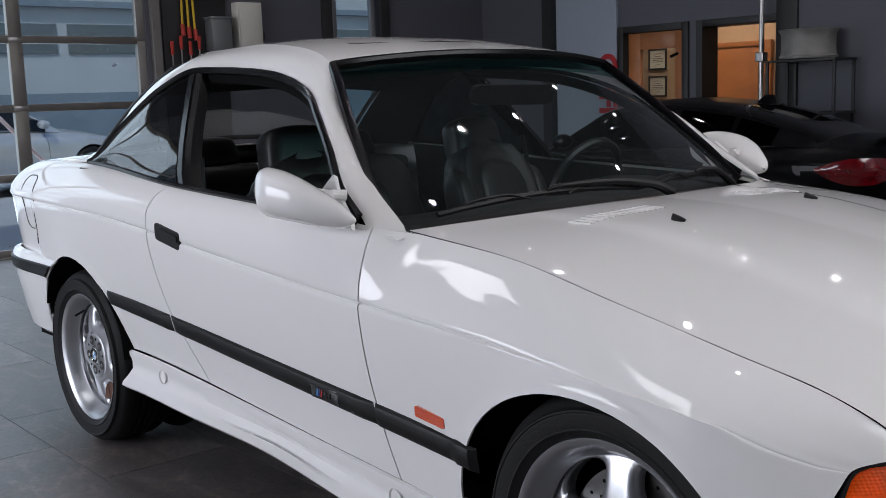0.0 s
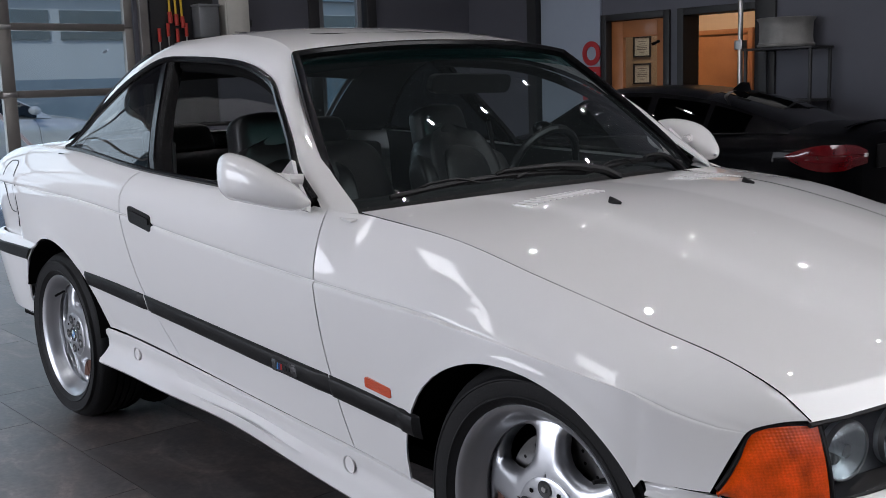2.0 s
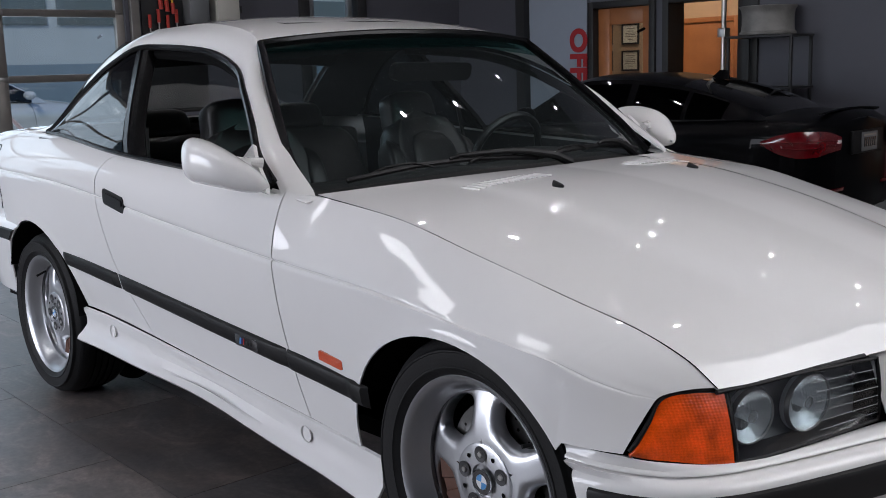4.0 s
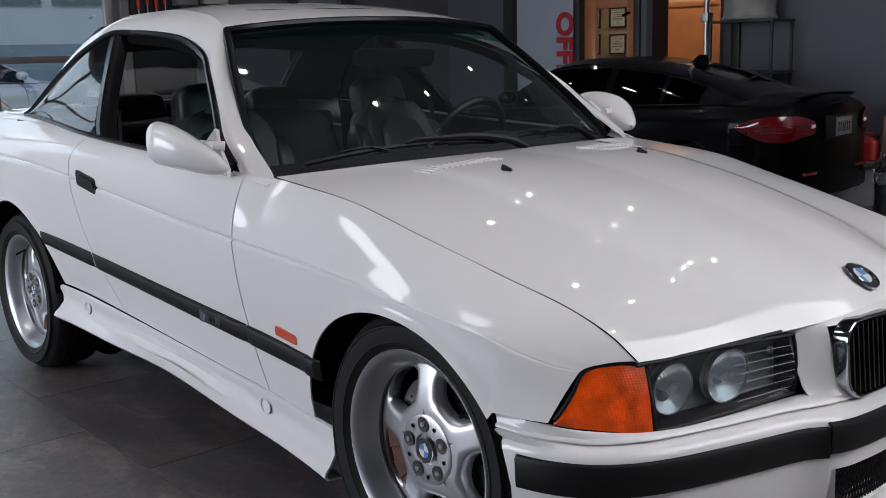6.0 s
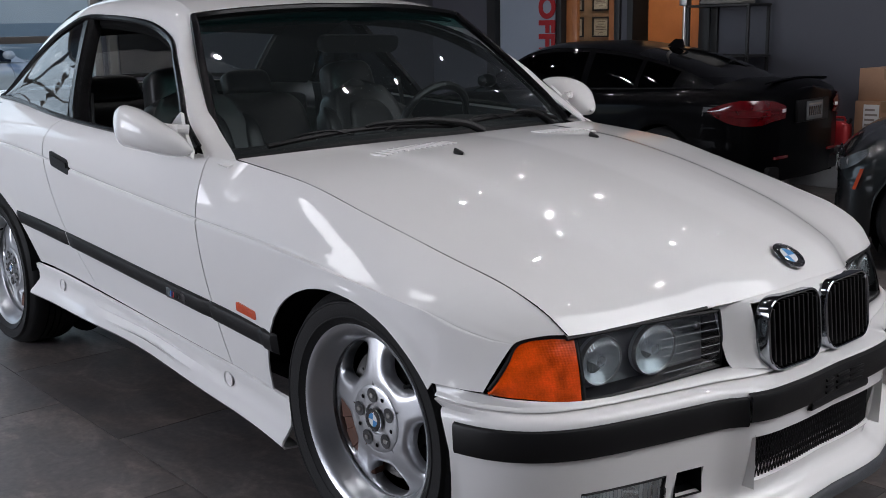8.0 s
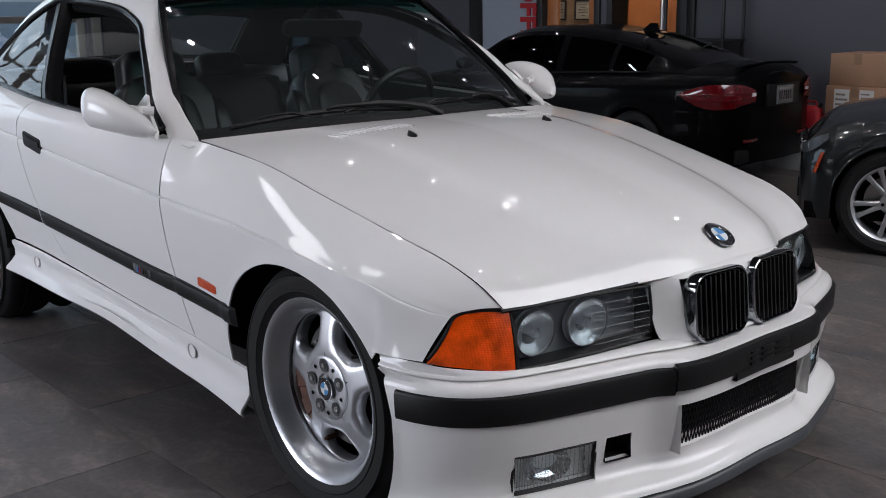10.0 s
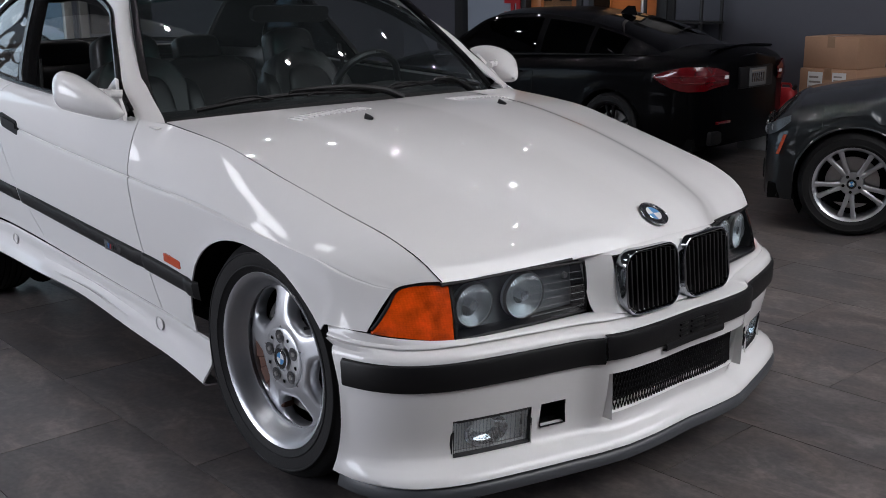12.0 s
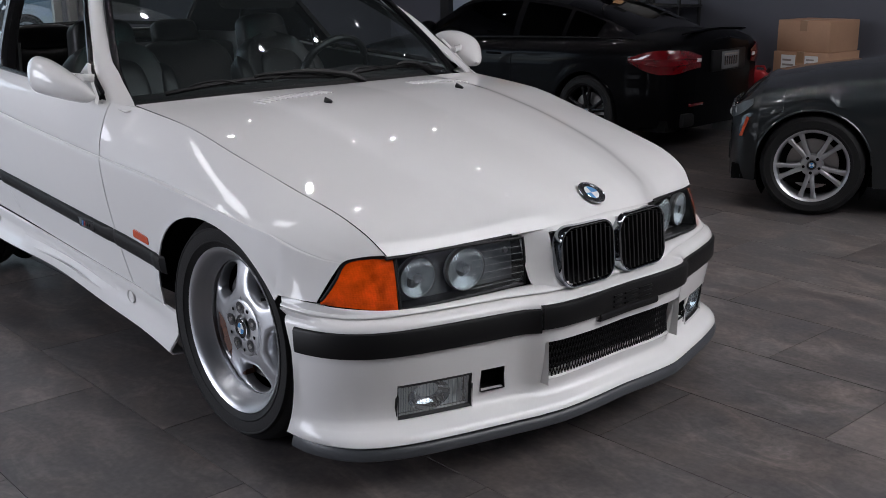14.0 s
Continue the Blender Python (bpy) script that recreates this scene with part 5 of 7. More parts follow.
# bumper
plan_b = [(0.318, 0.842), (0.36, 0.834), (0.410, 0.815), (0.451, 0.789), (0.485, 0.756), (0.513, 0.716), (0.537, 0.668), (0.557, 0.612), (0.580, 0.533), (0.608, 0.432), (0.633, 0.343), (0.656, 0.27), (0.669, 0.23), (0.686, 0.12), (0.694, 0.0)]
ledge_c = by_index([tuple(lamp_foot(k)) for k in range(11)] + [(0.582, 0.245, 0.478), (0.600, 0.230, 0.481), (0.628, 0.12, 0.483), (0.633, 0.0, 0.484)])
plan_c = by_index([(x, y, 0) for x, y in plan_b])


def plan_at(t):
    """Place and outward direction on the bumper's plan; t from -14 to 14, 0 in the middle."""
    s = 1 if t >= 0 else -1
    u = 14 - abs(t)
    p, q = plan_c(max(u - 0.05, 0)), plan_c(min(u + 0.05, 14))
    c = plan_c(u)
    d = (q - p).normalized()
    n = Vector((-d.y, d.x, 0))
    if n.x < 0 or n.y < -0.01:
        n = -n
    if u > 13.9:
        n = Vector((1, 0, 0))
    return Vector((c.x, s * c.y, 0)), Vector((n.x, s * n.y, 0))


def t_at_y(y):
    lo, hi = 0.0, 14.0
    for _ in range(40):
        mid = (lo + hi) / 2
        if abs(plan_at(mid)[0].y) < abs(y):
            lo = mid
        else:
            hi = mid
    return math.copysign(lo, y)


def prow(y):
    return 0.022 / (1 + math.exp((abs(y) - 0.300) / 0.012))


def arch_end(p, t, z):
    """The bumper's sides end along the wheel arch."""
    u = 14 - abs(t)
    if u < 1:
        x0 = math.sqrt(0.348**2 - (z - 0.305) ** 2)
        p = Vector((x0 + (plan_b[1][0] - x0) * u, p.y, p.z))
    return p


def bump_pt(t, z, d):
    p, n = plan_at(t)
    p = arch_end(p, t, z)
    if z < 0.36:
        d *= min(1, (14 - abs(t)) / 4)
    q = p + n * (d + prow(p.y) * (0.3 if z > 0.46 else min(1, max(0, (z - 0.17) / 0.06))))
    return Vector((q.x, q.y, z))


def ledge_pt(t, w):
    """The shelf between the lamps' foot and the groove, w from 0 to 1; beyond 1 the groove itself."""
    u = 14 - abs(t)
    a = ledge_c(u)
    p, n = plan_at(t)
    p = arch_end(p, t, 0.48)
    if u < 1:
        a = Vector((0.288 + (a.x - 0.288) * u, a.y, a.z))
    lift = 0.014 * max(0, 1 - u / 3.5)
    g = p - n * (0.036 * min(1, 0.2 + u / 4)) + n * 0.3 * prow(p.y)
    a = Vector((a.x, a.y * (1 if t >= 0 else -1), a.z - 0.003))
    b = Vector((g.x, g.y, 0.475 + lift))
    if w <= 1:
        q = a.lerp(b, w)
        q.z += 0.004 * math.sin(math.pi * w)
        return q
    k = w - 1
    return b + n * (0.006, 0.007, -0.002, -0.002, 0.010)[round(k) - 1] - Vector((0, 0, (0.003, 0.007, 0.009, 0.011, 0.0125)[round(k) - 1]))


def rise(y):
    return 0.012 * max(0, 1 - (y / 0.3) ** 2)


OPEN_Y, FOG, DUCT = 0.275, (0.462, 0.658), (0.372, 0.438)
borders = [t_at_y(s * y) for s in (-1, 1) for y in (OPEN_Y, *FOG, *DUCT)]
ts = sorted([t for t in (-14 + 28 * k / 96 for k in range(97)) if min(abs(t - b) for b in borders) > 0.09] + borders)
ledge_w = [0, 0.3, 0.6, 0.85, 1, 2, 3, 4, 5, 6]
prof = [(0.459, -0.012), (0.453, -0.005), (0.444, -0.001), (0.432, 0.0), (0.40, 0.0), (0.372, -0.002), (0.345, -0.005), (0.325, -0.008), (0.29, -0.015), (0.274, -0.019), (0.250, -0.025), (0.225, -0.030), (0.200, -0.031), (0.188, -0.026), (0.176, -0.006), (0.166, 0.012), (0.157, 0.022), (0.146, 0.025), (0.138, 0.014)]


bm = bmesh.new()
vrows = [[bm.verts.new(ledge_pt(t, w)) for t in ts] for w in ledge_w]
for z, d in prof:
    vrows.append([bm.verts.new(bump_pt(t, z + (rise(plan_at(t)[0].y) if z < 0.3 else 0.5 * rise(plan_at(t)[0].y)), d)) for t in ts])
heights = [0.48] * len(ledge_w) + [z for z, d in prof]
for i in range(len(heights) - 1):
    zm = (heights[i] + heights[i + 1]) / 2
    for j in range(len(ts) - 1):
        ym = abs(plan_at((ts[j] + ts[j + 1]) / 2)[0].y)
        if ym < OPEN_Y and 0.225 < zm < 0.345:
            continue
        if FOG[0] < ym < FOG[1] and 0.188 < zm < 0.290:
            continue
        if DUCT[0] < ym < DUCT[1] and 0.225 < zm < 0.290:
            continue
        bm.faces.new((vrows[i][j], vrows[i][j + 1], vrows[i + 1][j + 1], vrows[i + 1][j]))
bmesh.ops.recalc_face_normals(bm, faces=bm.faces)
tot = Vector((0, 0, 0))
for f in bm.faces:
    tot += f.normal * f.calc_area()
if tot.x < 0:
    bmesh.ops.reverse_faces(bm, faces=bm.faces)
solid(bm, 0.012)
bumper = part("front_bumper", bm, WHITE, coupe, "white front bumper with a black strip and mesh opening", angle=50)
# black strip in three pieces, the middle one deeper over the plate mount
def strip(name, ta, tb, ztop, zbot, lift, label=""):
    rows = []
    n = max(6, int(abs(tb - ta) * 4))
    for z, d in ((ztop + 0.001, -0.002), (ztop - 0.002, lift), (ztop - 0.008, lift + 0.003), (zbot + 0.008, lift + 0.003), (zbot + 0.002, lift), (zbot - 0.001, -0.004)):
        rows.append([bump_pt(ta + (tb - ta) * k / n, z + 0.5 * rise(plan_at(ta + (tb - ta) * k / n)[0].y), d) for k in range(n + 1)])
    return shell(name, rows, TRIM, bumper, label, t=0.003, out=(1, 0, 0))


te = t_at_y(0.288)
strip("bumper_strip", -13.2, -te - 0.02, 0.440, 0.374, 0.006)
strip("bumper_strip", te + 0.02, 13.2, 0.440, 0.374, 0.006)
mid = strip("plate_mount", -te, te, 0.448, 0.384, 0.009, "black middle strip with raised letters")
strip("plate_flap", -t_at_y(0.115), t_at_y(0.115), 0.390, 0.366, 0.009)
for k, (yy, ww) in enumerate(((-0.055, 0.034), (0.0, 0.05), (0.058, 0.05))):
    p, n = plan_at(t_at_y(yy) if yy else 0.0)
    bm = bmesh.new()
    bx = p.x + 0.022 + 0.013
    # the maker's raised name is kept as plain bars
    for z0 in (0.402, 0.416, 0.430):
        add_box(bm, (bx - 0.004, yy - ww / 2, z0), (bx + 0.0025, yy + ww / 2, z0 + 0.006), bevel=0.001)
    part("raised_bar", bm, TRIM, mid)
# mesh grille in the lower opening
def front_at(y, z, inset):
    p = bump_pt(t_at_y(y) if y else 0.0, z, 0.0)
    return Vector((p.x - inset, y, z))


ym = [-OPEN_Y - 0.015 + (2 * OPEN_Y + 0.03) * k / 20 for k in range(21)]
part("opening_backing", grid([[front_at(y, z, 0.075) for y in ym] for z in (0.205, 0.29, 0.375)]), DARK, bumper)
bm = bmesh.new()
for k in range(-40, 41):
    y0 = k * 0.0105
    for sl in (1, -1):
        if abs(y0) + 0.022 < OPEN_Y + 0.006:
            add_tube(bm, [front_at(y0 - sl * 0.022, 0.214, 0.034), front_at(y0 + sl * 0.022, 0.366, 0.034)], 0.0021, 4, caps=False)
part("mesh_grille", bm, TRIM, bumper, "black lozenge mesh grille", smooth=False)
for zz, d0 in ((0.345, -0.005), (0.225, -0.030)):
    to = t_at_y(OPEN_Y)
    rim_pts = [bump_pt(to * (1 - k / 10), zz + (rise(plan_at(to * (1 - k / 10))[0].y) * (1 if zz < 0.3 else 0.5)), d0) for k in range(21)]
    part("opening_edge", grid([[(p.x - dx, p.y, p.z) for p in rim_pts] for dx in (0, 0.03, 0.07)]), WHITE, bumper)
for s in (-1, 1):
    rr = [[front_at(s * (OPEN_Y - 0.002), z, dx) for z in (0.222, 0.29, 0.352)] for dx in (0.001, 0.08)]
    part("opening_side", grid(rr), WHITE, bumper)
    # fog lamp
    ta, tb = t_at_y(s * FOG[0]), t_at_y(s * FOG[1])
    rows = [[bump_pt(ta + (tb - ta) * k / 10, z, -0.036 + 0.16 * max(0, z - 0.203)) for k in range(11)] for z in (0.191, 0.22, 0.255, 0.287)]
    fog = part("fog_lamp", grid([[p - Vector((0.03, 0, 0)) for p in r] for r in rows]), REFLECTOR, bumper, "rectangular fog lamp")
    pane = part("fog_glass", grid(rows), LENS, fog)
    pane.visible_shadow = False
    bm = bmesh.new()
    loop = rows[0] + [r[-1] for r in rows[1:]] + rows[-1][::-1][1:] + [r[0] for r in rows[::-1]][1:]
    add_tube(bm, loop, 0.006, 6)
    part("fog_rim", bm, TRIM, fog)
    c = bump_pt(ta + (tb - ta) * 0.45, 0.24, -0.052)
    bulb = part("fog_bowl", revolve([(0.004, 0.012), (0.018, 0.008), (0.032, -0.002), (0.040, -0.014)], 28), CHROME, fog)
    bulb.matrix_world = Matrix.Translation(c) @ Matrix.Rotation(radians(90 + s * 12), 4, "Z") @ Matrix.Diagonal((1.5, 1, 1, 1))
    bm = bmesh.new()
    for k in range(1, 22):
        t = ta + (tb - ta) * k / 22
        add_tube(bm, [bump_pt(t, 0.194, -0.038), bump_pt(t, 0.284, -0.025)], 0.0014, 4, caps=False)
    ob = part("fog_ribs", bm, LAMPGLASS, fog)
    ob.visible_shadow = False
    edge_rows = [[bump_pt(t, z, d) for t, z in [(ta + (tb - ta) * k / 10, 0.188) for k in range(11)] + [(tb, z) for z in (0.21, 0.25, 0.290)] + [(tb + (ta - tb) * k / 10, 0.290) for k in range(1, 11)] + [(ta, z) for z in (0.25, 0.21)]] for d in (-0.024, -0.065)]
    part("fog_recess", grid(edge_rows, close_u=True), WHITE, fog)
    # brake duct
    ta, tb = t_at_y(s * DUCT[0]), t_at_y(s * DUCT[1])
    rows = [[bump_pt(ta + (tb - ta) * k / 6, z, -0.069) for k in range(7)] for z in (0.222, 0.255, 0.292)]
    part("brake_duct", grid(rows), DARK, bumper)
    edge_rows = [[bump_pt(t, z, d) for t, z in [(ta + (tb - ta) * k / 6, 0.225) for k in range(7)] + [(tb, z) for z in (0.235, 0.26, 0.290)] + [(tb + (ta - tb) * k / 6, 0.290) for k in range(1, 7)] + [(ta, z) for z in (0.26, 0.235)]] for d in (-0.022, -0.07)]
    part("duct_wall", grid(edge_rows, close_u=True), TRIM, bumper)
# lip
rows = []
for z, d in ((0.140, 0.006), (0.139, 0.020), (0.134, 0.026), (0.122, 0.029), (0.110, 0.028), (0.104, 0.020), (0.104, -0.08)):
    rows.append([bump_pt(t, z + rise(plan_at(t)[0].y) * 1.0, d) for t in (-13.5 + 27 * k / 80 for k in range(81))])
shell("front_lip", rows, SATIN, coupe, "dark grey plastic front lip", t=0.004, out=(1, 0, -0.2))
# floor pan, engine bay block and boot floor keep light from leaking
bm = bmesh.new()
add_box(bm, (-0.45, -0.50, 0.16), (0.44, 0.50, 0.58))
add_box(bm, (-3.3, -0.62, 0.22), (-0.45, 0.62, 0.27))
add_box(bm, (-3.3, -0.66, 0.60), (-2.75, 0.66, 0.92))
add_box(bm, (0.43, -0.36, 0.16), (0.53, 0.36, 0.46))
part("underbody", bm, DARK, coupe)

# ---- tail ----
rows = []
for i in range(13):
    t = i / 12
    x = -2.70 - 0.62 * t
    hw = min(top_y(x), 0.66) - 0.002
    rows.append([(x - 0.05 * (1 - b * b) * t, hw * b, top_z(x) + 0.012 * (1 - b * b)) for b in (-1 + k / 10 for k in range(21))])
shell("boot_lid", rows, WHITE, coupe, t=0.005, out=(0, 0, 1))
rows = []
for z, d in ((0.965, 0.0), (0.95, 0.03), (0.90, 0.05), (0.75, 0.055), (0.58, 0.05)):
    rows.append([(-3.30 - d - 0.05 * (1 - b * b), 0.56 * b, z) for b in (-1 + k / 10 for k in range(21))])
shell("tail_panel", rows, WHITE, coupe, t=0.005, out=(-1, 0, 0))
def rear_end(x, u, z):
    """The rear bumper's sides start along the wheel arch."""
    if u < 1:
        a = REAR_AXLE - 0.01 - math.sqrt(0.350**2 - (z - 0.318) ** 2)
        x = a + (x - a) * u
    return x


plan_r = by_index([(-2.77, 0.828, 0), (-2.95, 0.815, 0), (-3.13, 0.775, 0), (-3.25, 0.70, 0), (-3.34, 0.58, 0), (-3.40, 0.38, 0), (-3.43, 0.0, 0)])
rows = []
for z, d in ((0.640, -0.03), (0.632, 0.0), (0.615, 0.012), (0.56, 0.012), (0.50, 0.004), (0.40, -0.012), (0.32, -0.03), (0.30, -0.06)):
    row = []
    for k in range(49):
        u = 12 * k / 48
        s = 1 if u < 6 else -1
        p = plan_r(u if u < 6 else 12 - u)
        o = Vector((p.x + 2.6, p.y * 0.8, 0)).normalized()
        row.append((rear_end(p.x + o.x * d, min(u, 12 - u), z), s * (p.y + o.y * d), z))
    rows.append(row)
rb = shell("rear_bumper", rows, WHITE, coupe, t=0.006, out=(-1, 0, 0))
rows = []
for z, d in ((0.612, 0.008), (0.606, 0.022), (0.565, 0.022), (0.558, 0.008)):
    row = []
    for k in range(49):
        u = 12 * k / 48
        s = 1 if u < 6 else -1
        p = plan_r(u if u < 6 else 12 - u)
        o = Vector((p.x + 2.6, p.y * 0.8, 0)).normalized()
        row.append((rear_end(p.x + o.x * d, min(u, 12 - u), z), s * (p.y + o.y * d), z))
    rows.append(row)
shell("rear_bumper_strip", rows, TRIM, rb, t=0.003, out=(-1, 0, 0))

# ---- wheels ----
def tyre_bm(R, w, rim_r, n=96):
    h = w / 2
    pr = [(rim_r - 0.004, -h + 0.018), (rim_r + 0.006, -h + 0.006), (rim_r + 0.018, -h + 0.001), (rim_r + 0.020, -h - 0.002), (rim_r + 0.022, -h - 0.002), (rim_r + 0.024, -h), ((R + rim_r) / 2 + 0.002, -h - 0.004), ((R + rim_r) / 2 + 0.008, -h - 0.004), ((R + rim_r) / 2 + 0.010, -h - 0.006), ((R + rim_r) / 2 + 0.013, -h - 0.006), ((R + rim_r) / 2 + 0.015, -h - 0.003), (R - 0.028, -h + 0.003), (R - 0.026, -h + 0.006), (R - 0.014, -h + 0.014), (R - 0.006, -h + 0.026), (R - 0.001, -h + 0.046)]
    tread = []
    for g in range(5):
        y0 = -h + 0.046 + (w - 0.092) * g / 5
        y1 = -h + 0.046 + (w - 0.092) * (g + 1) / 5
        tread += [(R, y0 + 0.004), (R, y1 - 0.004), (R - 0.007, y1 - 0.003), (R - 0.007, y1 + 0.003)] if g < 4 else [(R, y0 + 0.004), (R, y1)]
    pr += tread + [(r, -y) for r, y in pr[::-1]]
    return revolve(pr, n)


def spoke_sector(spokes, r0, r1, rc, ha, hb, depth, face, power=2.6, nd=44, steps=6):
    """One sector of a wheel face round its opening: rows from the opening's edge to the sector's border, then the opening's wall."""
    half = math.pi / spokes
    rows = []
    dirs = []
    for k in range(nd):
        q = 2 * math.pi * k / nd
        dirs.append((math.cos(q), math.sin(q)))
    rim = []
    for c, sn in dirs:
        sc = (abs(c) ** power + abs(sn) ** power) ** (-1 / power)
        rim.append((rc + ha * sc * c, hb * sc * sn * (1 + 0.16 * sc * c)))
    border = []
    for c, sn in dirs:
        lims = []
        if c > 1e-6:
            lims.append((r1 - rc) / (c * ha))
        if c < -1e-6:
            lims.append((r0 - rc) / (c * ha))
        if abs(sn) > 1e-6:
            lims.append(half / (abs(sn) * hb))
        g = min(lims)
        border.append((rc + ha * c * g, hb * sn * g))
    def P(r, a, y):
        return (r * math.cos(a), y, r * math.sin(a))
    out = [[P(r, a, face(r) + depth) for r, a in rim], [P(r, a, face(r) + 0.010) for r, a in rim]]
    for i in range(1, steps + 1):
        u = i / steps
        row = []
        for (ra, aa), (rb, ab) in zip(rim, border):
            w = u
            r, a = ra + (rb - ra) * w, aa + (ab - aa) * w
            row.append(P(r, a, face(r) + 0.010 * max(0, 1 - u * 2.2) ** 2))
        out.append(row)
    return out


def contour_wheel(parent, m):
    wheel = new("wheel")
    wheel.parent = parent
    wheel["label"] = "five-hole silver alloy wheel with low-profile tyre"
    M = m
    part("tyre", tyre_bm(0.317, 0.222, 0.229), RUBBER, wheel).matrix_world = M
    part("rim", revolve([(0.205, 0.10), (0.212, 0.03), (0.196, -0.035), (0.190, -0.052), (0.196, -0.058), (0.204, -0.075), (0.214, -0.092), (0.222, -0.1005), (0.2305, -0.104), (0.2335, -0.100), (0.232, -0.092)], 96), ALLOY, wheel).matrix_world = M
    face = lambda r: -0.064 + 0.026 * max(0, (r - 0.085) / 0.11) ** 1.6 - 0.004 * max(0, 1 - r / 0.08)
    bm = bmesh.new()
    sec = spoke_sector(5, 0.078, 0.196, 0.148, 0.040, 0.385, 0.034, face, 2.6)
    for k in range(5):
        R = Matrix.Rotation(radians(72 * k + 18), 4, "Y")
        vs = [[bm.verts.new(R @ Vector(p)) for p in r] for r in sec]
        for a, b in zip(vs, vs[1:]):
            for j in range(len(a)):
                j2 = (j + 1) % len(a)
                bm.faces.new((a[j], a[j2], b[j2], b[j]))
    bmesh.ops.remove_doubles(bm, verts=bm.verts, dist=0.0008)
    bmesh.ops.recalc_face_normals(bm, faces=bm.faces)
    part("spoke_face", bm, ALLOY, wheel, angle=50).matrix_world = M
    part("hub", revolve([(0.0001, -0.058), (0.036, -0.060), (0.037, -0.067), (0.074, -0.069), (0.080, -0.066), (0.082, -0.058)], 64), ALLOY, wheel).matrix_world = M
    for k in range(5):
        R = M @ Matrix.Rotation(radians(72 * k + 54), 4, "Y") @ Matrix.Translation((0.058, 0, 0))
        # flat discs on the hub; the holes' shade is put into their dark colour
        part("bolt_hole", revolve([(0.0001, -0.0695), (0.0125, -0.0695), (0.0175, -0.0704)], 24), BOLTHOLE, wheel).matrix_world = R
        part("wheel_bolt", revolve([(0.0001, -0.073), (0.006, -0.073), (0.0075, -0.069)], 6), STEEL, wheel).matrix_world = R
        part("small_hole", revolve([(0.0001, -0.0696), (0.004, -0.0696), (0.0052, -0.0702)], 16), DARK, wheel).matrix_world = M @ Matrix.Rotation(radians(72 * k + 18), 4, "Y") @ Matrix.Translation((0.062, 0, 0))
    cap = M @ Matrix.Translation((0, -0.072, 0)) @ Matrix.Rotation(radians(90), 4, "X")
    roundel(wheel, cap @ Matrix.Rotation(radians(25), 4, "Z"), 0.028)
    part("brake_disc", revolve([(0.05, -0.008), (0.07, -0.012), (0.158, -0.012), (0.158, 0.008), (0.05, 0.008)], 64), DISC, wheel, "drilled steel brake disc").matrix_world = M
    # drillings as flat dots, with the shade of holes in their dark colour
    bm = bmesh.new()
    for k in range(60):
        q, r = 2 * math.pi * k / 60, (0.10, 0.12, 0.14)[k % 3]
        bmesh.ops.create_circle(bm, cap_ends=True, radius=0.004, segments=8, matrix=Matrix.Translation((r * math.cos(q), -0.0125, r * math.sin(q))) @ Matrix.Rotation(radians(90), 4, "X"))
    drill = part("disc_drillings", bm, DARK, wheel)
    drill.matrix_world = M
    tagged(drill, kind="stuff")
    loop = [(0.100, -0.045), (0.165, -0.045), (0.170, -0.040), (0.170, 0.015), (0.165, 0.02), (0.100, 0.02), (0.095, 0.015), (0.095, -0.040)]
    rows = [[(0.132 + (r - 0.132) * k, -0.012 + (y + 0.012) * k, q) for r, y in loop] for q, k in ((26, 0.02), (26, 0.9), (28, 1.0), (45, 1.0), (46, 0.93), (56, 0.93), (57, 1.0), (72, 1.0), (73, 0.93), (84, 0.93), (85, 1.0), (102, 1.0), (104, 0.9), (104, 0.02))]
    rows = [[(r * math.cos(radians(q)), y, r * math.sin(radians(q))) for r, y, q in row] for row in rows]
    part("brake_calliper", grid(rows, close_u=True), RUST, wheel).matrix_world = M
    # dark back and liner added behind the openings; their colour stands for shade
    part("barrel_back", revolve([(0.03, 0.03), (0.205, 0.035)], 48), DARK, wheel).matrix_world = M
    part("inner_barrel", revolve([(0.2035, -0.045), (0.2035, 0.035)], 48), DARK, wheel).matrix_world = M
    part("valve", tube([(-0.070, -0.050, -0.176), (-0.058, -0.088, -0.168)], [0.004, 0.0045], 10), TRIM, wheel).matrix_world = M
    return wheel


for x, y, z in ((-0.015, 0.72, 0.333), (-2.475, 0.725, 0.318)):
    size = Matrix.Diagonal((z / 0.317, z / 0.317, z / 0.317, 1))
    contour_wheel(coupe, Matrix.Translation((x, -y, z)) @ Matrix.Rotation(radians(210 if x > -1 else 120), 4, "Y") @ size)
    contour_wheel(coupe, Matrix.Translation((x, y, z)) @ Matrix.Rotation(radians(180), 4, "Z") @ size)

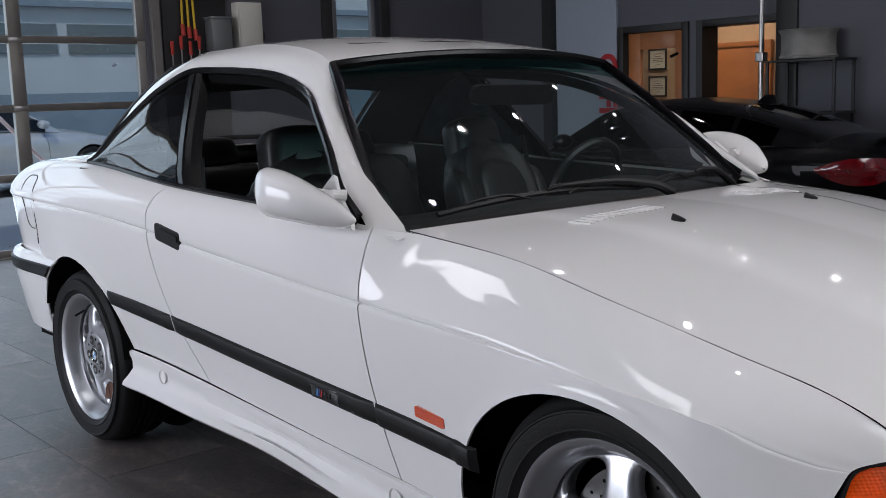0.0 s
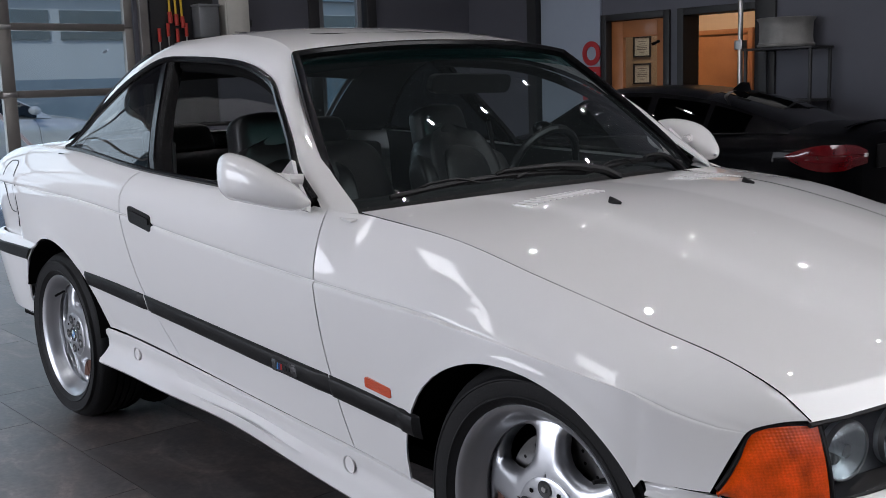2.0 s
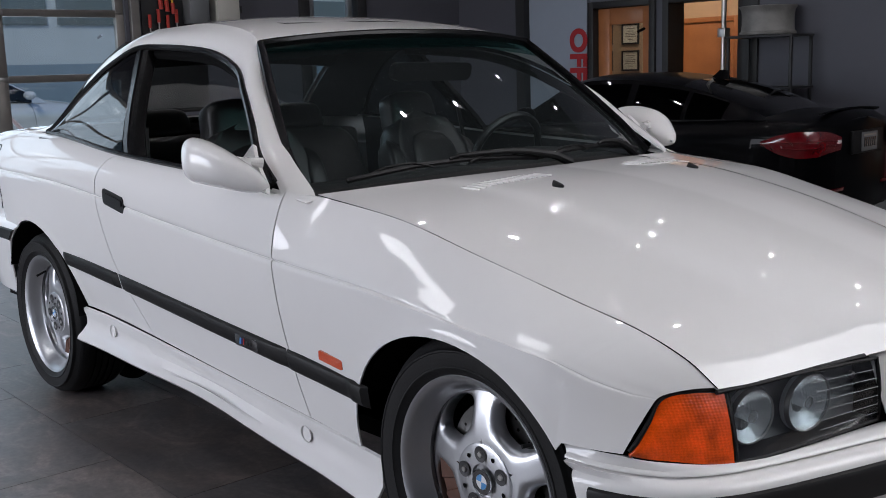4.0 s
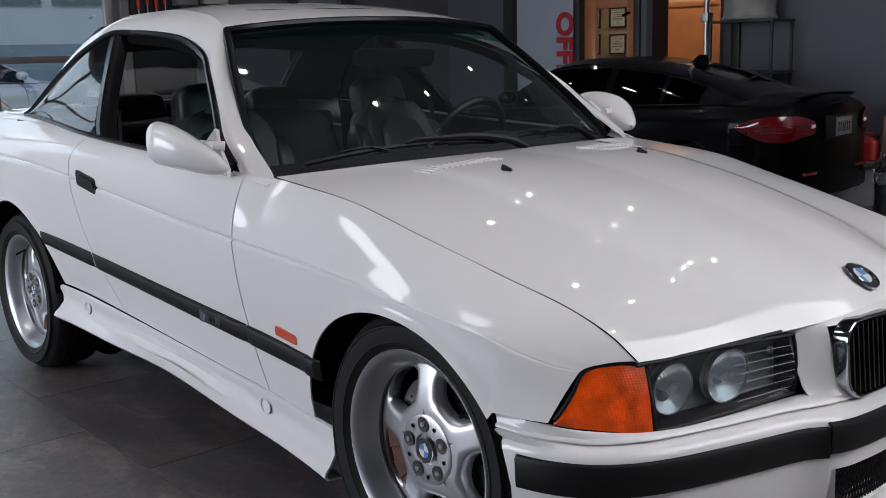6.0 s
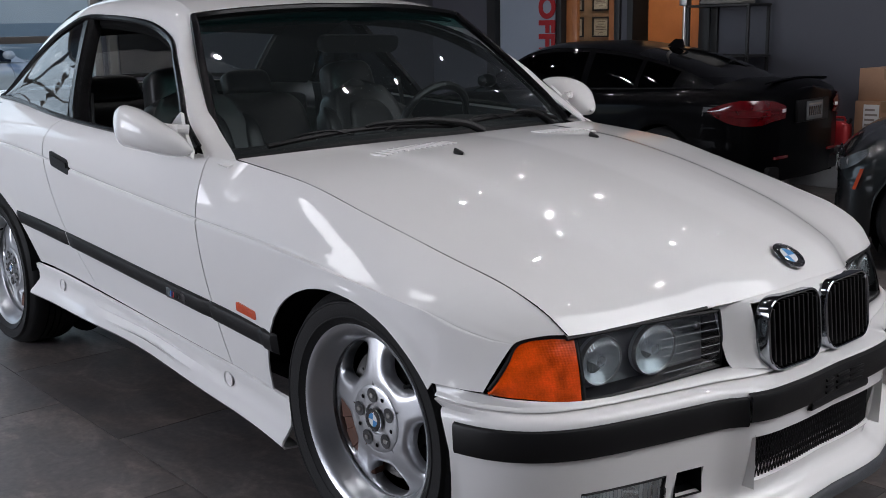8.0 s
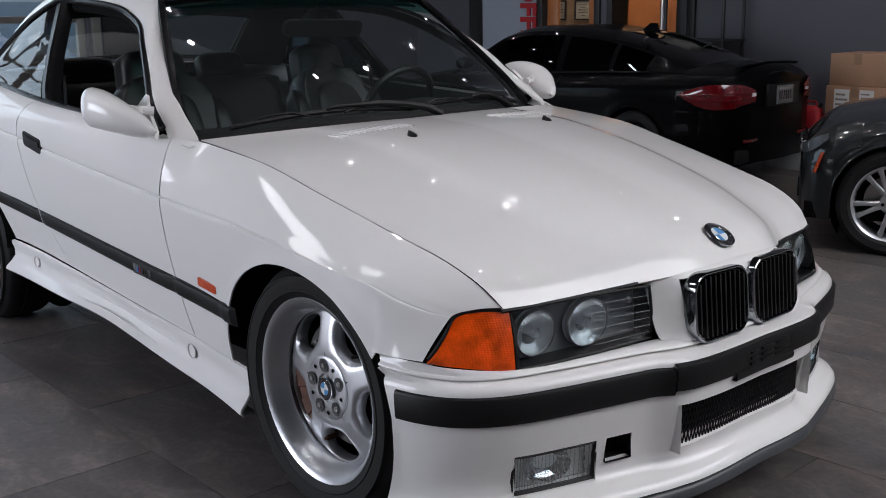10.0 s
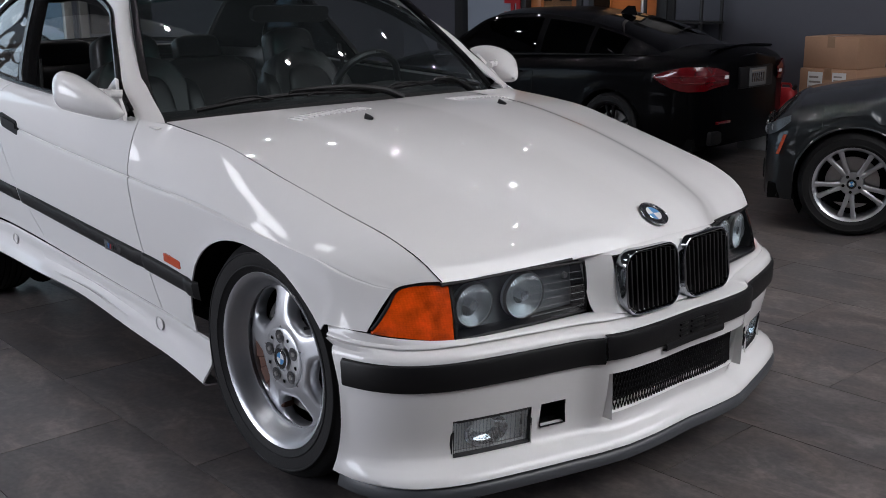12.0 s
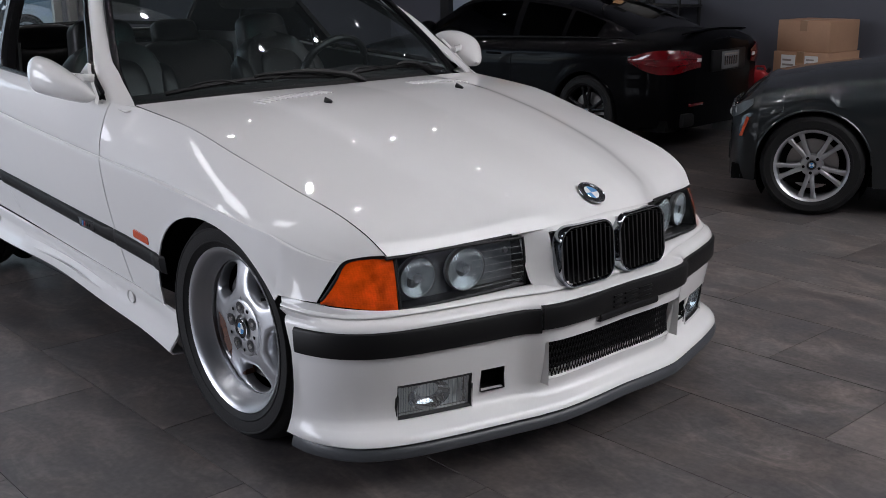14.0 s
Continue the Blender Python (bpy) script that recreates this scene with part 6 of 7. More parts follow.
# ---- cabin ----
def seat(parent, y, x, full=True):
    root = new("front_seat" if full else "rear_seat")
    root.parent = parent
    root["label"] = "black leather sports seat with tall backrest" if full else "black leather rear seat"

    def pad(name, c, size, tilt, taper=0.85, bol=0.0):
        rows = []
        for i in range(17):
            v = -1 + 2 * i / 16
            row = []
            for k in range(28):
                q = 2 * math.pi * k / 28
                ex = 0.45
                cx, sy = math.copysign(abs(math.cos(q)) ** ex, math.cos(q)), math.copysign(abs(math.sin(q)) ** ex, math.sin(q))
                rr = max(0.02, 1 - abs(v) ** 6) ** 0.5
                wy = size[1] / 2 * (1 + (taper - 1) * (v + 1) / 2) * rr
                dx = size[0] / 2 * rr * cx
                if cx > 0:
                    dx += bol * abs(sy) ** 3
                row.append(Matrix.Translation(c) @ Matrix.Rotation(radians(tilt), 4, "Y") @ Vector((dx, wy * sy, size[2] / 2 * v)))
            rows.append(row)
        return part(name, grid(rows, close_u=True), LEATHER, root)

    if full:
        back = pad("backrest", (x - 0.17, y, 0.72), (0.15, 0.50, 0.60), -16, 0.70, 0.045)
        pad("backrest_panel", (x - 0.115, y, 0.74), (0.08, 0.30, 0.44), -16, 0.8)
        pad("headrest", (x - 0.262, y, 1.005), (0.11, 0.285, 0.19), -14, 0.86)
        pad("seat_cushion", (x + 0.12, y, 0.45), (0.50, 0.50, 0.16), -4, 1.0)
        for side in (-1, 1):
            pad("bolster", (x + 0.12, y + side * 0.22, 0.50), (0.48, 0.10, 0.14), -4, 0.8)
            pad("back_bolster", (x - 0.12, y + side * 0.205, 0.70), (0.12, 0.09, 0.46), -16, 0.8)
        bm = bmesh.new()
        for side in (-1, 1):
            add_tube(bm, [(x - 0.19, y + side * 0.10, 0.55), (x - 0.26, y + side * 0.085, 0.93)], 0.002, 4)
        part("seam", bm, TRIM, root)
    else:
        pad("backrest", (x - 0.13, y, 0.74), (0.14, 0.56, 0.46), -22, 0.9, 0.02)
        pad("headrest", (x - 0.225, y, 0.99), (0.10, 0.27, 0.13), -20, 0.9)
        pad("seat_cushion", (x + 0.14, y, 0.48), (0.48, 0.56, 0.16), -6, 1.0)


for y in (-0.375, 0.375):
    seat(coupe, y, -1.38)
    seat(coupe, y * 0.82, -2.16, False)
# dashboard
rows = []
for dx, z in ((0.16, 0.82), (0.10, 0.868), (0.0, 0.880), (-0.12, 0.872), (-0.17, 0.845), (-0.19, 0.76), (-0.14, 0.62), (0.10, 0.55)):
    rows.append([(-0.82 + dx + 0.10 * (1 - b * b), 0.69 * b, z + 0.008 * math.cos(3 * b)) for b in (-1 + k / 12 for k in range(25))])
shell("dashboard", rows, DASH, coupe, t=0.01, out=(-0.5, 0, 1))
rows = []
for dx, z in ((0.09, 0.87), (0.03, 0.905), (-0.08, 0.905), (-0.12, 0.87)):
    rows.append([(-0.86 + dx, 0.375 + 0.20 * b, z - 0.03 * b * b) for b in (-1 + k / 6 for k in range(13))])
shell("instrument_hood", rows, DASH, coupe, t=0.01, out=(0, 0, 1))
wheel_m = Matrix.Translation((-1.075, 0.375, 0.835)) @ Matrix.Rotation(radians(-68), 4, "Y")
bm = bmesh.new()
add_tube(bm, [wheel_m @ Vector((0.185 * math.cos(q), 0.185 * math.sin(q), 0)) for q in (2 * math.pi * k / 40 for k in range(41))], 0.015, 8)
steer = part("steering_wheel", bm, LEATHER, coupe, "black leather steering wheel")
bm = bmesh.new()
add_box(bm, (-0.06, -0.07, -0.03), (0.06, 0.07, 0.005), wheel_m, 0.012)
for a, b in (((0, 0.06), (0, 0.18)), ((0, -0.06), (0, -0.18)), ((-0.05, 0.03), (-0.16, 0.07)), ((-0.05, -0.03), (-0.16, -0.07))):
    add_tube(bm, [wheel_m @ Vector((*a, -0.01)), wheel_m @ Vector((*b, 0))], 0.012, 6)
part("steering_hub", bm, LEATHER, steer)
part("steering_column", tube([(-1.06, 0.375, 0.83), (-0.78, 0.375, 0.72)], 0.03, 12), DASH, steer)
# rear view mirror
bm = bmesh.new()
outline(bm, rounded(0.25, 0.062, 0.022), 0.028)
rvm = part("rear_view_mirror", bm, TRIM, coupe, "black rear-view mirror")
rvm.matrix_world = Matrix.Translation((-1.005, -0.02, 1.160)) @ Matrix.Diagonal((1, 1.3, 0.9, 1)) @ Matrix.Rotation(radians(90), 4, "Z") @ Matrix.Rotation(radians(8), 4, "X")
part("mirror_stalk", tube([(-1.02, 0.0, 1.172), (-1.035, 0.0, 1.215), (-1.07, 0.0, 1.245)], [0.014, 0.012, 0.018], 10), TRIM, rvm)
# cabin floor, door cards, roof lining, parcel shelf, centre console
bm = bmesh.new()
add_box(bm, (-2.6, -0.70, 0.27), (-0.70, 0.70, 0.29))
add_box(bm, (-2.66, -0.66, 0.29), (-2.36, 0.66, 0.935), bevel=0.02)
add_box(bm, (-0.70, -0.68, 0.27), (-0.66, 0.68, 0.82))
part("cabin_tub", bm, CARPET, coupe)
part("centre_console", box((-1.75, -0.09, 0.29), (-0.85, 0.09, 0.60), 0.02), DASH, coupe)
for s in (-1, 1):
    rows = [[(x, s * (0.70 + 0.05 * u), 0.32 + (top_z(x) - 0.33) * u) for x in stations(-2.4, -0.70, 16)] for u in (0, 0.3, 0.6, 0.9, 1)]
    shell("door_card", rows, LEATHER, coupe, t=0.03, out=(0, -s, 0))
    # belts on the middle pillars
    part("belt", tube([(-1.66, s * 0.70, 1.02), (-1.64, s * 0.705, 0.80), (-1.60, s * 0.70, 0.45)], 0.010, 6), TRIM, coupe)
    rows = []
    for u in (0, 0.5, 1):
        rows.append([(lambda p, c: (p.x + (c.x - p.x) * u, s * ((p.y - 0.02) + (c.y - p.y) * u), p.z - 0.02 + (c.z - p.z) * u))(drip_c(t), crest_c(t)) for t in (6.2 + 5.4 * k / 14 for k in range(15))])
    shell("rear_pillar_lining", rows, DASH, coupe, t=0.004, out=(0, -s, -0.4))
rows = [[(x, y * 1.0, z - 0.03) for x, y, z in [(crest_c(t).x, crest_c(t).y * b, crest_c(t).z + 0.02 * (1 - b * b)) for b in (-1 + k / 6 for k in range(13))]] for t in (4.1 + 4.4 * i / 12 for i in range(13))]
shell("roof_lining", rows, DASH, coupe, t=0.006, out=(0, 0, -1))

# the body is drawn out from its working plan to the true wheelbase and width, alike on both sides
LONG = (-0.0970, 0.0279, -0.1306, -0.0986, 0.0225, -0.0685, 0.1172, 0.0279, 0.0708, 0.0433, 0.0058, 0.0443, 0.1183, 0.1764, 0.0066, -0.0455)
WIDE = (-0.0193, 0.0405, 0.0802, 0.0080, 0.0009, 0.0239, -0.1897, 0.0284, 0.0021, -0.1456, -0.1836)
HIGH = (-0.0023, -0.0004, -0.0175, 0.0306, 0.0004, -0.0186, 0.0472, -0.0050, 0.0303, 0.0197, 0.0004, 0.0074, 0.0227, -0.0348, -0.0038, -0.0180)

RIDE = 0.03


def proportion(p):
    x, w = p.x + 1.2, abs(p.y)
    y, z = w - 0.6, p.z - 0.7
    full = (1, x, y, z, x * x, y * y, z * z, x * y, x * z, y * z, x**3, x * x * z, x * z * z, z**3, x * x * y, x * y * y)
    wide = (1, x, y, z, x * x, x * z, y * z, z * z, x**3, x * y, y * y)
    dy = w * sum(a * b for a, b in zip(WIDE, wide))
    aft = min(1, max(0, (-0.75 - p.x) / 0.85))
    dx = 0.068 * aft * aft * (3 - 2 * aft)
    cabin = min(1, max(0, (p.z - 0.86) / 0.12))
    dy += 0.035 * w * cabin * cabin * (3 - 2 * cabin)
    return Vector((p.x + dx + sum(a * b for a, b in zip(LONG, full)), p.y + math.copysign(dy, p.y), p.z + RIDE + sum(a * b for a, b in zip(HIGH, full))))


wheels = [ob for ob in coupe.children if ob.name.startswith("wheel") and ob.type == "EMPTY"]
turning = {o for w in wheels for o in w.children_recursive}
for ob in coupe.children_recursive:
    if ob.type == "MESH" and ob not in turning and ob.name.startswith(("mirror_housing", "mirror_arm", "mirror_hinge")):
        foot = Vector((-0.70, 0.80, 0.90))
        step = proportion(foot) - foot
        for v in ob.data.vertices:
            v.co += Vector((step.x, math.copysign(step.y, v.co.y), step.z))
    elif ob.type == "MESH" and ob not in turning:
        put, back = ob.matrix_world.copy(), ob.matrix_world.inverted()
        for v in ob.data.vertices:
            v.co = back @ proportion(put @ v.co)

# ---- two modern cars behind ----
def spoked_wheel(parent, m, r_tyre, rim_mat, double=True):
    wheel = new("wheel")
    wheel.parent = parent
    k = r_tyre / 0.33
    M = m @ Matrix.Diagonal((k, k, k, 1))
    part("tyre", tyre_bm(0.33, 0.23, 0.236, 72), RUBBER, wheel).matrix_world = M
    part("rim", revolve([(0.21, 0.10), (0.215, 0.0), (0.212, -0.06), (0.218, -0.085), (0.228, -0.098), (0.238, -0.104), (0.2415, -0.100), (0.240, -0.09)], 72), rim_mat, wheel).matrix_world = M
    # dark disc added behind the spokes in place of shade
    part("barrel_back", revolve([(0.03, 0.02), (0.21, 0.03)], 40), DARK, wheel).matrix_world = M
    part("brake_disc", revolve([(0.05, -0.01), (0.165, -0.01), (0.165, 0.01)], 48), STEEL, wheel).matrix_world = M
    for a in range(5):
        for off in ((-0.19, 0.19) if double else (0.0,)):
            q = radians(72 * a + 90)
            u0, u1 = q + off * 0.55, q + off
            p0, p1 = Vector((0.055 * math.cos(u0), 0, 0.055 * math.sin(u0))), Vector((0.222 * math.cos(u1), 0, 0.222 * math.sin(u1)))
            d = (p1 - p0).normalized()
            n = Vector((-d.z, 0, d.x))
            rows = []
            for t, w, y in ((0, 0.020, -0.066), (0.3, 0.0145, -0.074), (0.7, 0.0135, -0.082), (1.0, 0.019, -0.088)):
                p = p0.lerp(p1, t)
                rows.append([p + n * (w * c) + Vector((0, y + dy, 0)) for c, dy in ((-1, 0.03), (-1, 0.003), (-0.7, -0.002), (0, -0.004), (0.7, -0.002), (1, 0.003), (1, 0.03))])
            part("spoke", grid(rows), rim_mat, wheel).matrix_world = M
    part("hub", revolve([(0.0001, -0.060), (0.03, -0.064), (0.034, -0.072), (0.068, -0.072), (0.074, -0.062), (0.075, -0.04)], 40), rim_mat, wheel).matrix_world = M
    for a in range(5):
        part("wheel_bolt", revolve([(0.0001, -0.074), (0.009, -0.074), (0.011, -0.071)], 12), DARK, wheel).matrix_world = M @ Matrix.Rotation(radians(72 * a + 54), 4, "Y") @ Matrix.Translation((0.052, 0, 0))
    roundel(wheel, M @ Matrix.Translation((0, -0.071, 0)) @ Matrix.Rotation(radians(90), 4, "X"), 0.030)
    return wheel


def modern_car(name, label, paint, m, rim_mat, coupe_tail=True):
    car = thing(name, label, "car")
    FA, RA, WR = 1.40, -1.41, 0.33
    w = interp([(-2.36, 0.50), (-2.34, 0.62), (-2.30, 0.73), (-2.2, 0.825), (-2.05, 0.878), (-1.8, 0.905), (-1.41, 0.912), (-0.6, 0.895), (0.4, 0.895), (1.4, 0.905), (1.75, 0.89), (2.0, 0.84), (2.15, 0.76), (2.25, 0.62), (2.30, 0.45)])
    zs = interp([(-2.36, 0.93), (-2.2, 0.96), (-1.8, 0.975), (-1.0, 0.955), (0.2, 0.915), (0.9, 0.885), (1.4, 0.845), (1.8, 0.775), (2.1, 0.69), (2.3, 0.61)])
    zt = interp([(-2.36, 0.985), (-2.30, 1.045), (-2.2, 1.052), (-1.75, 1.05), (-1.0, 1.02), (0.2, 0.99), (0.85, 0.985), (1.3, 0.935), (1.8, 0.845), (2.1, 0.755), (2.3, 0.655)])

    def low(x):
        z = 0.20
        for cx in (FA, RA):
            q = 0.365**2 - (x - cx) ** 2
            if q > 0:
                z = max(z, WR + math.sqrt(q))
        if x < -2.0:
            z = 0.24
        return z

    xs = sorted({round(-2.36 + 4.66 * k / 80, 4) for k in range(81)} | {round(c + 0.365 * math.cos(radians(q)), 4) for c in (FA, RA) for q in range(3, 180, 9)} | {c + d for c in (FA, RA) for d in (-0.3455, 0.3455)})

    def sect(x, s):
        W, S, T, L = w(x), zs(x), zt(x), low(x)
        tuck = lambda z: W * (1 - 0.10 * max(0, (0.5 - z) / 0.4) ** 1.6)
        zm = max(0.52, L + 0.03)
        pts = []
        for k in range(6):
            z = L + (zm - L) * k / 5
            pts.append((tuck(z), z))
        zk = S - 0.13 if S - 0.13 > zm + 0.02 else (zm + S) / 2
        for k in range(1, 5):
            z = zm + (zk - zm) * k / 4
            pts.append((W * (1 - 0.012 * k / 4) + (0.006 if k == 3 else 0), z))
        for k in range(1, 6):
            q = k / 5
            pts.append((W * (0.988 - 0.115 * q**1.8), zk + (S - zk) * q))
        for k in range(1, 9):
            q = k / 8
            pts.append((W * 0.873 * (1 - q), S + (T - S) * (1 - (1 - q) ** 2.2)))
        return [(x, s * y, z) for y, z in pts]

    for s in (-1, 1):
        shell("body_side", [list(r) for r in zip(*[sect(x, s) for x in xs])], paint, car, t=0.004, out=(0, s, 0.4), angle=40)
        for cx in (FA, RA):
            part("wheel_well", grid([[(cx + 0.37 * math.cos(radians(q)), s * y, WR + 0.37 * math.sin(radians(q))) for y in (0.87, 0.55)] for q in range(-35, 216, 10)]), DARK, car)
            part("wheel_well_wall", disc(0.37, 0), DARK, car).matrix_world = Matrix.Translation((cx, s * 0.55, WR))
            part("arch_lip", tube([(cx + 0.366 * math.cos(radians(q)), s * (w(cx) * (1 - 0.1 * max(0, (0.5 - (WR + 0.366 * math.sin(radians(q)))) / 0.4) ** 1.6) - 0.004), WR + 0.366 * math.sin(radians(q))) for q in range(0, 181, 8)], 0.008, 6), paint, car)
    # nose and tail caps
    for x, sg in ((-2.36, -1), (2.30, 1)):
        a, b = sect(x, -1), sect(x, 1)
        rows = [[Vector(p).lerp(Vector(q), k / 8) + Vector((sg * 0.05 * math.sin(math.pi * k / 8), 0, 0)) for k in range(9)] for p, q in zip(a, b)]
        shell("tail_panel" if sg < 0 else "nose_panel", rows, paint, car, t=0.004, out=(sg, 0, 0))
    # cabin
    zr = interp([(-1.85, 1.035), (-1.6, 1.14), (-1.2, 1.262), (-0.8, 1.335), (-0.3, 1.375), (0.0, 1.372), (0.3, 1.33), (0.62, 1.18), (0.95, 0.985)])
    yr = interp([(-1.85, 0.62), (-1.4, 0.60), (-0.8, 0.575), (0.0, 0.575), (0.5, 0.61), (0.95, 0.72)])
    cx_ = [-1.85 + 2.8 * k / 44 for k in range(45)]
    rows = []
    for x in cx_:
        Z, Y = zr(x), yr(x)
        edge = max(Z - 0.055, zs(x) + 0.01)
        row = [(x, Y * b, edge + (Z - edge) * (1 - abs(b) ** 4)) for b in (-1 + k / 10 for k in range(21))]
        rows.append(row)
    shell("roof", rows[14:34], paint, car, t=0.006, out=(0, 0, 1))
    part("rear_window", grid(rows[:15]), PRIVACY, car)
    part("windscreen", grid(rows[33:]), PRIVACY, car)
    for s in (-1, 1):
        def belt(x):
            return Vector((x, s * w(x) * 0.862, zs(x) + 0.012))

        def rail(x):
            return Vector((x, s * yr(x), max(zr(x) - 0.055, zs(x) + 0.012)))

        sheet = [[belt(x).lerp(rail(x), u) + Vector((0, s * 0.02 * math.sin(math.pi * u), 0)) for x in cx_] for u in (0, 0.25, 0.5, 0.75, 1)]
        shell("cabin_side", sheet, paint, car, t=0.004, out=(0, s, 0.2))
        for xa, xb in (((-0.42, 0.72), (-1.04, -0.50), (-1.46, -1.09)) if coupe_tail else ((-0.20, 0.72), (-1.20, -0.28))):
            rr = []
            for u in (0.06, 0.3, 0.55, 0.75, 0.90):
                row = []
                for k in range(15):
                    x = xa + (xb - xa) * k / 14
                    p = belt(x).lerp(rail(x), u) + Vector((0, s * (0.02 * math.sin(math.pi * u) + 0.005), 0))
                    row.append(p)
                rr.append(row)
            part("side_window", grid(rr), PRIVACY, car)
        bm = bmesh.new()
        add_tube(bm, [belt(x) + Vector((0, s * 0.01, 0.004)) for x in (-1.5 + 2.2 * k / 20 for k in range(21))], 0.006, 6)
        part("window_trim", bm, TRIM, car)
        # door joint and handle
        for xd in (0.72, -0.46):
            bm = bmesh.new()
            pts = [sect(xd - 0.06 * k / 14, s)[k] for k in range(2, 15)]
            add_tube(bm, [Vector(p) + Vector((0, s * 0.001, 0)) for p in pts], 0.003, 4)
            part("door_joint", bm, DARK, car)
        part("door_handle", tube([(-0.36, s * (w(-0.3) * 0.985), 0.80), (-0.33, s * (w(-0.3) + 0.02), 0.805), (-0.20, s * (w(-0.2) + 0.02), 0.805), (-0.17, s * (w(-0.2) * 0.985), 0.80)], 0.010, 8), paint, car)
        # mirror
        mir = part("door_mirror", revolve([(0.0001, -0.09), (0.05, -0.075), (0.075, -0.03), (0.078, 0.03), (0.06, 0.075), (0.0001, 0.09)], 24), paint, car)
        mir.matrix_world = Matrix.Translation((0.60, s * 0.95, 1.02)) @ Matrix.Diagonal((1.0, 1.15, 0.85, 1))
        part("mirror_arm", tube([(0.62, s * 0.80, 0.94), (0.61, s * 0.90, 0.98)], 0.02, 8), paint, mir)
        # tail lamp
        tl = by_index([(-1.90, 0.906, 0), (-2.07, 0.882, 0), (-2.2, 0.832, 0), (-2.305, 0.735, 0), (-2.35, 0.62, 0), (-2.385, 0.46, 0)])
        zlo, zhi = interp([(0, 0.80), (1, 0.725), (2, 0.70), (3, 0.705), (4, 0.73), (5, 0.75)]), interp([(0, 0.83), (1, 0.885), (2, 0.905), (3, 0.905), (4, 0.895), (5, 0.85)])
        rr = []
        for u in (0, 0.12, 0.3, 0.5, 0.7, 0.88, 1):
            rr.append([(tl(5 * k / 24).x - (0.012 * math.sin(math.pi * u) if k > 8 else 0), s * (tl(5 * k / 24).y + 0.012 * math.sin(math.pi * u)), zlo(5 * k / 24) + (zhi(5 * k / 24) - zlo(5 * k / 24)) * u) for k in range(25)])
        lamp = shell("tail_lamp", rr, RED, car, "red wrap-round tail lamp", t=0.01, out=(-0.7, s * 0.7, 0))
        for u in (0.35, 0.62):
            bm = bmesh.new()
            add_tube(bm, [(tl(t).x - 0.012, s * (tl(t).y + 0.012), zlo(t) + (zhi(t) - zlo(t)) * u) for t in (0.9 + 3.9 * k / 14 for k in range(15))], 0.007, 6)
            part("light_bar", bm, RED, lamp)
        part("reverse_lamp", box((-2.397, min(s * 0.47, s * 0.53), 0.80), (-2.380, max(s * 0.47, s * 0.53), 0.83), 0.004), EWHITE, lamp)
        # bumper reflector, exhaust
        part("bumper_reflector", box((-2.385, min(s * 0.38, s * 0.60), 0.42), (-2.355, max(s * 0.38, s * 0.60), 0.445), 0.004), RED, car)
        part("exhaust_tip", revolve([(0.036, 0.0), (0.040, 0.002), (0.041, 0.10), (0.033, 0.10), (0.033, 0.0)], 24), CHROME, car).matrix_world = Matrix.Translation((-2.35, s * 0.52, 0.285)) @ Matrix.Rotation(radians(-90), 4, "Z")
        # headlamp
        hl = by_index([(1.86, 0.872, 0), (2.02, 0.83, 0), (2.16, 0.745, 0), (2.25, 0.615, 0), (2.30, 0.47, 0), (2.335, 0.28, 0)])
        zlo2, zhi2 = interp([(0, 0.715), (1, 0.655), (2, 0.615), (3, 0.595), (4, 0.59), (5, 0.60)]), interp([(0, 0.755), (1, 0.725), (2, 0.69), (3, 0.665), (4, 0.65), (5, 0.64)])
        rr = [[(hl(5 * k / 20).x + 0.006, s * (hl(5 * k / 20).y + 0.008), zlo2(5 * k / 20) + (zhi2(5 * k / 20) - zlo2(5 * k / 20)) * u) for k in range(21)] for u in (0, 0.25, 0.5, 0.75, 1)]
        hlamp = shell("headlamp", [[(x - 0.012, y - s * 0.01, z) for x, y, z in r] for r in rr], GREYMETAL, car, "swept-back headlamp", t=0.004, out=(0.7, s * 0.7, 0))
        cov = part("lamp_cover", grid(rr), LAMPGLASS, hlamp)
        cov.visible_shadow = False
        for t in (1.7, 3.1):
            part("ring_lamp", revolve([(0.026, 0), (0.032, -0.008), (0.038, 0)], 28), EWHITE, hlamp).matrix_world = Matrix.Translation((hl(t).x - 0.03, s * (hl(t).y - 0.03), (zlo2(t) + zhi2(t)) / 2)) @ Matrix.Rotation(radians(90 - s * 40), 4, "Z")
        # side marker
        if not coupe_tail:
            rr = [[(1.90 + 0.10 * u + 0.05 * v, s * (0.867 - 0.009 * u - 0.014 * v), 0.63 - 0.13 * u) for v in (0, 0.5, 1)] for u in (1, 0.75, 0.5, 0.25, 0)]
            shell("side_marker", rr, AMBERM, car, "orange slanting side marker", t=0.008, out=(0, s, 0))
        else:
            bm = bmesh.new()
            outline(bm, [(1.80, 0.545), (1.84, 0.545), (1.925, 0.675), (1.895, 0.675)], 0.010)
            mk = part("side_marker", bm, AMBERM, car, "orange slanting side marker")
            mk.matrix_world = Matrix.Translation((0, s * 0.903 - 0.005, 0)) @ Matrix.Rotation(radians(-s * 3), 4, "Z")
        # kidney
        kid = part("kidney_grille", grid([[(2.345 + dx, s * (0.13 + x), 0.60 + z) for x, z in rounded(0.22 + g, 0.13 + g, 0.03)] for dx, g in ((-0.02, 0.012), (0.004, 0.006), (0.004, -0.008), (-0.02, -0.012))], close_u=True), CHROME, car)
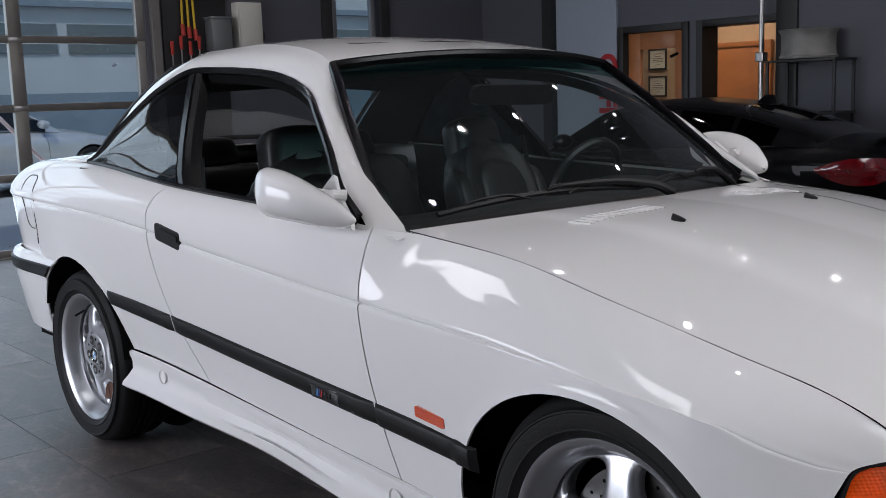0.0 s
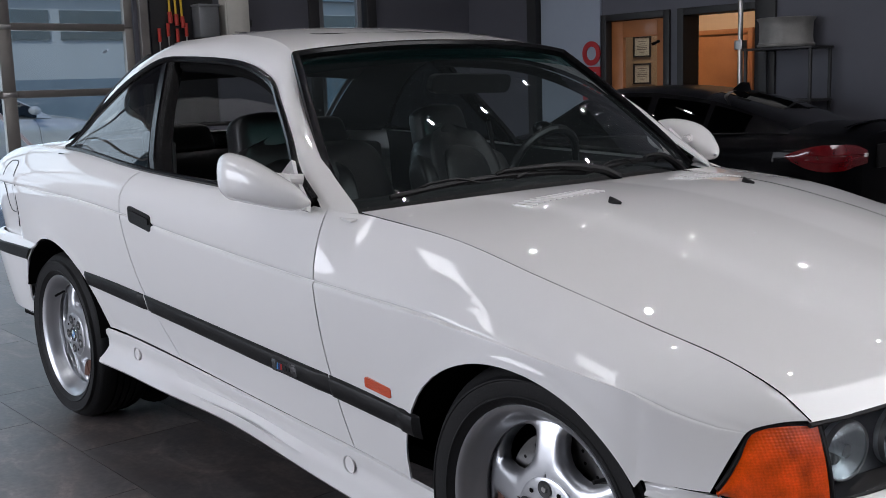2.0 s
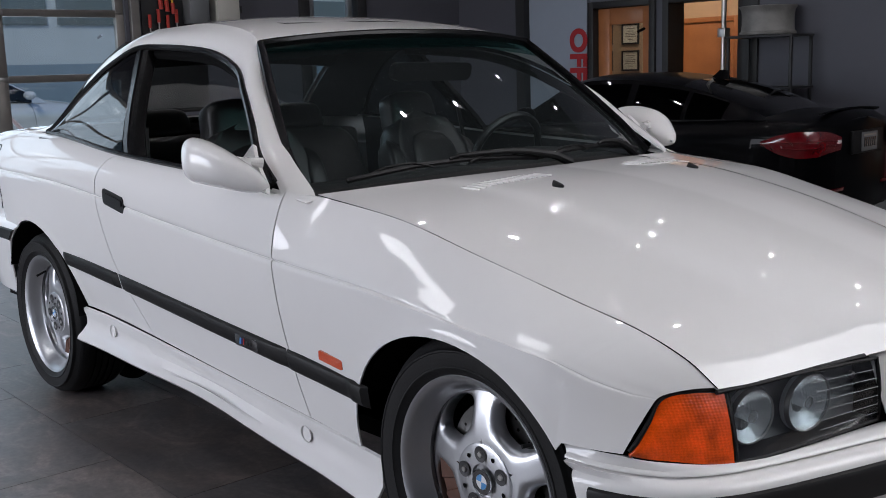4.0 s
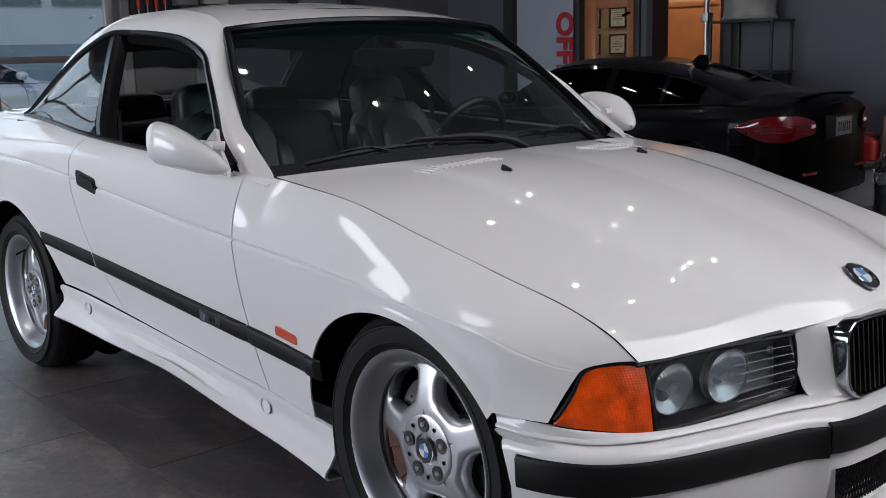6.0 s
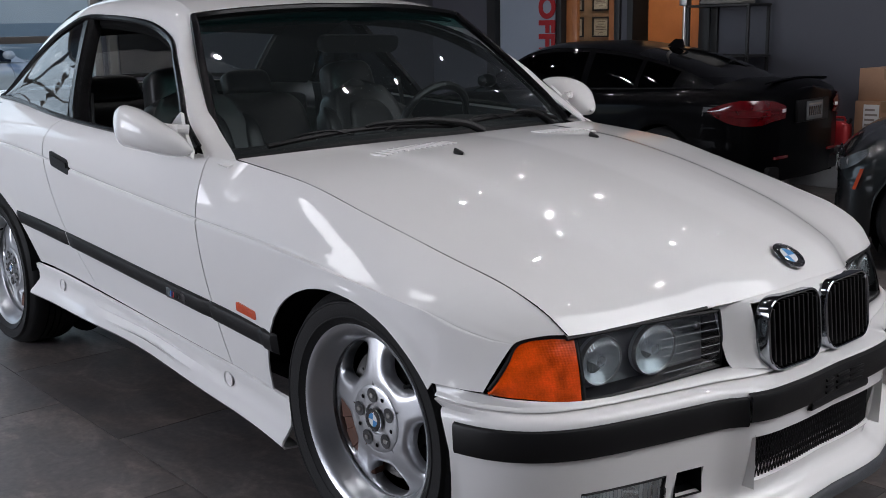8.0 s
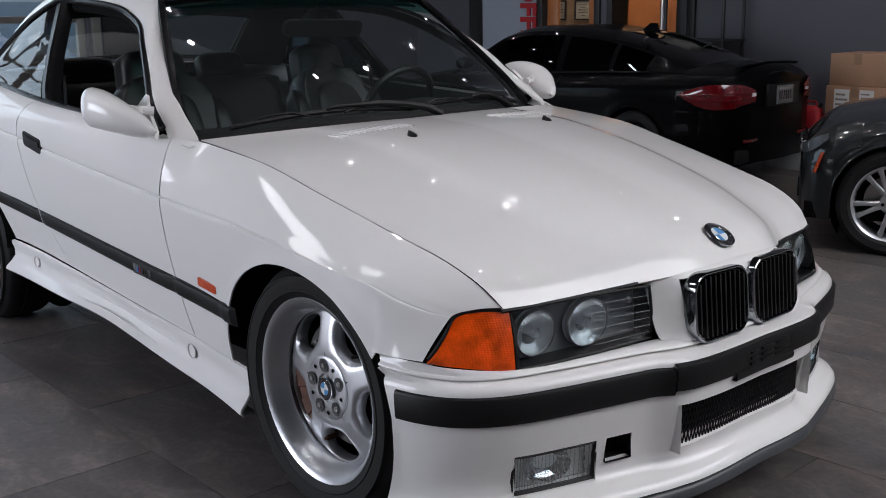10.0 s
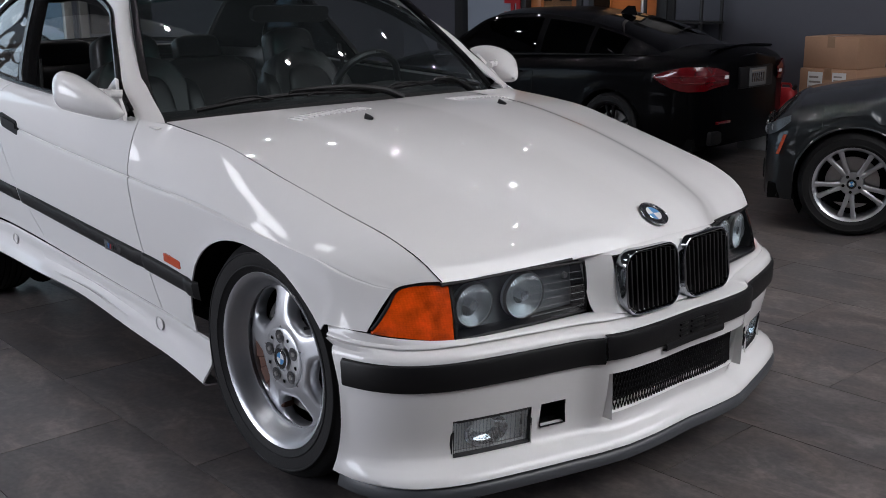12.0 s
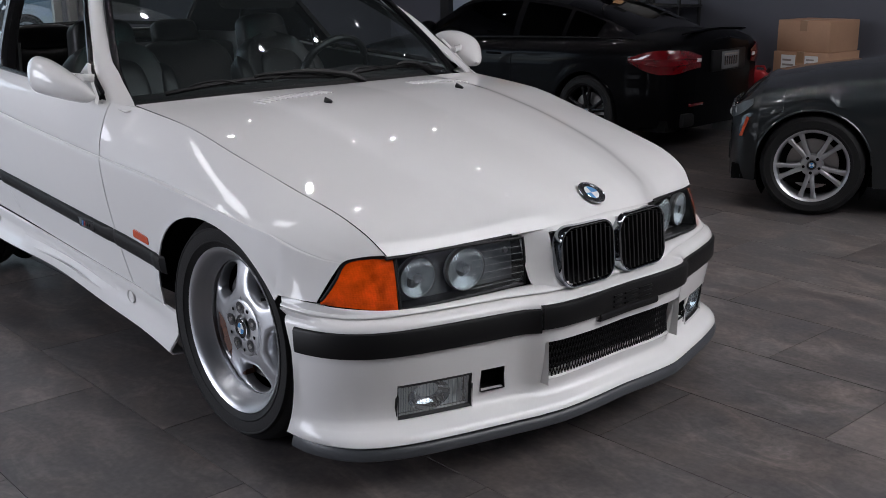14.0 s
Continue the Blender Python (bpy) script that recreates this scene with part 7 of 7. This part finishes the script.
        for k in range(8):
            part("slat", box((2.325, s * (0.045 + 0.024 * k) - 0.003, 0.545), (2.340, s * (0.045 + 0.024 * k) + 0.003, 0.655), 0.001), TRIM, kid)
        for cx in (FA, RA):
            mm = Matrix.Translation((cx, s * 0.785, WR)) @ Matrix.Rotation(radians(180 if s > 0 else 0), 4, "Z") @ Matrix.Rotation(radians(0 if coupe_tail else 40), 4, "Y")
            spoked_wheel(car, mm, WR, rim_mat)
    # bumper openings, diffuser
    part("lower_intake", box((2.20, -0.40, 0.26), (2.335, 0.40, 0.40), 0.02), TRIM, car)
    part("bumper_lip", tube([(2.00, -0.80, 0.22), (2.17, -0.64, 0.205), (2.29, -0.3, 0.20), (2.31, 0, 0.20), (2.29, 0.3, 0.20), (2.17, 0.64, 0.205), (2.00, 0.80, 0.22)], 0.014, 8), TRIM, car)
    part("diffuser", box((-2.36, -0.66, 0.24), (-2.22, 0.66, 0.36), 0.02), TRIM, car)
    # plate: unreadable characters as bars
    part("plate_recess", box((-2.418, -0.30, 0.70), (-2.385, 0.30, 0.885), 0.01), TRIM, car)
    plate = part("number_plate", box((-2.430, -0.153, 0.715), (-2.420, 0.153, 0.868), 0.003), PLATE, car, "number plate in a dark frame")
    for k in range(6):
        part("plate_bar", box((-2.4325, -0.115 + 0.041 * k, 0.75), (-2.430, -0.09 + 0.041 * k, 0.825), 0.0005), EBLACK, plate)
    part("plate_line", box((-2.4325, -0.12, 0.838), (-2.430, 0.12, 0.852), 0.0005), INK, plate)
    roundel(car, Matrix.Translation((-2.402, 0, 0.955)) @ Matrix.Rotation(radians(-90), 4, "Y") @ Matrix.Rotation(radians(90), 4, "Z"), 0.041)
    rr = [[(-2.22 - 0.05 * u, 0.54 * b, 1.050 + 0.014 * u**1.5 - 0.02 * b * b) for b in (-1 + k / 10 for k in range(21))] for u in (0, 0.3, 0.6, 0.85, 1)]
    shell("boot_spoiler", rr, paint, car, t=0.012, out=(0, 0, 1))
    rr = [[(-0.98 + x * (1 - 0.6 * h) - 0.05 * h, y * (1 - h), 1.30 + 0.085 * h + 0.02 * (x + 0.1)) for x, y in ((-0.11, 0.012), (-0.05, 0.022), (0.02, 0.02), (0.10, 0.004), (0.02, -0.02), (-0.05, -0.022), (-0.11, -0.012))] for h in (0, 0.4, 0.8, 0.97)]
    part("roof_aerial", grid(rr, close_u=True), paint, car)
    bm = bmesh.new()
    add_box(bm, (-2.25, -0.80, 0.20), (2.15, 0.80, 0.30))
    add_box(bm, (-1.0, -0.70, 0.30), (0.9, 0.70, 0.72))
    part("underbody", bm, DARK, car)
    for y in (-0.36, 0.36):
        part("front_seat", box((-0.35, y - 0.23, 0.5), (-0.15, y + 0.23, 1.14), 0.05), LEATHER, car)
    if not coupe_tail:
        # the saloon's nose is short and blunt
        for ob in car.children_recursive:
            if ob.type == "MESH":
                if ob.matrix_world.translation.x > 1.75:
                    ob.matrix_world.translation.x = 1.75 + (ob.matrix_world.translation.x - 1.75) * 0.42
                elif ob.matrix_world.translation.length < 1:
                    for v in ob.data.vertices:
                        if v.co.x > 1.75:
                            v.co.x = 1.75 + (v.co.x - 1.75) * 0.42
    # set in place
    car.matrix_world = m
    return car


modern_car("black_coupe", "glossy black modern coupe with red tail lamps and boot spoiler", BLACKPAINT, Matrix.Translation((-3.78, 4.40, 0)) @ Matrix.Rotation(radians(184), 4, "Z") @ Matrix.Diagonal((0.79, 0.79, 0.83, 1)), GLOSSTRIM, True)
modern_car("silver_saloon", "silver saloon parked in the yard outside the garage door", SILVER, Matrix.Translation((-15.0, 2.6, -0.02)) @ Matrix.Rotation(radians(100), 4, "Z"), ALLOYG, True)
modern_car("grey_saloon", "dark grey metallic saloon with silver double-spoke wheels", GREYPAINT, Matrix.Translation((0.43, 4.11, 0)) @ Matrix.Rotation(radians(205), 4, "Z") @ Matrix.Diagonal((0.83, 0.83, 0.83, 1)), ALLOYG, False)

# ---- floor tiles ----
TX, TY, TG = 0.92, 0.46, 0.0012
TX0, TY0 = -8.04, -6.485
tile_bm = box((-TX / 2 + TG, -TY / 2 + TG, -0.005), (TX / 2 - TG, TY / 2 - TG, 0.0), 0.0008)
tile_me = bpy.data.meshes.new("tile")
tile_bm.to_mesh(tile_me)
tile_bm.free()
tile_me.materials.append(TILE)
floor_ob = bpy.data.objects["floor"]
verts, faces = [], []
count = 0
for j in range(int((YN - YS) / TY) + 1):
    for i in range(int((XE - XW) / TX) + 2):
        x, y = TX0 + TX * (i + (0.5 if j % 2 else 0.0)), TY0 + TY * (j + 0.5)
        if x - TX / 2 > XE or y + TY / 2 > YN + 0.01:
            continue
        near = (-3.6 < x < 2.6) and (-2.2 < y < 2.3) and not (-3.0 < x < 0.4 and -0.55 < y < 1.0)
        if near and count < 300:
            ob = new("tile", tile_me)
            ob.parent = floor_ob
            ob.location = (x, y, 0)
            count += 1
        else:
            b = len(verts)
            for a, c, z in ((-1, -1, 0), (1, -1, 0), (1, 1, 0), (-1, 1, 0), (-1, -1, -0.005), (1, -1, -0.005), (1, 1, -0.005), (-1, 1, -0.005)):
                verts.append((x + a * (TX / 2 - TG), y + c * (TY / 2 - TG), z))
            faces += [(b, b + 1, b + 2, b + 3), (b, b + 4, b + 5, b + 1), (b + 1, b + 5, b + 6, b + 2), (b + 2, b + 6, b + 7, b + 3), (b + 3, b + 7, b + 4, b)]
me = bpy.data.meshes.new("far_tiles")
me.from_pydata(verts, [], faces)
me.materials.append(TILE)
far = new("far_tiles", me)
far.parent = floor_ob
tagged(far, kind="stuff")
